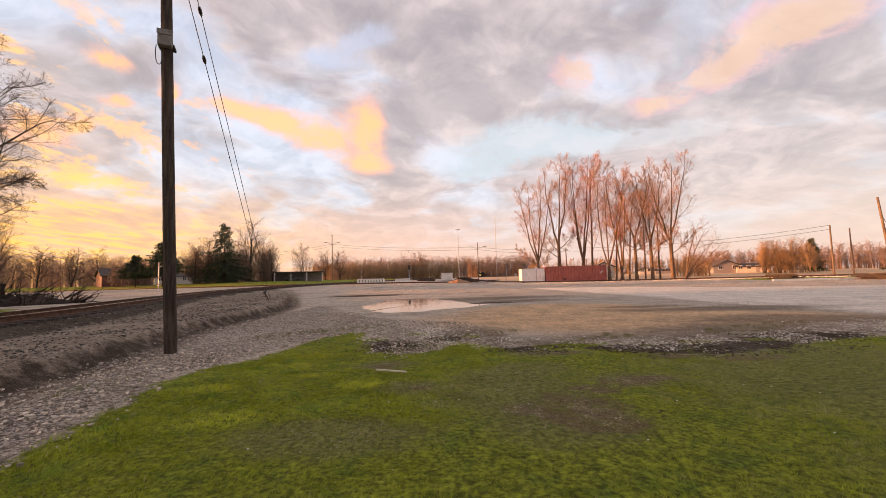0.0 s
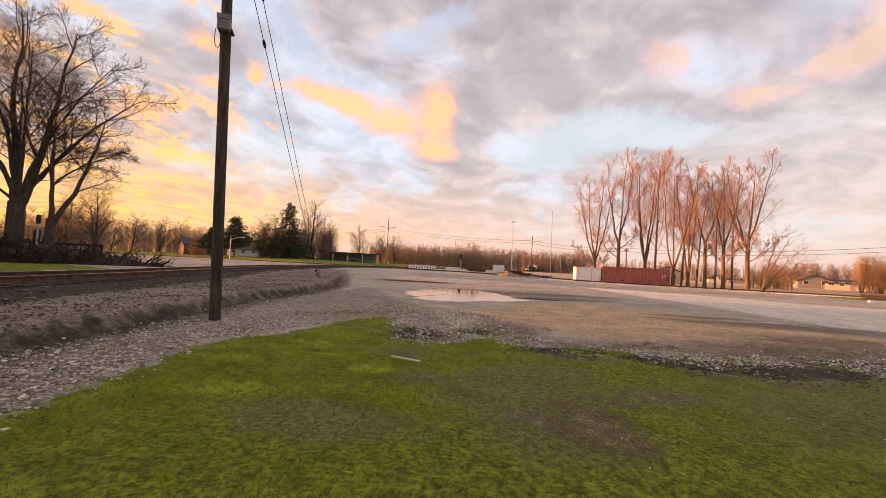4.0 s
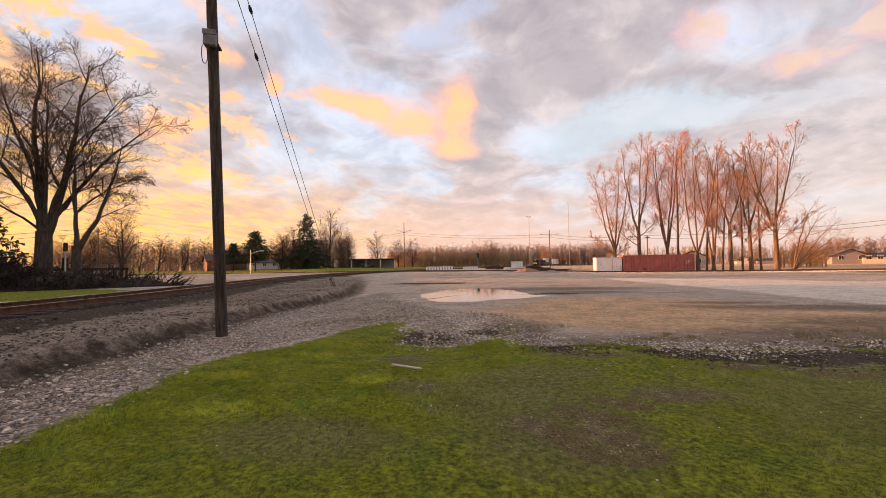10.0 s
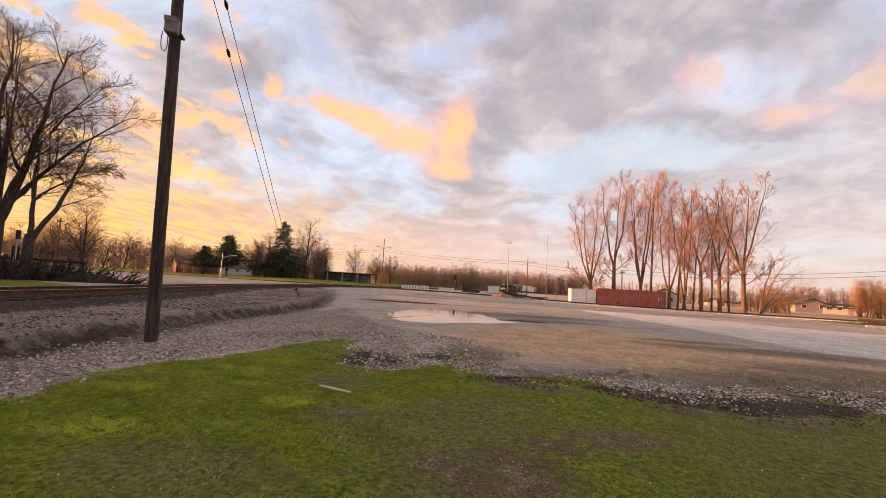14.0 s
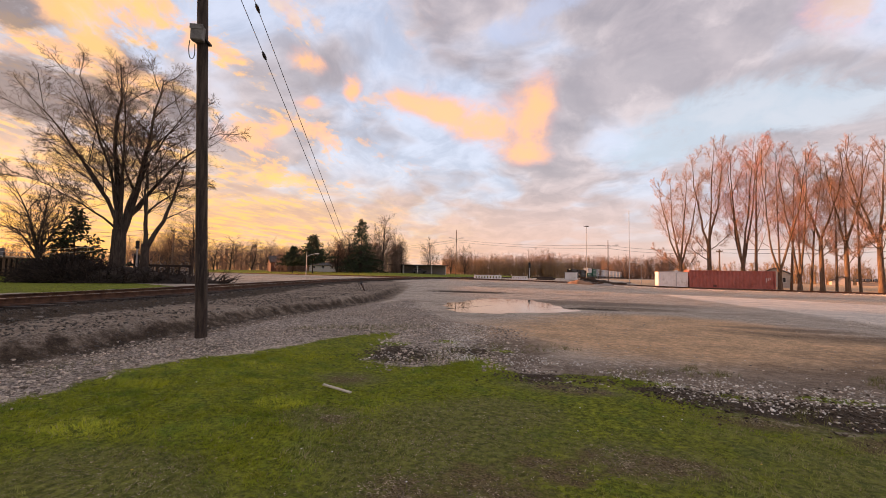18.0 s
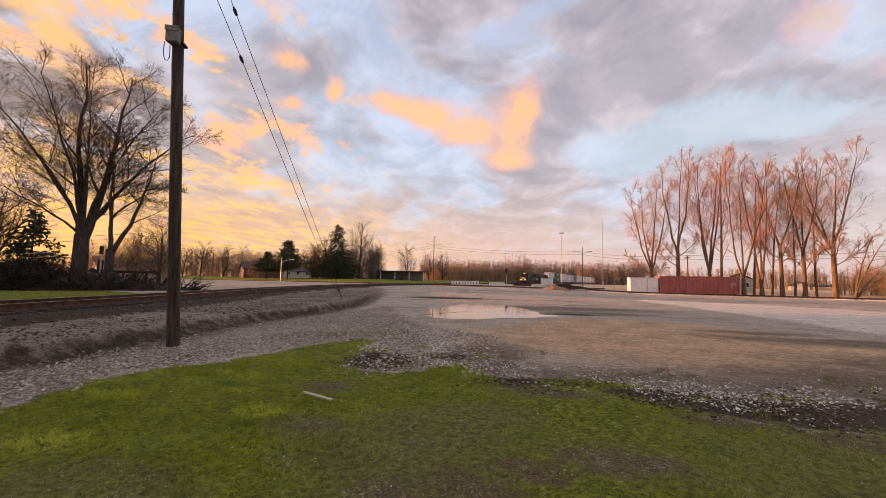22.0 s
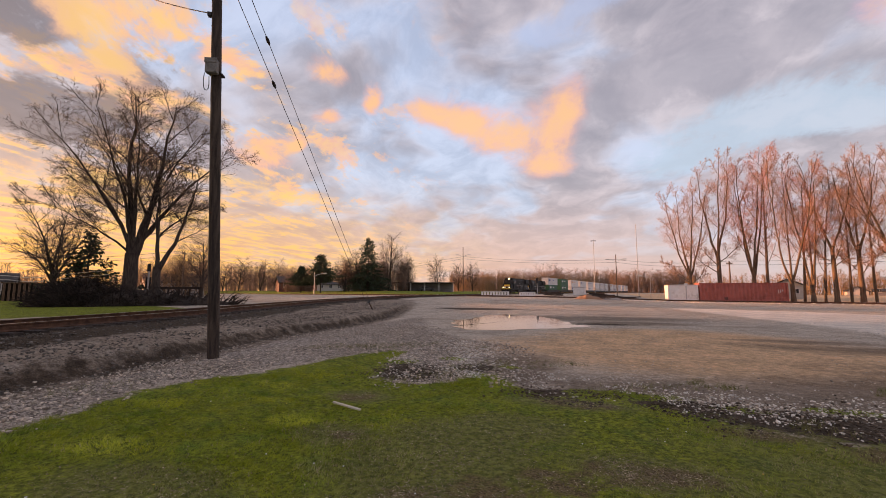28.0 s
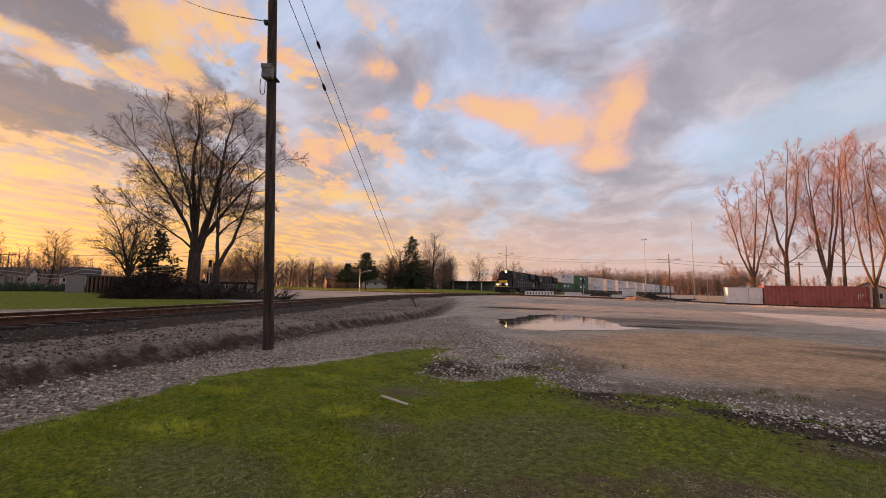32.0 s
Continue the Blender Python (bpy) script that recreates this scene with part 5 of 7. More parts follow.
def conifer(label, p, tall, wide, seed, droop=0.25, first=0.08, dense=1.5, group=""):
    """A spruce or pine: a stem, tiers of boughs, and many small sprays of needles."""
    rng = np.random.default_rng(seed)
    st = Sticks()
    st.tube([np.array((0, 0, -0.2)), np.array((0, 0, tall * 0.5)), np.array((0, 0, tall))], [tall * 0.018, tall * 0.011, 0.02], 7)
    v, f = [], []
    zz = tall * first
    while zz < tall * 0.985:
        u = (zz / tall - first) / (1 - first)
        reach = wide * (1 - u) ** 0.72 * rng.uniform(0.5, 1.2) + 0.15
        for k in range(int((5 + 3 * (1 - u)) * dense)):
            a = rng.uniform(0, 6.28)
            ln = reach * rng.uniform(0.55, 1.1)
            tip = np.array((ln * math.cos(a), ln * math.sin(a), zz - droop * ln + rng.uniform(-0.1, 0.3)))
            base = np.array((0, 0, zz + 0.1))
            st.tube([base, tip], [0.03 + 0.012 * ln, 0.008], 3)
            for j in range(int(5 + 7 * ln)):
                q = base + (tip - base) * rng.uniform(0.25, 1.02)
                s = rng.uniform(0.22, 0.5)
                d = rng.normal(0, 1, 3) + np.array((math.cos(a), math.sin(a), -0.3))
                d /= np.linalg.norm(d)
                e = np.cross(d, rng.normal(0, 1, 3))
                e /= np.linalg.norm(e)
                i = len(v)
                v.extend([q, q + d * s + e * s * 0.22, q + d * s * 1.25 - np.array((0, 0, 0.05)), q + d * s - e * s * 0.22])
                f.append((i, i + 1, i + 2, i + 3))
        zz += tall * 0.026 * rng.uniform(0.7, 1.3)
    t = thing("conifer", label, "conifer", Matrix.Translation(p), group)
    piece("trunk", st.mesh("trunk", M["bark_dark"]), t)
    piece("crown", mesh_of("crown", v, f, [M["needles"]]), t, "dark green needle sprays")
    return t


for lab, az, r, tall, wide, seed, droop, first in (("dark green pointed spruce on the far grass", -30.6, 112, 15.0, 6.6, 61, 0.22, 0.06), ("dark spreading pine with flat boughs", -37.0, 108, 9.8, 5.8, 62, -0.08, 0.25),
                                                   ("dark ragged spruce among the brush", -61.6, 49, 6.4, 3.6, 63, 0.02, 0.12), ("small dark pine on the far grass", -39.5, 112, 7.0, 4.0, 64, -0.05, 0.3),
                                                   ("dark cone-shaped spruce by far houses", 42.0, 150, 9.0, 3.2, 65, 0.25, 0.08), ("rounded dark cedar by far houses", 48.4, 120, 7.5, 2.6, 66, 0.0, 0.1)):
    p = compass(az, r) if az < 30 else compass(az, r, 0, -1.6, -2.8)
    p.z = h(p.x, p.y)
    conifer(lab, p, tall, wide, seed, droop, first, 0.55 if seed == 63 else 1.5)


def woods(name, label, az0, az1, r0, r1, tall, count, mat, seed, twigs=16, thick=0.05, bushy=0.35):
    """Far woods: many slim stems, each with upswept boughs and finer twigs, in one mesh."""
    rng = random.Random(seed)
    st = Sticks()
    for i in range(count):
        p = compass(rng.uniform(az0, az1), rng.uniform(r0, r1))
        z = 0.4 if r0 > 100 else h(p.x, p.y)
        H = tall * rng.uniform(0.6, 1.0)
        b = (p.x, p.y, z - 0.2)
        top = (p.x + rng.gauss(0, 0.05) * H, p.y + rng.gauss(0, 0.05) * H, z + H)
        st.tube([b, top], [thick * 1.9, thick * 0.3], 3)
        for k in range(twigs):
            f = rng.uniform(0.05, 0.97) ** 0.8
            q = [b[j] + (top[j] - b[j]) * f for j in range(3)]
            a = rng.uniform(0, 6.28)
            ln = H * bushy * rng.uniform(0.5, 1.0) * (1.12 - 0.75 * f)
            e = (q[0] + math.cos(a) * ln * 0.75, q[1] + math.sin(a) * ln * 0.75, q[2] + ln * rng.uniform(0.35, 0.9))
            st.tube([q, e], [thick * 0.6, thick * 0.22], 3)
            for g in (0.45, 0.75):
                o = [q[j] + (e[j] - q[j]) * g for j in range(3)]
                a2 = a + rng.uniform(-1.2, 1.2)
                l2 = ln * rng.uniform(0.35, 0.6)
                st.tube([o, (o[0] + math.cos(a2) * l2 * 0.7, o[1] + math.sin(a2) * l2 * 0.7, o[2] + l2 * rng.uniform(0.3, 1.0))], [thick * 0.4, thick * 0.18], 3)
    return tagged(new(name, st.mesh(name, mat)), label, "woods", kind="stuff")


woods("far_woods", "brown leafless woods behind the railway", -19, 2.5, 300, 345, 19, 800, M["far_twig"], 71, 22, 0.085)
woods("far_woods", "brown leafless woods behind the railway", -7, -3.5, 290, 300, 22, 30, M["far_twig"], 79, 26, 0.10)
woods("far_woods", "golden willow tops at the wood's edge", -19, 1, 285, 300, 15, 420, M["far_gold"], 72, 22, 0.08)
woods("far_woods", "brown leafless woods behind the railway", 2, 12, 420, 480, 24, 450, M["far_twig"], 73, 24, 0.13)
woods("far_woods", "brown leafless woods past the far field", -52, -33, 190, 230, 14, 380, M["far_twig"], 74, 22, 0.09)
woods("far_woods", "brown leafless woods past the far field", -80, -50, 170, 210, 8.5, 380, M["far_twig"], 75, 20, 0.08)
woods("far_woods", "brown leafless woods past the far field", -76, -67, 150, 190, 11, 90, M["far_twig"], 76, 22, 0.09)
# outside the view on the left; added to keep low sun off the lawn
woods("far_woods", "dense leafless woods past the far field", -125, -79, 150, 185, 22, 800, M["brown_twig"], 86, 16, 0.45)
woods("far_woods", "tangled brown thicket behind the cottonwoods", 11, 32, 190, 240, 9, 260, M["far_gold"], 77, 30, 0.08)
woods("far_woods", "brown leafless woods past the houses", 30, 62, 200, 250, 10, 620, M["far_twig"], 78, 26, 0.075, 0.5)
woods("thicket", "golden budding thicket near the houses", 37.5, 42.0, 128, 140, 8.5, 60, M["far_gold"], 80, 40, 0.05, 0.55)
woods("thicket", "brown budding thicket near the spruce", -33.8, -25, 116, 128, 10.5, 170, M["brown_twig"], 81, 40, 0.045, 0.5)
woods("thicket", "reddish budding thicket beside the pine", -41.5, -38, 120, 130, 8.0, 50, M["brown_twig"], 82, 34, 0.045, 0.5)
woods("thicket", "golden budding thicket behind the great maple", -57.5, -50, 80, 95, 7.0, 70, M["far_gold"], 83, 34, 0.04, 0.5)
woods("far_woods", "bare woods behind the viewer", 62, 230, 160, 220, 10, 180, M["far_twig"], 84, 8, 0.16)
woods("thicket", "brown budding thicket beside the yard's far edge", 28.5, 32.5, 104, 118, 4.2, 70, M["far_gold"], 87, 26, 0.04, 0.5)


# ------------------------------------------------------------------ the train
def locomotive(label):
    """A wide-cab diesel, nose to +x, rails at z = 0, 22 m long."""
    t = thing("locomotive", label, "locomotive", group="freight train engines")
    B = M["loco_black"]
    part("underframe", box(-10.9, 10.7, -1.5, 1.5, 1.05, 1.45, 0.04), B, t)
    part("long_hood", prism([(-1.05, 1.45), (1.05, 1.45), (1.05, 4.05), (0.75, 4.35), (-0.75, 4.35), (-1.05, 4.05)], -10.3, 5.6, 0.03), B, t, m=pose(0, 0, 0, 0, 0, -90))
    part("radiator", prism([(-1.5, 3.3), (-1.05, 2.9), (1.05, 2.9), (1.5, 3.3), (1.5, 4.2), (1.2, 4.55), (-1.2, 4.55), (-1.5, 4.2)], -10.2, -6.2, 0.03), B, t, "flared dark radiator housing", pose(0, 0, 0, 0, 0, -90))
    part("exhaust_housing", box(-5.2, 0.8, -0.8, 0.8, 4.33, 4.62, 0.06), B, t)
    part("dynamic_brake", box(1.2, 5.2, -1.15, 1.15, 3.3, 4.5, 0.08), B, t)
    part("cab", prism([(-1.52, 1.45), (1.52, 1.45), (1.52, 3.75), (1.1, 4.55), (-1.1, 4.55), (-1.52, 3.75)], 5.6, 8.2, 0.04), B, t, m=pose(0, 0, 0, 0, 0, -90))
    nose = part("nose", prism([(-1.3, 1.45), (1.3, 1.45), (1.3, 2.75), (0.7, 3.2), (-0.7, 3.2), (-1.3, 2.75)], 8.2, 10.2, 0.06), B, t, m=pose(0, 0, 0, 0, 0, -90))
    for y in (-0.72, 0.72):
        part("windscreen", box(8.19, 8.24, y - 0.55, y + 0.55, 3.28, 3.95, 0.02), M["window_dark"], t, "dark cab window")
    for y in (-1.54, 1.54):
        part("side_window", box(6.2, 7.6, y - 0.02, y + 0.02, 3.0, 3.65, 0.01), M["window_dark"], t, "dark cab window")
    part("headlight", tube((8.2, 0, 4.36), (8.36, 0, 4.36), 0.24, 0.22, 12), M["lamp_glow"], t, "lit headlight")
    for y in (-0.95, 0.95):
        part("ditch_light", tube((10.62, y, 1.75), (10.80, y, 1.75), 0.17, 0.15, 12), M["lamp_glow"], t, "lit ditch light")
    part("pilot", prism([(-1.5, 0.25), (1.5, 0.25), (1.5, 1.45), (-1.5, 1.45)], 10.55, 10.78, 0.03), B, t, m=pose(0, 0, 0, 0, 0, -90))
    part("pilot_stripe", box(10.775, 10.80, -1.45, 1.45, 1.28, 1.42), M["yellow_paint"], t, "yellow sill stripe")
    part("nose_band", box(10.19, 10.215, -0.9, 0.9, 2.1, 2.6, 0.01), M["yellow_paint"], t, "yellow nose marking")
    part("coupler", box(10.75, 11.25, -0.14, 0.14, 0.75, 1.05, 0.04), M["dark_steel"], t)
    part("coupler", box(-11.3, -10.85, -0.14, 0.14, 0.75, 1.05, 0.04), M["dark_steel"], t)
    part("fuel_tank", prism([(-1.35, 0.55), (-1.0, 0.3), (1.0, 0.3), (1.35, 0.55), (1.35, 1.1), (-1.35, 1.1)], -2.7, 2.7, 0.04), M["dark_steel"], t, m=pose(0, 0, 0, 0, 0, -90))
    for cx in (-6.9, 6.9):
        bm = bmesh.new()
        for y in (-1.12, 1.12):
            add_box(bm, cx - 2.5, cx + 2.5, y - 0.09, y + 0.09, 0.5, 0.82)
            for k in (-1.85, 0, 1.85):
                add_box(bm, cx + k - 0.3, cx + k + 0.3, y - 0.14, y + 0.14, 0.32, 0.66)
        truck = part("truck", bm, M["dark_steel"], t, "grimy wheel truck")
        for k in (-1.85, 0, 1.85):
            bm = bmesh.new()
            for y in (-0.76, 0.76):
                add_tube(bm, (cx + k, y - 0.06, 0.51), (cx + k, y + 0.06, 0.51), 0.51, 0.51, 20)
            add_tube(bm, (cx + k, -0.7, 0.51), (cx + k, 0.7, 0.51), 0.09, 0.09, 8)
            part("wheelset", bm, M["rust"], truck)
    for y in (-1.46, 1.46):
        bm = bmesh.new()
        for x in np.arange(-10.2, 5.6, 1.6):
            add_tube(bm, (x, y, 1.45), (x, y, 2.45), 0.018, 0.018, 5)
        add_tube(bm, (-10.2, y, 2.45), (5.6, y, 2.45), 0.02, 0.02, 5)
        part("handrail", bm, M["galv"], t, "pale walkway handrail")
        s = 1.07 if y > 0 else -1.07
        part("side_mark", box(-1.0, 0.4, s - 0.012, s + 0.012, 2.95, 3.25), M["white_mark"], t, "small white painted emblem bar")
        part("side_mark", box(2.0, 3.6, y - 0.03 * (y > 0), y + 0.03 * (y < 0), 1.12, 1.22), M["white_mark"], t, "white sill stripe")
        for x in np.arange(-5.6, 5.0, 1.5):
            part("hood_door", box(x, x + 1.3, s - 0.03, s + 0.03, 1.6, 3.5, 0.02), B, t)
    for x in (-8.9, -7.4):
        part("radiator_fan", tube((x, 0, 4.55), (x, 0, 4.66), 0.62, 0.62, 14), M["dark_steel"], t)
    part("horn", box(6.2, 6.8, -0.3, 0.3, 4.55, 4.75, 0.03), M["dark_steel"], t)
    for y in (-0.62, 0.62):
        part("nose_stripe", box(10.2, 10.225, y - 0.3, y + 0.3, 1.6, 2.0, 0.01), M["white_mark"], t, "white nose stripe")
    return t


def well_car():
    t = thing("well_car", "dark low well wagon carrying stacked containers", "railway wagon", group="freight train wagons")
    bm = bmesh.new()
    for y in (-1.4, 1.4):
        add_box(bm, -7.6, 7.6, y - 0.06, y + 0.06, 0.45, 1.25)
        add_box(bm, -9.3, 9.3, y - 0.1, y + 0.1, 1.0, 1.3)
    add_box(bm, -7.5, 7.5, -1.35, 1.35, 0.32, 0.40)
    for x in (-8.6, 8.6):
        add_box(bm, x - 1.2, x + 1.2, -1.4, 1.4, 0.95, 1.2)
    part("frame", bm, M["dark_steel"], t)
    for cx in (-8.8, 8.8):
        bm = bmesh.new()
        for k in (-0.9, 0.9):
            for y in (-0.76, 0.76):
                add_tube(bm, (cx + k, y - 0.06, 0.42), (cx + k, y + 0.06, 0.42), 0.42, 0.42, 16)
        for y in (-1.0, 1.0):
            add_box(bm, cx - 1.3, cx + 1.3, y - 0.08, y + 0.08, 0.4, 0.7)
        part("truck", bm, M["rust"], t, "rusty wheel truck")
    return t


def box_container(mat, label, length=14.4, mark=None):
    t = thing("container", label, "shipping container", group="containers on the train")
    corrugated(length, 2.5, 2.85, mat, "body", t, 0.03, 0.6)
    for s in (-1, 1):
        for x0, x1, z0, z1 in ((length / 2 - 3.6, length / 2 - 1.6, 1.5, 2.2), (-1.4, 0.4, 1.7, 2.1)):
            part("marking", box(x0, x1, s * 1.262 - 0.008, s * 1.262 + 0.008, z0, z1), mark or M["blue_mark"], t, "painted company marking bar")
    return t


TRAIN = []           # (object, distance of its middle behind the nose, half wheelbase, place on its carrier)


def build_train():
    a = locomotive("black freight locomotive with lit headlights and yellow trim")
    TRAIN.append((a, 11.2, 6.9, Matrix.Identity(4)))
    b = copy_thing(a, Matrix.Identity(4))
    tagged(b, "black trailing freight locomotive coupled behind the leader")
    for o in list(b.children):
        if o.name.startswith(("headlight", "ditch_light")):
            bpy.data.objects.remove(o)
    TRAIN.append((b, 33.9, 6.9, Matrix.Identity(4)))
    car = well_car()
    white = box_container(M["pale_steel"], "white ribbed container with coloured markings", 14.4)
    green = box_container(M["green_steel"], "dark green ribbed container with white markings", 12.2, M["white_mark"])
    orange = box_container(M["pale_steel"], "white ribbed container with an orange end stripe", 14.4, M["orange_mark"])
    plan = [(green, white), (green, green), (white, orange), (white, white), (white, white), (orange, white), (white, white), (white, white), (white, orange), (white, white), (white, white), (white, white), (white, white)]
    used = set()
    for i, (lo, hi) in enumerate(plan):
        mid = 45.4 + 10.2 + i * 19.6
        c = car if i == 0 else copy_thing(car, Matrix.Identity(4))
        TRAIN.append((c, mid, 8.8, Matrix.Identity(4)))
        for k, kind in enumerate((lo, hi)):
            if kind in used:
                kind = copy_thing(kind, Matrix.Identity(4))
            used.add(kind)
            TRAIN.append((kind, mid, 8.8, Matrix.Translation((0, 0, 0.42 + 2.87 * k))))


build_train()


# ------------------------------------------------------------------ street furniture and far things
def far_pole(label, az, r, tall, arm=0.0, lamp=0, mat="wood_pole", thick=0.13, b=None, lean=(0, 0), category="utility pole", name="utility_pole", group="far poles", drop=0.0):
    p = compass(az, r) if b is None else compass(az, r, 0, *b)
    p.z = h(p.x, p.y)
    t = thing(name, label, category, Matrix.Translation(p), group)
    top = Vector((lean[0] * tall, lean[1] * tall, tall))
    part("shaft", tube((0, 0, -0.4), top, thick, thick * 0.65, 8), M[mat], t, smooth=False)
    a = radians(az)
    rt = Vector((math.cos(a), -math.sin(a), 0))
    if arm:
        bm = bmesh.new()
        m = Matrix.Translation(top - Vector((0, 0, 0.5))) @ pose(0, 0, 0, 0, 0, -az)
        add_box(bm, -arm, arm, -0.07, 0.07, -0.07, 0.07)
        bmesh.ops.transform(bm, matrix=m, verts=bm.verts)
        part("crossarm", bm, M["wood_pole"], t)
        for k in (-0.9, -0.4, 0.4, 0.9):
            part("insulator", tube(m @ Vector((arm * k, 0, 0.07)), m @ Vector((arm * k, 0, 0.25)), 0.05, 0.04, 6), M["insulator"], t)
    for s in ((-1, 1) if lamp == 2 else (lamp,) if lamp else ()):
        e = top - Vector((0, 0, 0.25 + drop)) + rt * s * 1.6
        ar = wire("lamp_arm", [top - Vector((0, 0, 0.9 + drop)), top - Vector((0, 0, 0.5 + drop)) + rt * s * 0.7, e], 0.05, M["galv"], t, "curved lamp arm")
        q = e + rt * s * 0.35
        part("lamp_head", box(-0.42, 0.42, -0.16, 0.16, -0.1, 0.08, 0.04), M["galv"], ar, "", Matrix.Translation(q) @ pose(0, 0, 0, 0, 0, -az))
    return p, top


def span(label, a, b, drop, r=0.013):
    t = thing("power_line", label, "cable", group="overhead lines")
    wire("wire", sag(a, b, drop), r, M["cable"], t, sides=4)


P1, T1 = far_pole("tall wooden pole with two lamps below its top", -17.2, 128, 14.4, 0, 2, thick=0.17, drop=2.2)
P2, T2 = far_pole("slim pole with two lamps by the crossing", 3.3, 106, 10.2, 0, 2, thick=0.13, drop=0.9)
P3, T3 = far_pole("wooden pole with a transformer behind the container", 15.5, 92, 7.3, 0.5, 0, thick=0.16)
P4, T4 = far_pole("wooden pole past the far field", -73.5, 120, 7.0, 1.2)
P5, T5 = far_pole("wooden pole past the far field", -69.8, 140, 7.5, 1.2)
P6, T6 = far_pole("sunlit wooden pole by the houses", 43.5, 96, 8.6, 0, 0, b=(-1.6, -2.8), thick=0.16)
P7, T7 = far_pole("sunlit wooden pole by the houses", 44.9, 104, 8.4, 0, 0, b=(-1.6, -2.8), thick=0.14)
P8, T8 = far_pole("leaning sunlit wooden pole by the houses", 47.6, 62, 8.6, 0, 0, b=(-1.6, -2.8), lean=(-0.055, 0.05), thick=0.15)
P9, T9 = far_pole("wooden pole with a transformer can", -53.0, 78, 7.4, 0.4, 0)
far_pole("thin grey radio mast", 0.62, 118, 15.4, 0.7, 0, "galv", 0.08, category="mast", name="radio_mast", group="thin masts")
far_pole("thin grey whip mast by the sheds", 5.85, 97, 16.2, 0, 0, "galv", 0.075, category="mast", name="radio_mast", group="thin masts")
far_pole("pale cobra-head street lamp on the far grass", -37.8, 84, 4.6, 0, 1, "galv", 0.08, category="street lamp", name="street_lamp", group="street lamps")
far_pole("pale street lamp beside the white shed", 7.2, 98, 5.2, 0, -1, "galv", 0.06, category="street lamp", name="street_lamp", group="street lamps")
for dz in (0.0, -0.7):
    d = Vector((0, 0, dz))
    D1, D2 = P1 + T1 + d - Vector((0, 0, 3.0)), P2 + T2 + d - Vector((0, 0, 1.2))
    span("power line across the yard's far side", D1, D2, 0.7, 0.026)
    span("power line across the yard's far side", D2, P3 + T3 + d, 0.6, 0.026)
    span("power line running to the houses", P3 + T3 + d, P6 + T6 + d, 1.0, 0.026)
    span("power line over the far grass", D1, compass(-41, 150, 8.2) + d, 1.4, 0.026)
    span("power line over the far grass", compass(-41, 150, 8.2) + d, P9 + T9 + d, 0.8, 0.026)
    span("power line past the far field", P9 + T9 + d, P4 + T4 + d, 1.0, 0.026)


def barrier(label, az0, az1, r, tall):
    a, b = compass(az0, r), compass(az1, r)
    mid = (a + b) / 2
    L = (b - a).length
    yaw = math.degrees(math.atan2(b.y - a.y, b.x - a.x))
    z = h(mid.x, mid.y)
    t = thing("barrier", label, "barrier", pose(mid.x, mid.y, z, 0, 0, yaw), "white barriers")
    part("base_rail", box(-L / 2, L / 2, -0.10, 0.10, 0.0, 0.22, 0.02), M["white_paint"], t)
    part("top_rail", box(-L / 2, L / 2, -0.07, 0.07, tall - 0.16, tall, 0.02), M["white_paint"], t)
    n = max(6, int(L / 0.55))
    me = None
    for i in range(n + 1):
        x = -L / 2 + 0.15 + (L - 0.3) * i / n
        if me is None:
            bm = box(-0.17, 0.17, -0.04, 0.04, 0.2, tall - 0.14, 0.01)
            me = bpy.data.meshes.new("panel")
            bm.to_mesh(me)
            bm.free()
            me.materials.append(M["white_paint"])
        piece("panel", me, t, "", pose(x, 0, 0))


barrier("low white slatted barrier beside the crossing", -14.6, -10.75, 74, 0.80)
barrier("low white slatted barrier beside the crossing", -9.3, -7.15, 72, 0.80)


def hut(label, az, r, w, d, tall, mat="white_paint", roof_h=0.12):
    p = compass(az, r)
    t = thing("equipment_hut", label, "equipment hut", pose(p.x, p.y, h(p.x, p.y), 0, 0, -az - 12))
    part("body", box(-w / 2, w / 2, -d / 2, d / 2, 0.1, tall, 0.02), M[mat], t)
    part("roof", box(-w / 2 - 0.1, w / 2 + 0.1, -d / 2 - 0.1, d / 2 + 0.1, tall, tall + roof_h, 0.03), M["galv"], t)
    part("base", box(-w / 2 - 0.05, w / 2 + 0.05, -d / 2 - 0.05, d / 2 + 0.05, -0.2, 0.1), M["stone_dark"], t)
    part("door", box(-0.45, 0.45, -d / 2 - 0.03, -d / 2, 0.2, tall - 0.25, 0.01), M["white_paint"], t)


hut("white signal equipment hut beside the line", -1.35, 98, 2.5, 1.6, 1.75)


def signal(label, az, r, tall, size=1.0):
    p = compass(az, r)
    t = thing("railway_signal", label, "railway signal", pose(p.x, p.y, h(p.x, p.y), 0, 0, -az))
    part("mast", tube((0, 0, -0.2), (0, 0, tall), 0.08, 0.07, 8), M["galv"], t)
    part("head", box(-0.25 * size, 0.25 * size, -0.15, 0.1, tall - 1.1 * size, tall + 0.1, 0.03), M["dark_steel"], t, "dark signal head")
    for k in range(3):
        part("lens", tube((0, -0.17, tall + (0.35 * k - 0.85) * size), (0, -0.15, tall + (0.35 * k - 0.85) * size), 0.1 * size, 0.1 * size, 10), M["window_dark"], t)
    part("ladder", box(-0.22, 0.22, 0.12, 0.16, 0.2, tall - 1.2, 0.01), M["dark_steel"], t)


signal("silver railway signal mast beside the line", -6.9, 92, 3.6)
signal("silver railway signal mast by the maples", -56.3, 48, 3.5, 0.6)


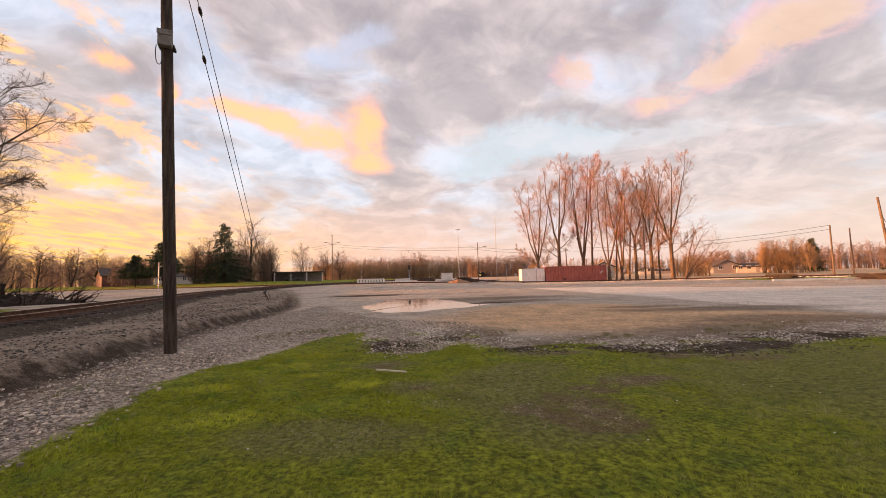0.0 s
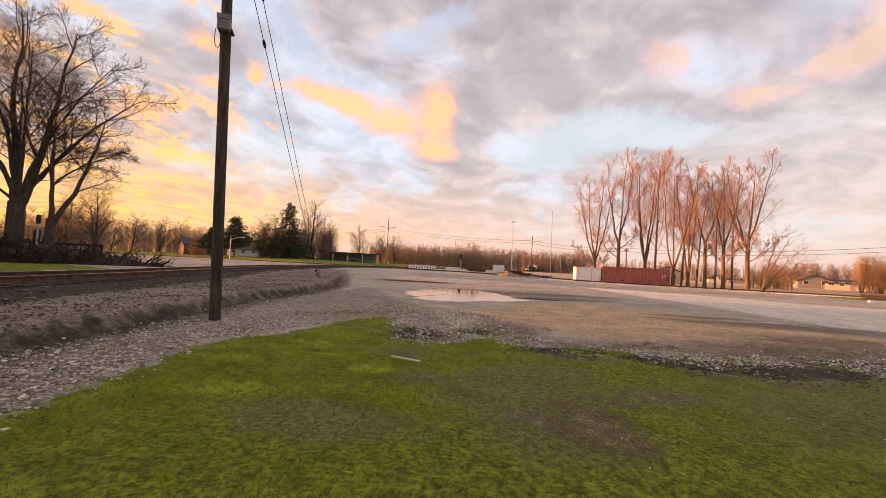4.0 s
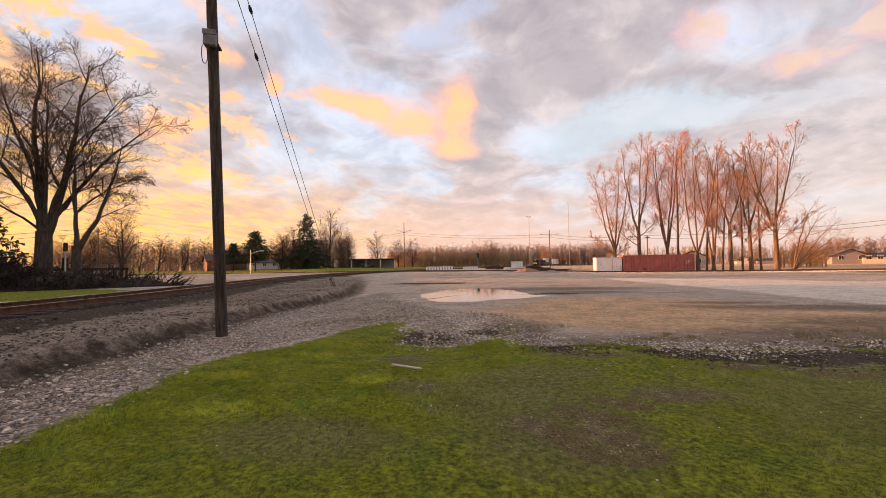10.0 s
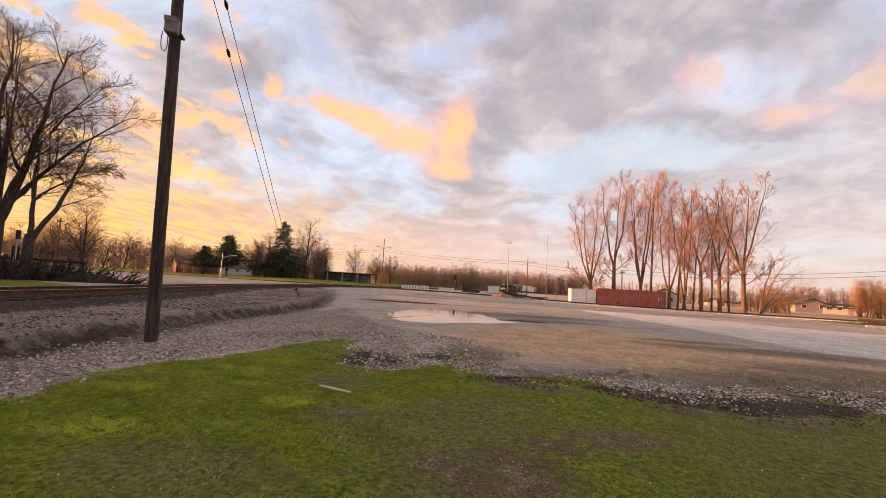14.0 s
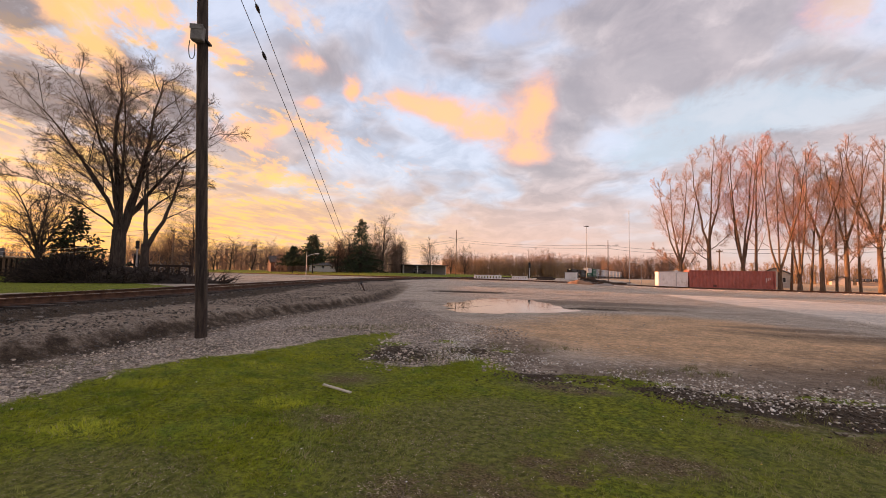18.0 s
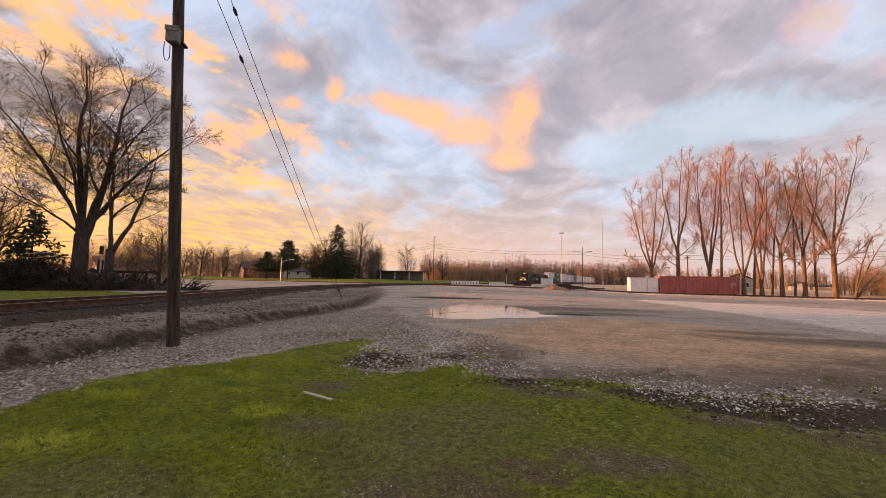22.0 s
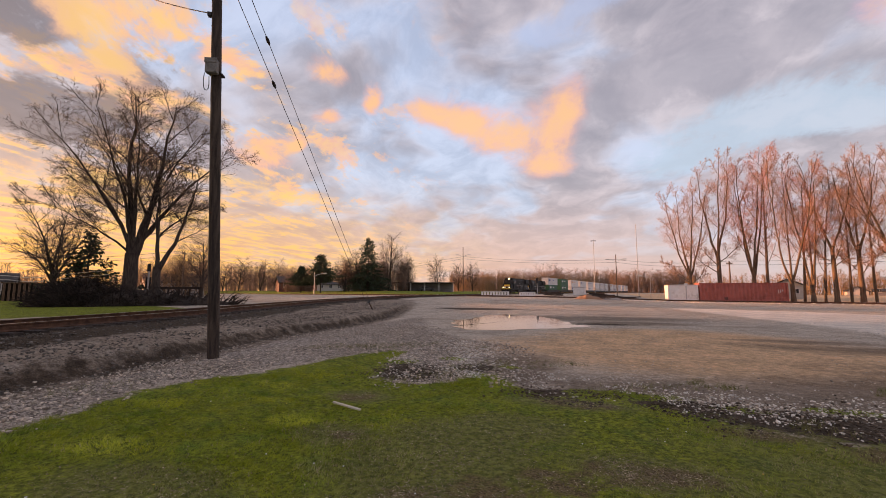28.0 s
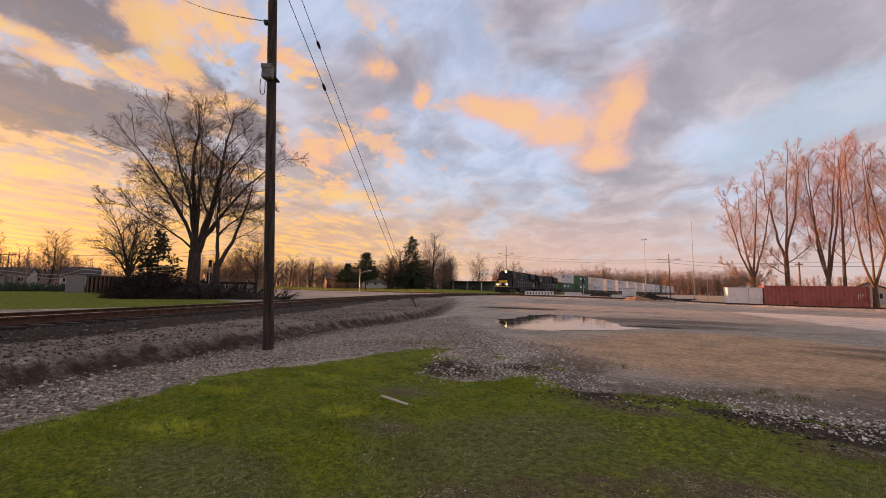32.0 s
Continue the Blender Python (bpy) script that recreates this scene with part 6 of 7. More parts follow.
def heap(name, label, category, az, r, rx, ry, tall, mat, seed, sticks=0, stick_mat="brush", b=None):
    p = compass(az, r) if b is None else compass(az, r, 0, *b)
    rng = np.random.default_rng(seed)
    n, m = 36, 10
    v, f = [], []
    for i in range(m + 1):
        for k in range(n):
            u, a = 1 - i / m, 2 * math.pi * k / n
            x, y = rx * u * math.cos(a), ry * u * math.sin(a)
            lump = noise.noise((x * 0.7 + seed, y * 0.7, 1.0)) * 0.5 + noise.noise((x * 2.2, y * 2.2 + seed, 4.0)) * 0.25
            v.append((x * (1 + 0.12 * lump), y * (1 + 0.12 * lump), -0.15 + (tall + 0.15) * (1 - u * u) * (1 + 0.7 * lump)))
    for i in range(m):
        for k in range(n):
            a_, b_ = i * n + k, i * n + (k + 1) % n
            f.append((a_, b_, b_ + n, a_ + n))
    t = thing(name, label, category, pose(p.x, p.y, h(p.x, p.y), 0, 0, -az if b is None else 0))
    piece("mound", mesh_of("mound", v, f, [M[mat]], False), t)
    if sticks:
        st = Sticks()
        for i in range(sticks):
            u, a = math.sqrt(rng.uniform(0, 1)), rng.uniform(0, 6.28)
            q = np.array((rx * u * math.cos(a), ry * u * math.sin(a), tall * (1 - u * u) * rng.uniform(0.3, 1.0)))
            d = np.array((math.cos(a) * 0.8, math.sin(a) * 0.8, 0.35)) + rng.normal(0, 0.55, 3)
            ln = rng.uniform(0.35, 1.5)
            e = q + d / np.linalg.norm(d) * ln
            st.tube([q, (q + e) / 2 + rng.normal(0, 0.12, 3), e], [rng.uniform(0.015, 0.05), 0.02, 0.006], 4)
        tagged(piece("brushwood", st.mesh("brushwood", M[stick_mat]), t, "tangle of cut branches and roots"), kind="stuff")
    return t


heap("brush_pile", "dark pile of uprooted stumps and cut branches", "brush pile", -61.8, 36, 2.4, 1.8, 1.7, "soil", 91, 1900)
heap("soil_heap", "low dark heap of earth and roots", "earth heap", -57.0, 35, 4.4, 2.0, 0.95, "soil", 92, 800)
heap("soil_heap", "low dark heap of broken earth", "earth heap", -52.0, 34, 3.6, 1.3, 0.55, "soil", 93, 260)
heap("dirt_heap", "small orange heap of dirt and gravel", "dirt heap", -0.3, 62, 2.1, 1.1, 0.62, "orange_soil", 94)
heap("dirt_heap", "low grey heap of gravel and dirt", "dirt heap", 2.6, 62.5, 2.2, 1.0, 0.26, "grey_soil", 95)


def tie_stack(label, az, r, n, seed, b=None, tilt=8):
    p = compass(az, r) if b is None else compass(az, r, 0, *b)
    rng = np.random.default_rng(seed)
    t = thing("tie_stack", label, "timber stack", pose(p.x, p.y, h(p.x, p.y), 0, 0, -az))
    for i in range(n):
        z = 0.12 + 0.2 * (i // 4)
        part("timber", box(-1.3, 1.3, -0.11, 0.11, -0.09, 0.09, 0.01), M["tie"], t, "", pose(rng.normal(0, 0.5), (i % 4) * 0.28 - 0.4, z, 0, rng.normal(0, 2), rng.normal(0, tilt)))


tie_stack("dark stack of old railway ties", -4.6, 76, 10, 1)
tie_stack("dark stack of old railway ties", 0.9, 78, 14, 2)
tie_stack("dark stack of old railway ties", 2.2, 80, 10, 3)
tie_stack("dark stack of old railway ties", 4.4, 84, 8, 4)
tie_stack("dark stack of old railway ties", 39.5, 72, 12, 5, (-1.6, -2.8))
tie_stack("dark stack of old railway ties", 46.6, 62, 10, 6, (-1.6, -2.8))


def yard_edge():
    """A pale concrete kerb, and a concrete block with old ties on it, at the edge of the drive."""
    a, b = Vector((34.5, 42.5)), Vector((44.0, 41.0))
    mid, L = (a + b) / 2, (b - a).length
    t = thing("kerb", "long pale concrete kerb beside the drive", "kerb", pose(mid.x, mid.y, h(mid.x, mid.y), 0, 0, math.degrees(math.atan2(b.y - a.y, b.x - a.x))))
    for i in range(4):
        part("block", box(-L / 2 + L * i / 4 + 0.02, -L / 2 + L * (i + 1) / 4 - 0.02, -0.2, 0.2, -0.1, 0.22, 0.03), M["white_paint"], t)
    t = thing("concrete_block", "weathered pale concrete block on the grass", "concrete block", pose(26.6, 20.9, h(26.6, 20.9), 0, 0, -35))
    part("body", box(-1.1, 1.3, -0.5, 0.5, -0.1, 0.62, 0.04), M["house_white"], t)
    t = thing("timber_pile", "dark old timbers laid on a concrete block", "timber stack", pose(26.6, 20.9, h(26.6, 20.9) + 0.72, 0, 0, -35))
    rng = np.random.default_rng(55)
    for i in range(4):
        part("timber", box(-1.6, 1.9, -0.11, 0.11, -0.1, 0.1, 0.012), M["tie"], t, "", pose(rng.normal(0, 0.1), i * 0.26 - 0.4, 0, 0, rng.normal(0, 1.0), rng.normal(0, 3)))
    t = thing("guy_wire", "sunlit stay beside the leaning pole", "guy wire", group="pole stays")
    wire("wire", [P8 + T8 * 0.8, P8 + Vector((4.5, 2.0, 0.1))], 0.02, M["steel_wire"], t)


yard_edge()


def house(label, p, yaw, w, d, tall, roof_h, wall="house_white", roof_mat="roof", gable_front=False, windows=3):
    t = thing("house", label, "house", pose(p.x, p.y, p.z, 0, 0, yaw), "far houses")
    part("wall", box(-w / 2, w / 2, -d / 2, d / 2, -0.4, tall, 0.02), M[wall], t)
    e = 0.35
    if gable_front:
        out = [(-w / 2 - e, tall - 0.05), (0, tall + roof_h), (w / 2 + e, tall - 0.05), (w / 2 + e, tall + 0.14), (0, tall + roof_h + 0.2), (-w / 2 - e, tall + 0.14)]
        part("gable", prism([(-w / 2, tall), (w / 2, tall), (0, tall + roof_h)], -d / 2, d / 2), M[wall], t)
        part("roof", prism(out, -d / 2 - e, d / 2 + e), M[roof_mat], t)
    else:
        out = [(-d / 2 - e, tall - 0.05), (0, tall + roof_h), (d / 2 + e, tall - 0.05), (d / 2 + e, tall + 0.14), (0, tall + roof_h + 0.2), (-d / 2 - e, tall + 0.14)]
        m = pose(0, 0, 0, 0, 0, 90)
        part("gable", prism([(-d / 2, tall), (d / 2, tall), (0, tall + roof_h)], -w / 2, w / 2), M[wall], t, "", m)
        part("roof", prism(out, -w / 2 - e, w / 2 + e), M[roof_mat], t, "", m)
    for i in range(windows):
        x = -w / 2 + w * (i + 0.5) / windows
        if i == windows // 2 and windows > 2:
            part("door", box(x - 0.45, x + 0.45, -d / 2 - 0.05, -d / 2, 0.0, 2.05, 0.01), M["house_grey"], t)
            continue
        win = part("window", box(x - 0.55, x + 0.55, -d / 2 - 0.04, -d / 2, 1.0, 2.1, 0.01), M["white_paint"], t)
        for k in (-0.25, 0.25):
            part("pane", box(x + k - 0.21, x + k + 0.21, -d / 2 - 0.055, -d / 2 - 0.042, 1.08, 2.02), M["window_dark"], win)
    return t


def put_house(label, az, r, turn, *dims, b=None, **kw):
    p = compass(az, r) if b is None else compass(az, r, 0, *b)
    p.z = h(p.x, p.y)
    return house(label, p, -az + turn, *dims, **kw)


R0 = (-1.6, -2.8)
put_house("small white house with a gable behind the container", 20.5, 112, 0, 4.8, 6, 2.7, 1.2, gable_front=True, windows=2)
put_house("low white house among the cottonwoods", 25.6, 190, 8, 5, 6, 1.2, 1.5, gable_front=True, windows=2)
put_house("low grey house past the thicket", 34.2, 150, 20, 7.5, 6, 1.9, 1.7, wall="house_grey", gable_front=True, windows=2, b=R0)
put_house("long low white building past the thicket", 36.8, 150, 10, 8, 5, 1.6, 0.9, windows=4, b=R0)
put_house("long low grey building past the branch line", 29.0, 185, 5, 12, 6, 1.2, 0.7, wall="house_grey", windows=6, b=R0)
put_house("brown roofed shed at the yard's edge", 53.0, 110, 10, 7, 6, 1.5, 1.3, wall="house_grey", windows=2, b=R0)
put_house("white house behind the great maple", -54.0, 92, 10, 9, 7, 2.2, 1.6, windows=3)
put_house("white house past the playing field", -68.2, 120, -6, 6, 5, 2.6, 1.6, windows=3)
put_house("pale house past the playing field", -70.5, 165, 14, 10, 7, 2.4, 1.9, wall="house_grey", windows=3)
put_house("white house past the playing field", -73.0, 160, -20, 8, 7, 2.6, 2.0, windows=3)
put_house("dark brick house past the playing field", -77.5, 145, 10, 12, 8, 2.8, 2.2, wall="house_red", windows=4)
put_house("low red house behind the pines", -40.3, 132, 10, 10, 7, 2.4, 1.8, wall="house_red", windows=3)
put_house("long white building behind the spruce", -34.0, 150, 4, 18, 7, 2.2, 1.0, windows=6)


def hedge():
    """The low dark bank of shrubs along the far side of the field."""
    rng = random.Random(66)
    st = Sticks()
    for i in range(1500):
        p = compass(rng.uniform(-80, -66.8), rng.uniform(64, 67))
        q = (p.x, p.y, h(p.x, p.y) - 0.05)
        st.tube([q, (q[0] + rng.gauss(0, 0.25), q[1] + rng.gauss(0, 0.25), q[2] + rng.uniform(0.5, 1.25))], [0.07, 0.03], 3)
    tagged(new("hedge", st.mesh("hedge", M["needles"])), "low dark green shrub bank along the field", "hedge", kind="stuff")


hedge()


def pavilion():
    p = compass(-22.6, 122)
    p.z = h(p.x, p.y)
    t = thing("carport", "open shelter with a wide flat dark roof", "shelter", pose(p.x, p.y, p.z, 0, 0, 20))
    part("roof", box(-9, 9, -3, 3, 2.35, 2.6, 0.04), M["roof"], t)
    part("back_wall", box(-8.5, 8.5, 2.4, 2.6, -0.2, 2.35), M["house_grey"], t)
    for x in (-8.4, -4.2, 0, 4.2, 8.4):
        part("post", box(x - 0.1, x + 0.1, -2.7, -2.5, -0.2, 2.35), M["white_paint"], t)
    c = thing("car", "dark parked car under the flat shelter", "car", Matrix.Translation(p) @ pose(0.5, -0.2, 0, 0, 0, 22))
    part("body", prism([(-2.2, 0.3), (2.2, 0.3), (2.25, 0.75), (1.3, 0.92), (0.6, 1.42), (-1.1, 1.45), (-1.9, 0.95), (-2.25, 0.85)], -0.85, 0.85, 0.05), M["car_paint"], c)
    part("side_glass", prism([(-1.55, 0.98), (1.05, 0.95), (0.5, 1.36), (-1.0, 1.38)], -0.86, 0.86), M["window_dark"], c, "dark side windows")
    for x in (-1.4, 1.4):
        for y in (-0.8, 0.8):
            part("wheel", tube((x, y - 0.1, 0.32), (x, y + 0.1, 0.32), 0.32, 0.32, 14), M["tyre"], c)


pavilion()


def timber_wall():
    """The retaining wall of upright timbers past the field, with its pale end piers."""
    p = compass(-66.0, 58)
    z = h(p.x, p.y)
    t = thing("retaining_wall", "brown timber retaining wall between pale piers", "retaining wall", pose(p.x, p.y, z, 0, 0, 64))
    part("back", box(-1.7, 1.7, 0.12, 0.3, -0.2, 1.7), M["soil"], t)
    bm = box(-0.09, 0.09, -0.1, 0.1, -0.2, 1.7, 0.015)
    me = bpy.data.meshes.new("timber")
    bm.to_mesh(me)
    bm.free()
    me.materials.append(M["fence_wood"])
    for i in range(10):
        piece("timber", me, t, "", pose(-1.55 + i * 0.345, 0, 0))
    part("cap", box(-1.8, 1.8, -0.15, 0.3, 1.7, 1.82, 0.02), M["fence_wood"], t)
    for x0, x1 in ((-3.3, -1.8), (1.8, 3.4)):
        part("pier", box(x0, x1, -0.2, 0.5, -0.2, 1.72, 0.03), M["house_grey"], t, "pale concrete pier")
    p = compass(-54.3, 52)
    t = thing("railing", "dark low railing of heavy posts", "railing", pose(p.x, p.y, h(p.x, p.y), 0, 0, 52))
    part("top_rail", box(-3, 3, -0.1, 0.1, 1.15, 1.4, 0.02), M["brush"], t)
    for i in range(7):
        part("post", box(-2.9 + i * 0.96 - 0.1, -2.9 + i * 0.96 + 0.1, -0.1, 0.1, -0.2, 1.15, 0.015), M["brush"], t)
    for dz in (0.0, 0.35):
        pts = glide([tuple(compass(-74, 62, 2.35 + dz)), tuple(compass(-70, 56, 1.95 + dz)), tuple(compass(-68, 53, 2.5 + dz)), tuple(compass(-65.5, 50, 2.3 + dz)), tuple(compass(-62.5, 47, 2.7 + dz)), tuple(compass(-59.5, 46, 3.0 + dz))], 0.5)
        t = thing("low_cable", "sagging bright cable catching the sunset", "cable", group="low cables")
        wire("cable", pts, 0.03, M["rail_head"], t)


timber_wall()


# ------------------------------------------------------------------ loose stones and grass, last
def scatter_stones(name, label, count, mat, pick, size, seed):
    rng = np.random.default_rng(seed)
    cube = np.array([(-1, -1, -1), (1, -1, -1), (1, 1, -1), (-1, 1, -1), (-1, -1, 1), (1, -1, 1), (1, 1, 1), (-1, 1, 1)], float) * 0.62
    quad = np.array([(4, 5, 6, 7), (0, 1, 5, 4), (1, 2, 6, 5), (2, 3, 7, 6), (3, 0, 4, 7)])
    x, y = pick(rng, count)
    n = len(x)
    z = height(x, y)
    s = np.minimum(size * rng.lognormal(0, 0.55, n), size * 2.2)
    v = cube[None] * (1 + rng.normal(0, 0.28, (n, 8, 3)))
    v[:, :4] *= rng.uniform(0.6, 1.0, (n, 1, 1))
    v *= (s[:, None] * rng.uniform(0.6, 1.2, (n, 3)) * np.array((1, 1, 0.65)))[:, None, :]
    a = rng.uniform(0, 6.28, n)
    c, sn = np.cos(a)[:, None], np.sin(a)[:, None]
    vx, vy = v[:, :, 0] * c - v[:, :, 1] * sn, v[:, :, 0] * sn + v[:, :, 1] * c
    out = np.stack([vx + x[:, None], vy + y[:, None], v[:, :, 2] + (z + s * 0.18)[:, None]], 2).reshape(-1, 3)
    faces = (quad[None] + (np.arange(n) * 8)[:, None, None]).reshape(-1, 4)
    tagged(new(name, quick_mesh(name, out, faces, [mat])), label, "gravel", kind="stuff")


def in_stony(rng, n):
    x, y = rng.uniform(-9.5, 11, n * 6), rng.uniform(-5, 21, n * 6)
    d = inside(x, y, STONY)
    near = np.hypot(x, y)
    keep = (d > rng.normal(0.0, 0.22, len(x))) & (x > scarp_x(y) + rng.uniform(0.1, 0.6, len(x))) & (rng.uniform(0, 1, len(x)) < np.where(x > -0.8, 0.0, 1.15 - near / 24))
    return x[keep][:n], y[keep][:n]


def on_bench(rng, n):
    y = rng.uniform(-6, 34, n * 3)
    x = scarp_x(y) + rng.uniform(-5, 0.7, n * 3)
    s, _ = beside(MAIN, x, y)
    keep = (np.abs(s) > 0.0) & (rng.uniform(0, 1, len(x)) < 1.1 - y / 40)
    return x[keep][:n], y[keep][:n]


def on_bed(rng, n):
    k = rng.uniform(20, 75, n)
    s = np.arange(len(MAIN)) * 1.0
    off = rng.uniform(-2.2, 2.2, n)
    T = np.gradient(MAIN[:, :2], axis=0)
    return np.interp(k, s, MAIN[:, 0]) + off * np.interp(k, s, T[:, 1]), np.interp(k, s, MAIN[:, 1]) - off * np.interp(k, s, T[:, 0])


def in_yard(rng, n):
    x, y = rng.uniform(-8, 12, n), rng.uniform(6, 24, n)
    keep = (inside(x, y, LAWN) < 0) & (np.hypot((x + 3.2) / 3.6, (y - 19.5) / 6.6) > 1.0)
    return x[keep], y[keep]


def washed(rng, n):
    """Along the turf's edge, in drifts."""
    x, y = rng.uniform(-4.2, 10, n * 14), rng.uniform(4.0, 9.5, n * 14)
    mid = np.interp(x, [-4.2, -2.6, -1.6, -0.2, 1.0, 2.6, 4.0, 10], [7.0, 6.3, 7.0, 5.9, 5.6, 5.2, 5.5, 7.2])
    wide = np.interp(x, [-4.2, -2.0, 0, 3, 10], [0.7, 0.9, 0.6, 0.75, 1.1])
    drift = waves(x, y, 2.6, 31) + 0.6 * waves(x, y, 7.0, 32)
    keep = (rng.uniform(0, 1, len(x)) < 0.75 * np.exp(-((y - mid) / wide) ** 2) * smooth(-0.9, 0.8, drift)) & (inside(x, y, LAWN) < 0.12)
    return x[keep][:n], y[keep][:n]


def in_tongue(rng, n):
    """A pale spill of stones from the puddle down to the turf's tip."""
    y = rng.uniform(5.9, 11.0, n)
    return np.interp(y, [5.9, 7.2, 11], [-1.55, -1.95, -3.2]) + rng.normal(0, 1, n) * np.interp(y, [5.9, 8, 11], [0.12, 0.30, 0.7]), y


def in_mud(rng, n):
    c = np.array(WET[:7])[rng.integers(0, 7, n)]
    x, y = c[:, 0] + rng.normal(0, 0.6, n) * c[:, 2], c[:, 1] + rng.normal(0, 0.6, n) * c[:, 3]
    keep = waves(x, y, 5.0, 51) > rng.uniform(-1, 0.6, n)
    return x[keep], y[keep]


def along_branch(rng, n):
    k, s = rng.uniform(190, 262, n), np.arange(len(BRANCH)) * 1.0
    T = np.gradient(BRANCH[:, :2], axis=0)
    off = rng.normal(2.6, 0.7, n)
    return np.interp(k, s, BRANCH[:, 0]) + off * np.interp(k, s, T[:, 1]), np.interp(k, s, BRANCH[:, 1]) - off * np.interp(k, s, T[:, 0])


scatter_stones("gravel", "pale coarse ballast spilled along the branch line", 5000, M["stone_pale"], along_branch, 0.055, 109)
scatter_stones("mud_clods", "dark brown clods of churned mud", 9000, M["clod"], in_mud, 0.013, 108)
scatter_stones("gravel", "loose pale limestone gravel beside the pole", 24000, M["stone"], in_stony, 0.0175, 101)
scatter_stones("gravel", "dark grey ballast stones along the track", 12500, M["stone_dark"], on_bench, 0.019, 102)
scatter_stones("gravel", "dark grey ballast between the ties", 5000, M["stone_dark"], on_bed, 0.035, 103)
scatter_stones("gravel", "scattered grey stones on the dirt yard", 9000, M["stone"], in_yard, 0.009, 104)
scatter_stones("gravel", "white stones washed out along the turf's edge", 4200, M["stone_pale"], washed, 0.0112, 105)
scatter_stones("gravel", "white stones spilling from the puddle to the turf", 2400, M["stone_pale"], in_tongue, 0.010, 106)
scatter_stones("gravel", "brown broken stones in the mud", 5000, M["stone"], washed, 0.010, 107)


def build_grass():
    rng = np.random.default_rng(7)
    n = 1050000
    x, y = rng.uniform(-7.4, 9.0, n), rng.uniform(-2.2, 8.8, n)
    ragged = 0.16 * waves(x, y, 3.1, 8) + 0.10 * waves(x, y, 9.0, 18)
    d = np.maximum(inside(x, y, LAWN), spots(x, y, ISLES) * 0.35) + ragged
    clump = waves(x, y, 11.0, 14)
    tuft = waves(x, y, 27.0, 21) + 0.6 * waves(x, y, 60.0, 22)
    bare = spots(x, y, BARE) + 0.35 * clump + 0.15 * tuft
    rough = np.clip(0.5 + spots(x, y, SCRUFF_VIGNETTE) + 0.25 * clump + 0.2 * waves(x, y, 4.0, 15), 0, 1)
    keep = (d > rng.uniform(0, 0.30, n)) & (rng.uniform(0, 1, n) > np.clip(0.15 + bare * 1.4, 0.0, 0.86))
    keep &= rng.uniform(0, 1, n) < np.clip(1.30 - np.hypot(x, y + 1) / 13, 0.3, 1) * (1 - 0.35 * rough) * np.clip(0.75 + 0.25 * clump + 0.45 * tuft, 0.12, 1)
    x, y, clump, rough, tuft = x[keep], y[keep], clump[keep], rough[keep], tuft[keep]
    m = len(x)
    z = height(x, y)
    light = np.clip(spots(x, y, BRIGHT) * 2.0 + 0.12 * waves(x, y, 2.0, 19) * (rough < 0.4), 0, 1)
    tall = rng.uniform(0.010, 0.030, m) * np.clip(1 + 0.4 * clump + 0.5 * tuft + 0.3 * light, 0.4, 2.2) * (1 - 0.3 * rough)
    a = rng.uniform(0, 6.28, m)
    la = 2.2 * waves(x, y, 5.0, 20) + rng.uniform(-1.6, 1.6, m)       # tufts lie over together
    lean = rng.uniform(0.4, 1.7, m) * tall
    w = rng.uniform(0.0018, 0.0042, m)
    p0 = np.stack([x - w * np.cos(a), y - w * np.sin(a), z - 0.012], 1)
    p1 = np.stack([x + w * np.cos(a), y + w * np.sin(a), z - 0.012], 1)
    p2 = np.stack([x + lean * np.cos(la), y + lean * np.sin(la), z + tall], 1)
    v = np.stack([p0, p1, p2], 1).reshape(-1, 3)
    f = np.arange(m * 3).reshape(-1, 3)
    me = quick_mesh("grass", v, f, [M["grass_blade"]])
    me.attributes.new("bright", "FLOAT", "POINT").data.foreach_set("value", np.repeat(light, 3).astype(np.float32))
    me.attributes.new("scruff_vignette", "FLOAT", "POINT").data.foreach_set("value", np.repeat(rough, 3).astype(np.float32))
    tagged(new("grass", me), "short damp spring grass with worn patches", "grass", kind="stuff")
    # coarse tufts along the gravel's edge
    k = 9000
    x, y = rng.uniform(-8.5, 9, k), rng.uniform(-2, 10, k)
    tuft = waves(x, y, 1.6, 9) * 0.45
    d = inside(x, y, LAWN)
    keep = (tuft > 0.22) & (d < 0.3) & (d > -2.2)
    v = []
    for a_, b_ in zip(x[keep], y[keep]):
        zz = h(a_, b_)
        for i in range(7):
            q, r_ = rng.normal(0, 0.03, 2), rng.normal(0, 0.05, 2)
            hgt = rng.uniform(0.03, 0.10)
            v += [(a_ + q[0] - 0.003, b_ + q[1], zz - 0.01), (a_ + q[0] + 0.003, b_ + q[1], zz - 0.01), (a_ + q[0] + r_[0], b_ + q[1] + r_[1], zz + hgt)]
    tagged(new("weeds", quick_mesh("weeds", v, np.arange(len(v)).reshape(-1, 3), [M["weed"]])), "sparse brown weeds in the gravel", "weeds", kind="stuff")


build_grass()


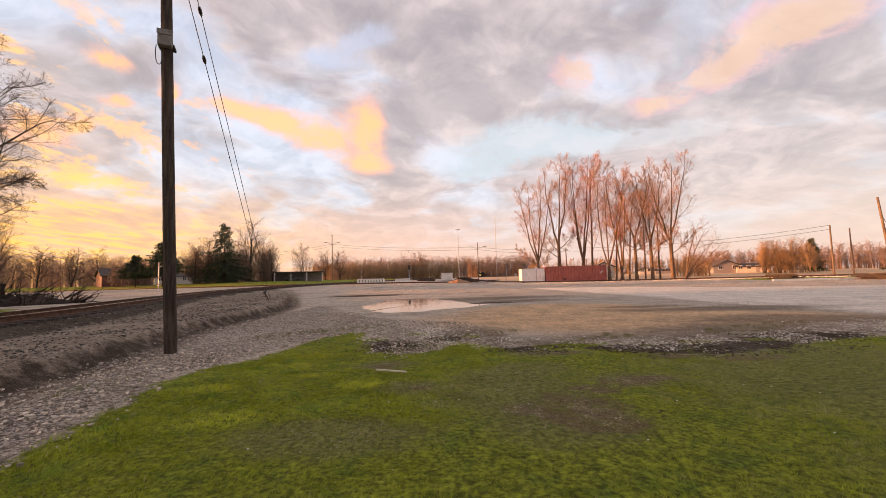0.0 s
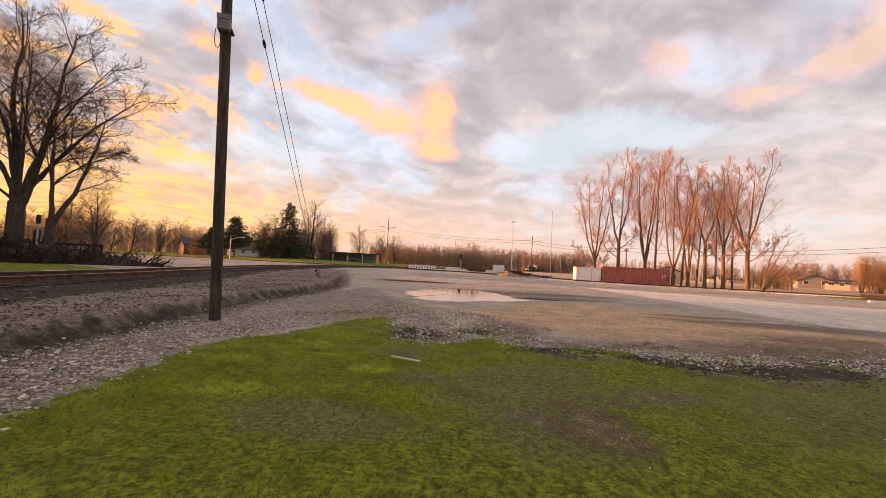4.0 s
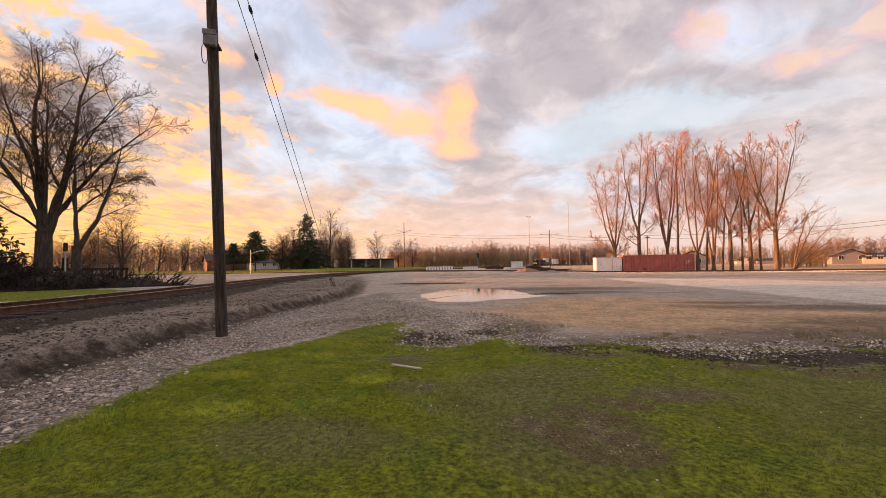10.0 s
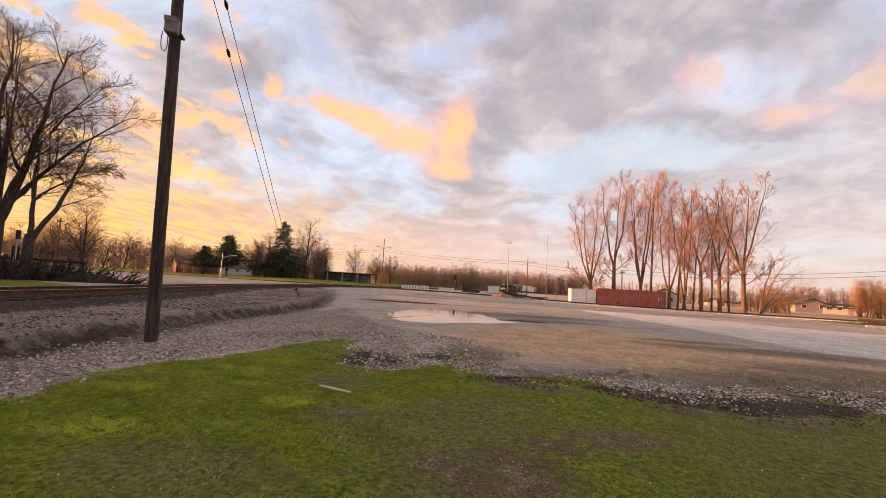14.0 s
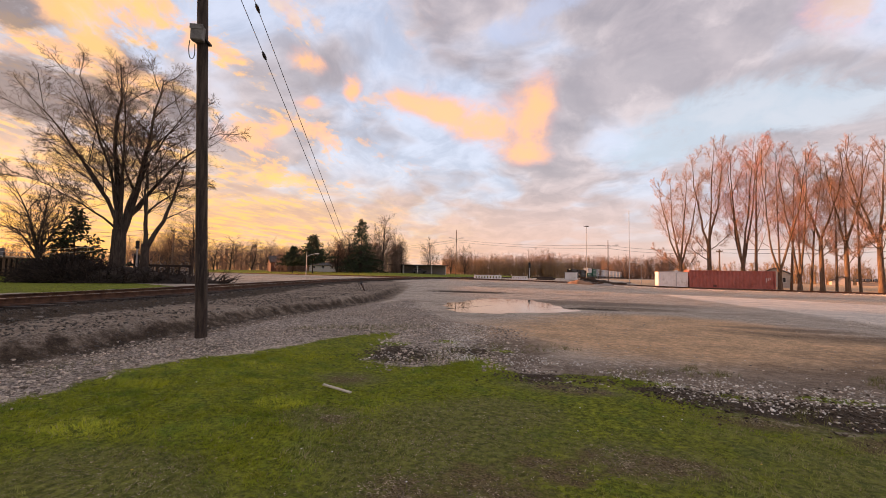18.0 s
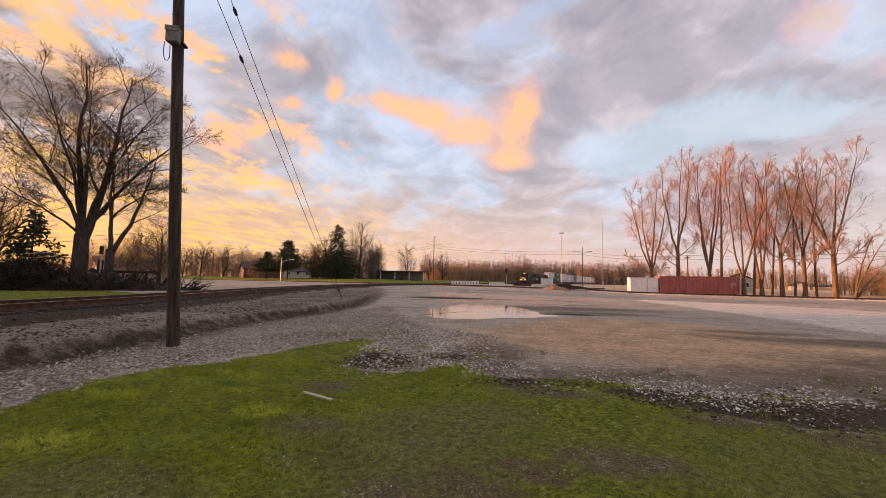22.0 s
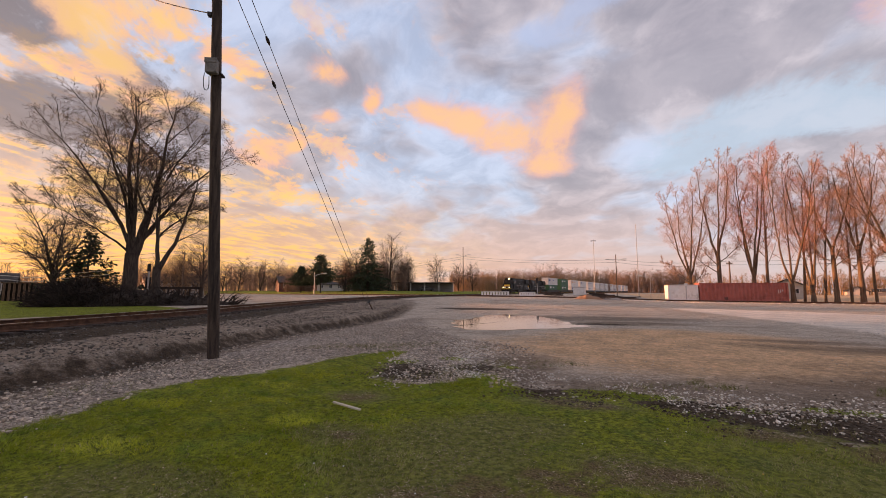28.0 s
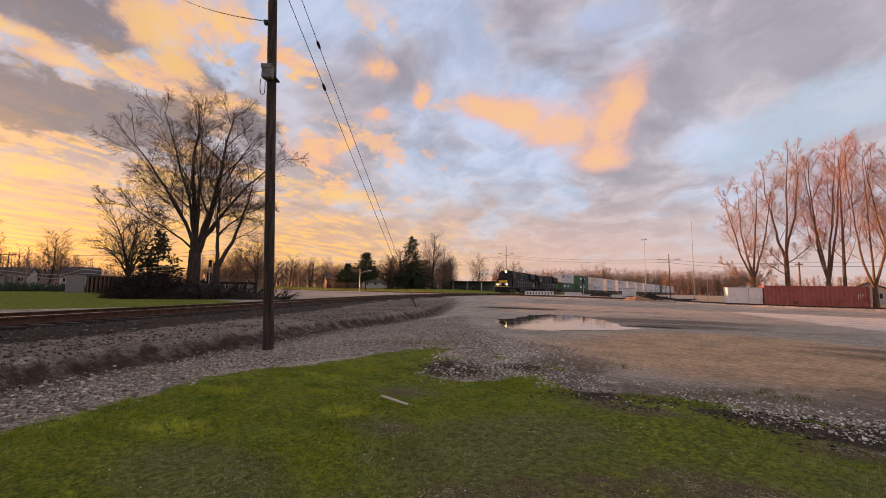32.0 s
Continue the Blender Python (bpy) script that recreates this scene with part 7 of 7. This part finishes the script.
def build_flowers():
    """A few tiny early flowers in the turf."""
    rng = np.random.default_rng(23)
    bm = bmesh.new()
    bmesh.ops.create_icosphere(bm, subdivisions=1, radius=0.009, matrix=Matrix.Diagonal((1, 1, 0.5, 1)))
    me = bpy.data.meshes.new("flower_head")
    bm.to_mesh(me)
    bm.free()
    me.materials.append(M["yellow_paint"])
    pale = me.copy()
    pale.materials.clear()
    pale.materials.append(M["white_paint"])
    for i in range(34):
        x, y = rng.uniform(-4.5, 4.5), rng.uniform(0.2, 4.5)
        t = thing("flower", "tiny low flower in the short grass", "flower", pose(x, y, h(x, y)), "tiny flowers in the lawn")
        piece("flower_head", me if i % 3 == 0 else pale, t, "", pose(0, 0, 0.042))
        part("stem", tube((0, 0, -0.01), (0, 0, 0.04), 0.0015, 0.001, 4), M["grass_blade"], t)


build_flowers()


def build_litter():
    """Dead straw and crumbs of leaf, thick on the worn patches and thin over the scruffy turf."""
    rng = np.random.default_rng(17)
    xs, ys, ss = [], [], []
    for places, dense, small in ((BARE, 5200, 1.0), (SCRUFF_VIGNETTE[4:], 2600, 0.8)):
        for cx, cy, rx, ry in places:
            k = int(dense * rx * ry)
            xs.append(cx + rng.normal(0, rx * 0.52, k))
            ys.append(cy + rng.normal(0, ry * 0.52, k))
            ss.append(np.full(k, small))
    x, y, s_ = np.concatenate(xs), np.concatenate(ys), np.concatenate(ss)
    keep = waves(x, y, 6.0, 41) > rng.uniform(-1.1, 0.5, len(x))
    x, y, s_ = x[keep], y[keep], s_[keep]
    k = len(x)
    z = height(x, y) + rng.uniform(0.002, 0.016, k)
    a, half = rng.uniform(0, 6.28, k), rng.uniform(0.007, 0.024, k) * s_
    wide = np.where(rng.uniform(0, 1, k) < 0.25, rng.uniform(0.003, 0.007, k), rng.uniform(0.0012, 0.0027, k))
    tip, arch = rng.normal(0, 0.25, k) * half, rng.uniform(0.0, 0.3, k) * half
    u = np.stack([np.cos(a), np.sin(a), np.zeros(k)], 1) * half[:, None]
    w = np.stack([-np.sin(a), np.cos(a), np.zeros(k)], 1) * wide[:, None]
    c = np.stack([x, y, z], 1)
    lift = np.stack([np.zeros(k), np.zeros(k), np.abs(tip)], 1)
    mid = np.stack([np.zeros(k), np.zeros(k), arch], 1)
    v = np.stack([c - u, c - w + mid, c + u + lift, c + w + mid], 1).reshape(-1, 3)
    me = quick_mesh("dead_straw", v, np.arange(k * 4).reshape(-1, 4), [M["leaf"]])
    tagged(new("dead_straw", me), "dead straw and leaf crumbs on worn turf", "leaf litter", kind="stuff")


M["leaf"] = worn("leaf", (0.17, 0.120, 0.074), (0.48, 0.385, 0.245), 6, 30, 0.85, bump=0.2, by_island=0.55)
build_litter()


# ------------------------------------------------------------------ what moves
SPEED = 10.4


def main_at(s):
    k = np.arange(len(MAIN)) * 1.0
    return Vector([float(np.interp(s, k, MAIN[:, i])) for i in range(3)])


def motions():
    k = np.arange(len(MAIN))
    nose_end = float(k[np.argmin(np.hypot(MAIN[:, 0] + 23.9, MAIN[:, 1] - 74.5))])
    for ob, behind, half, local in TRAIN:
        rows = []
        for t in range(0, 33, 1):
            s = nose_end + SPEED * (32 - t) + behind
            a, b = main_at(s - half), main_at(s + half)
            mid, d = (a + b) / 2, a - b
            rows.append((t, pose(mid.x, mid.y, mid.z + 0.006, 0, 0, math.degrees(math.atan2(d.y, d.x))) @ local))
        walk(ob, rows)
    drift = Vector((0.0135, -0.0078)) * CLOUD_H
    walk(clouds, [(t, pose(drift.x * (t - 20), drift.y * (t - 20), 0)) for t in (0, 16, 32)])


motions()
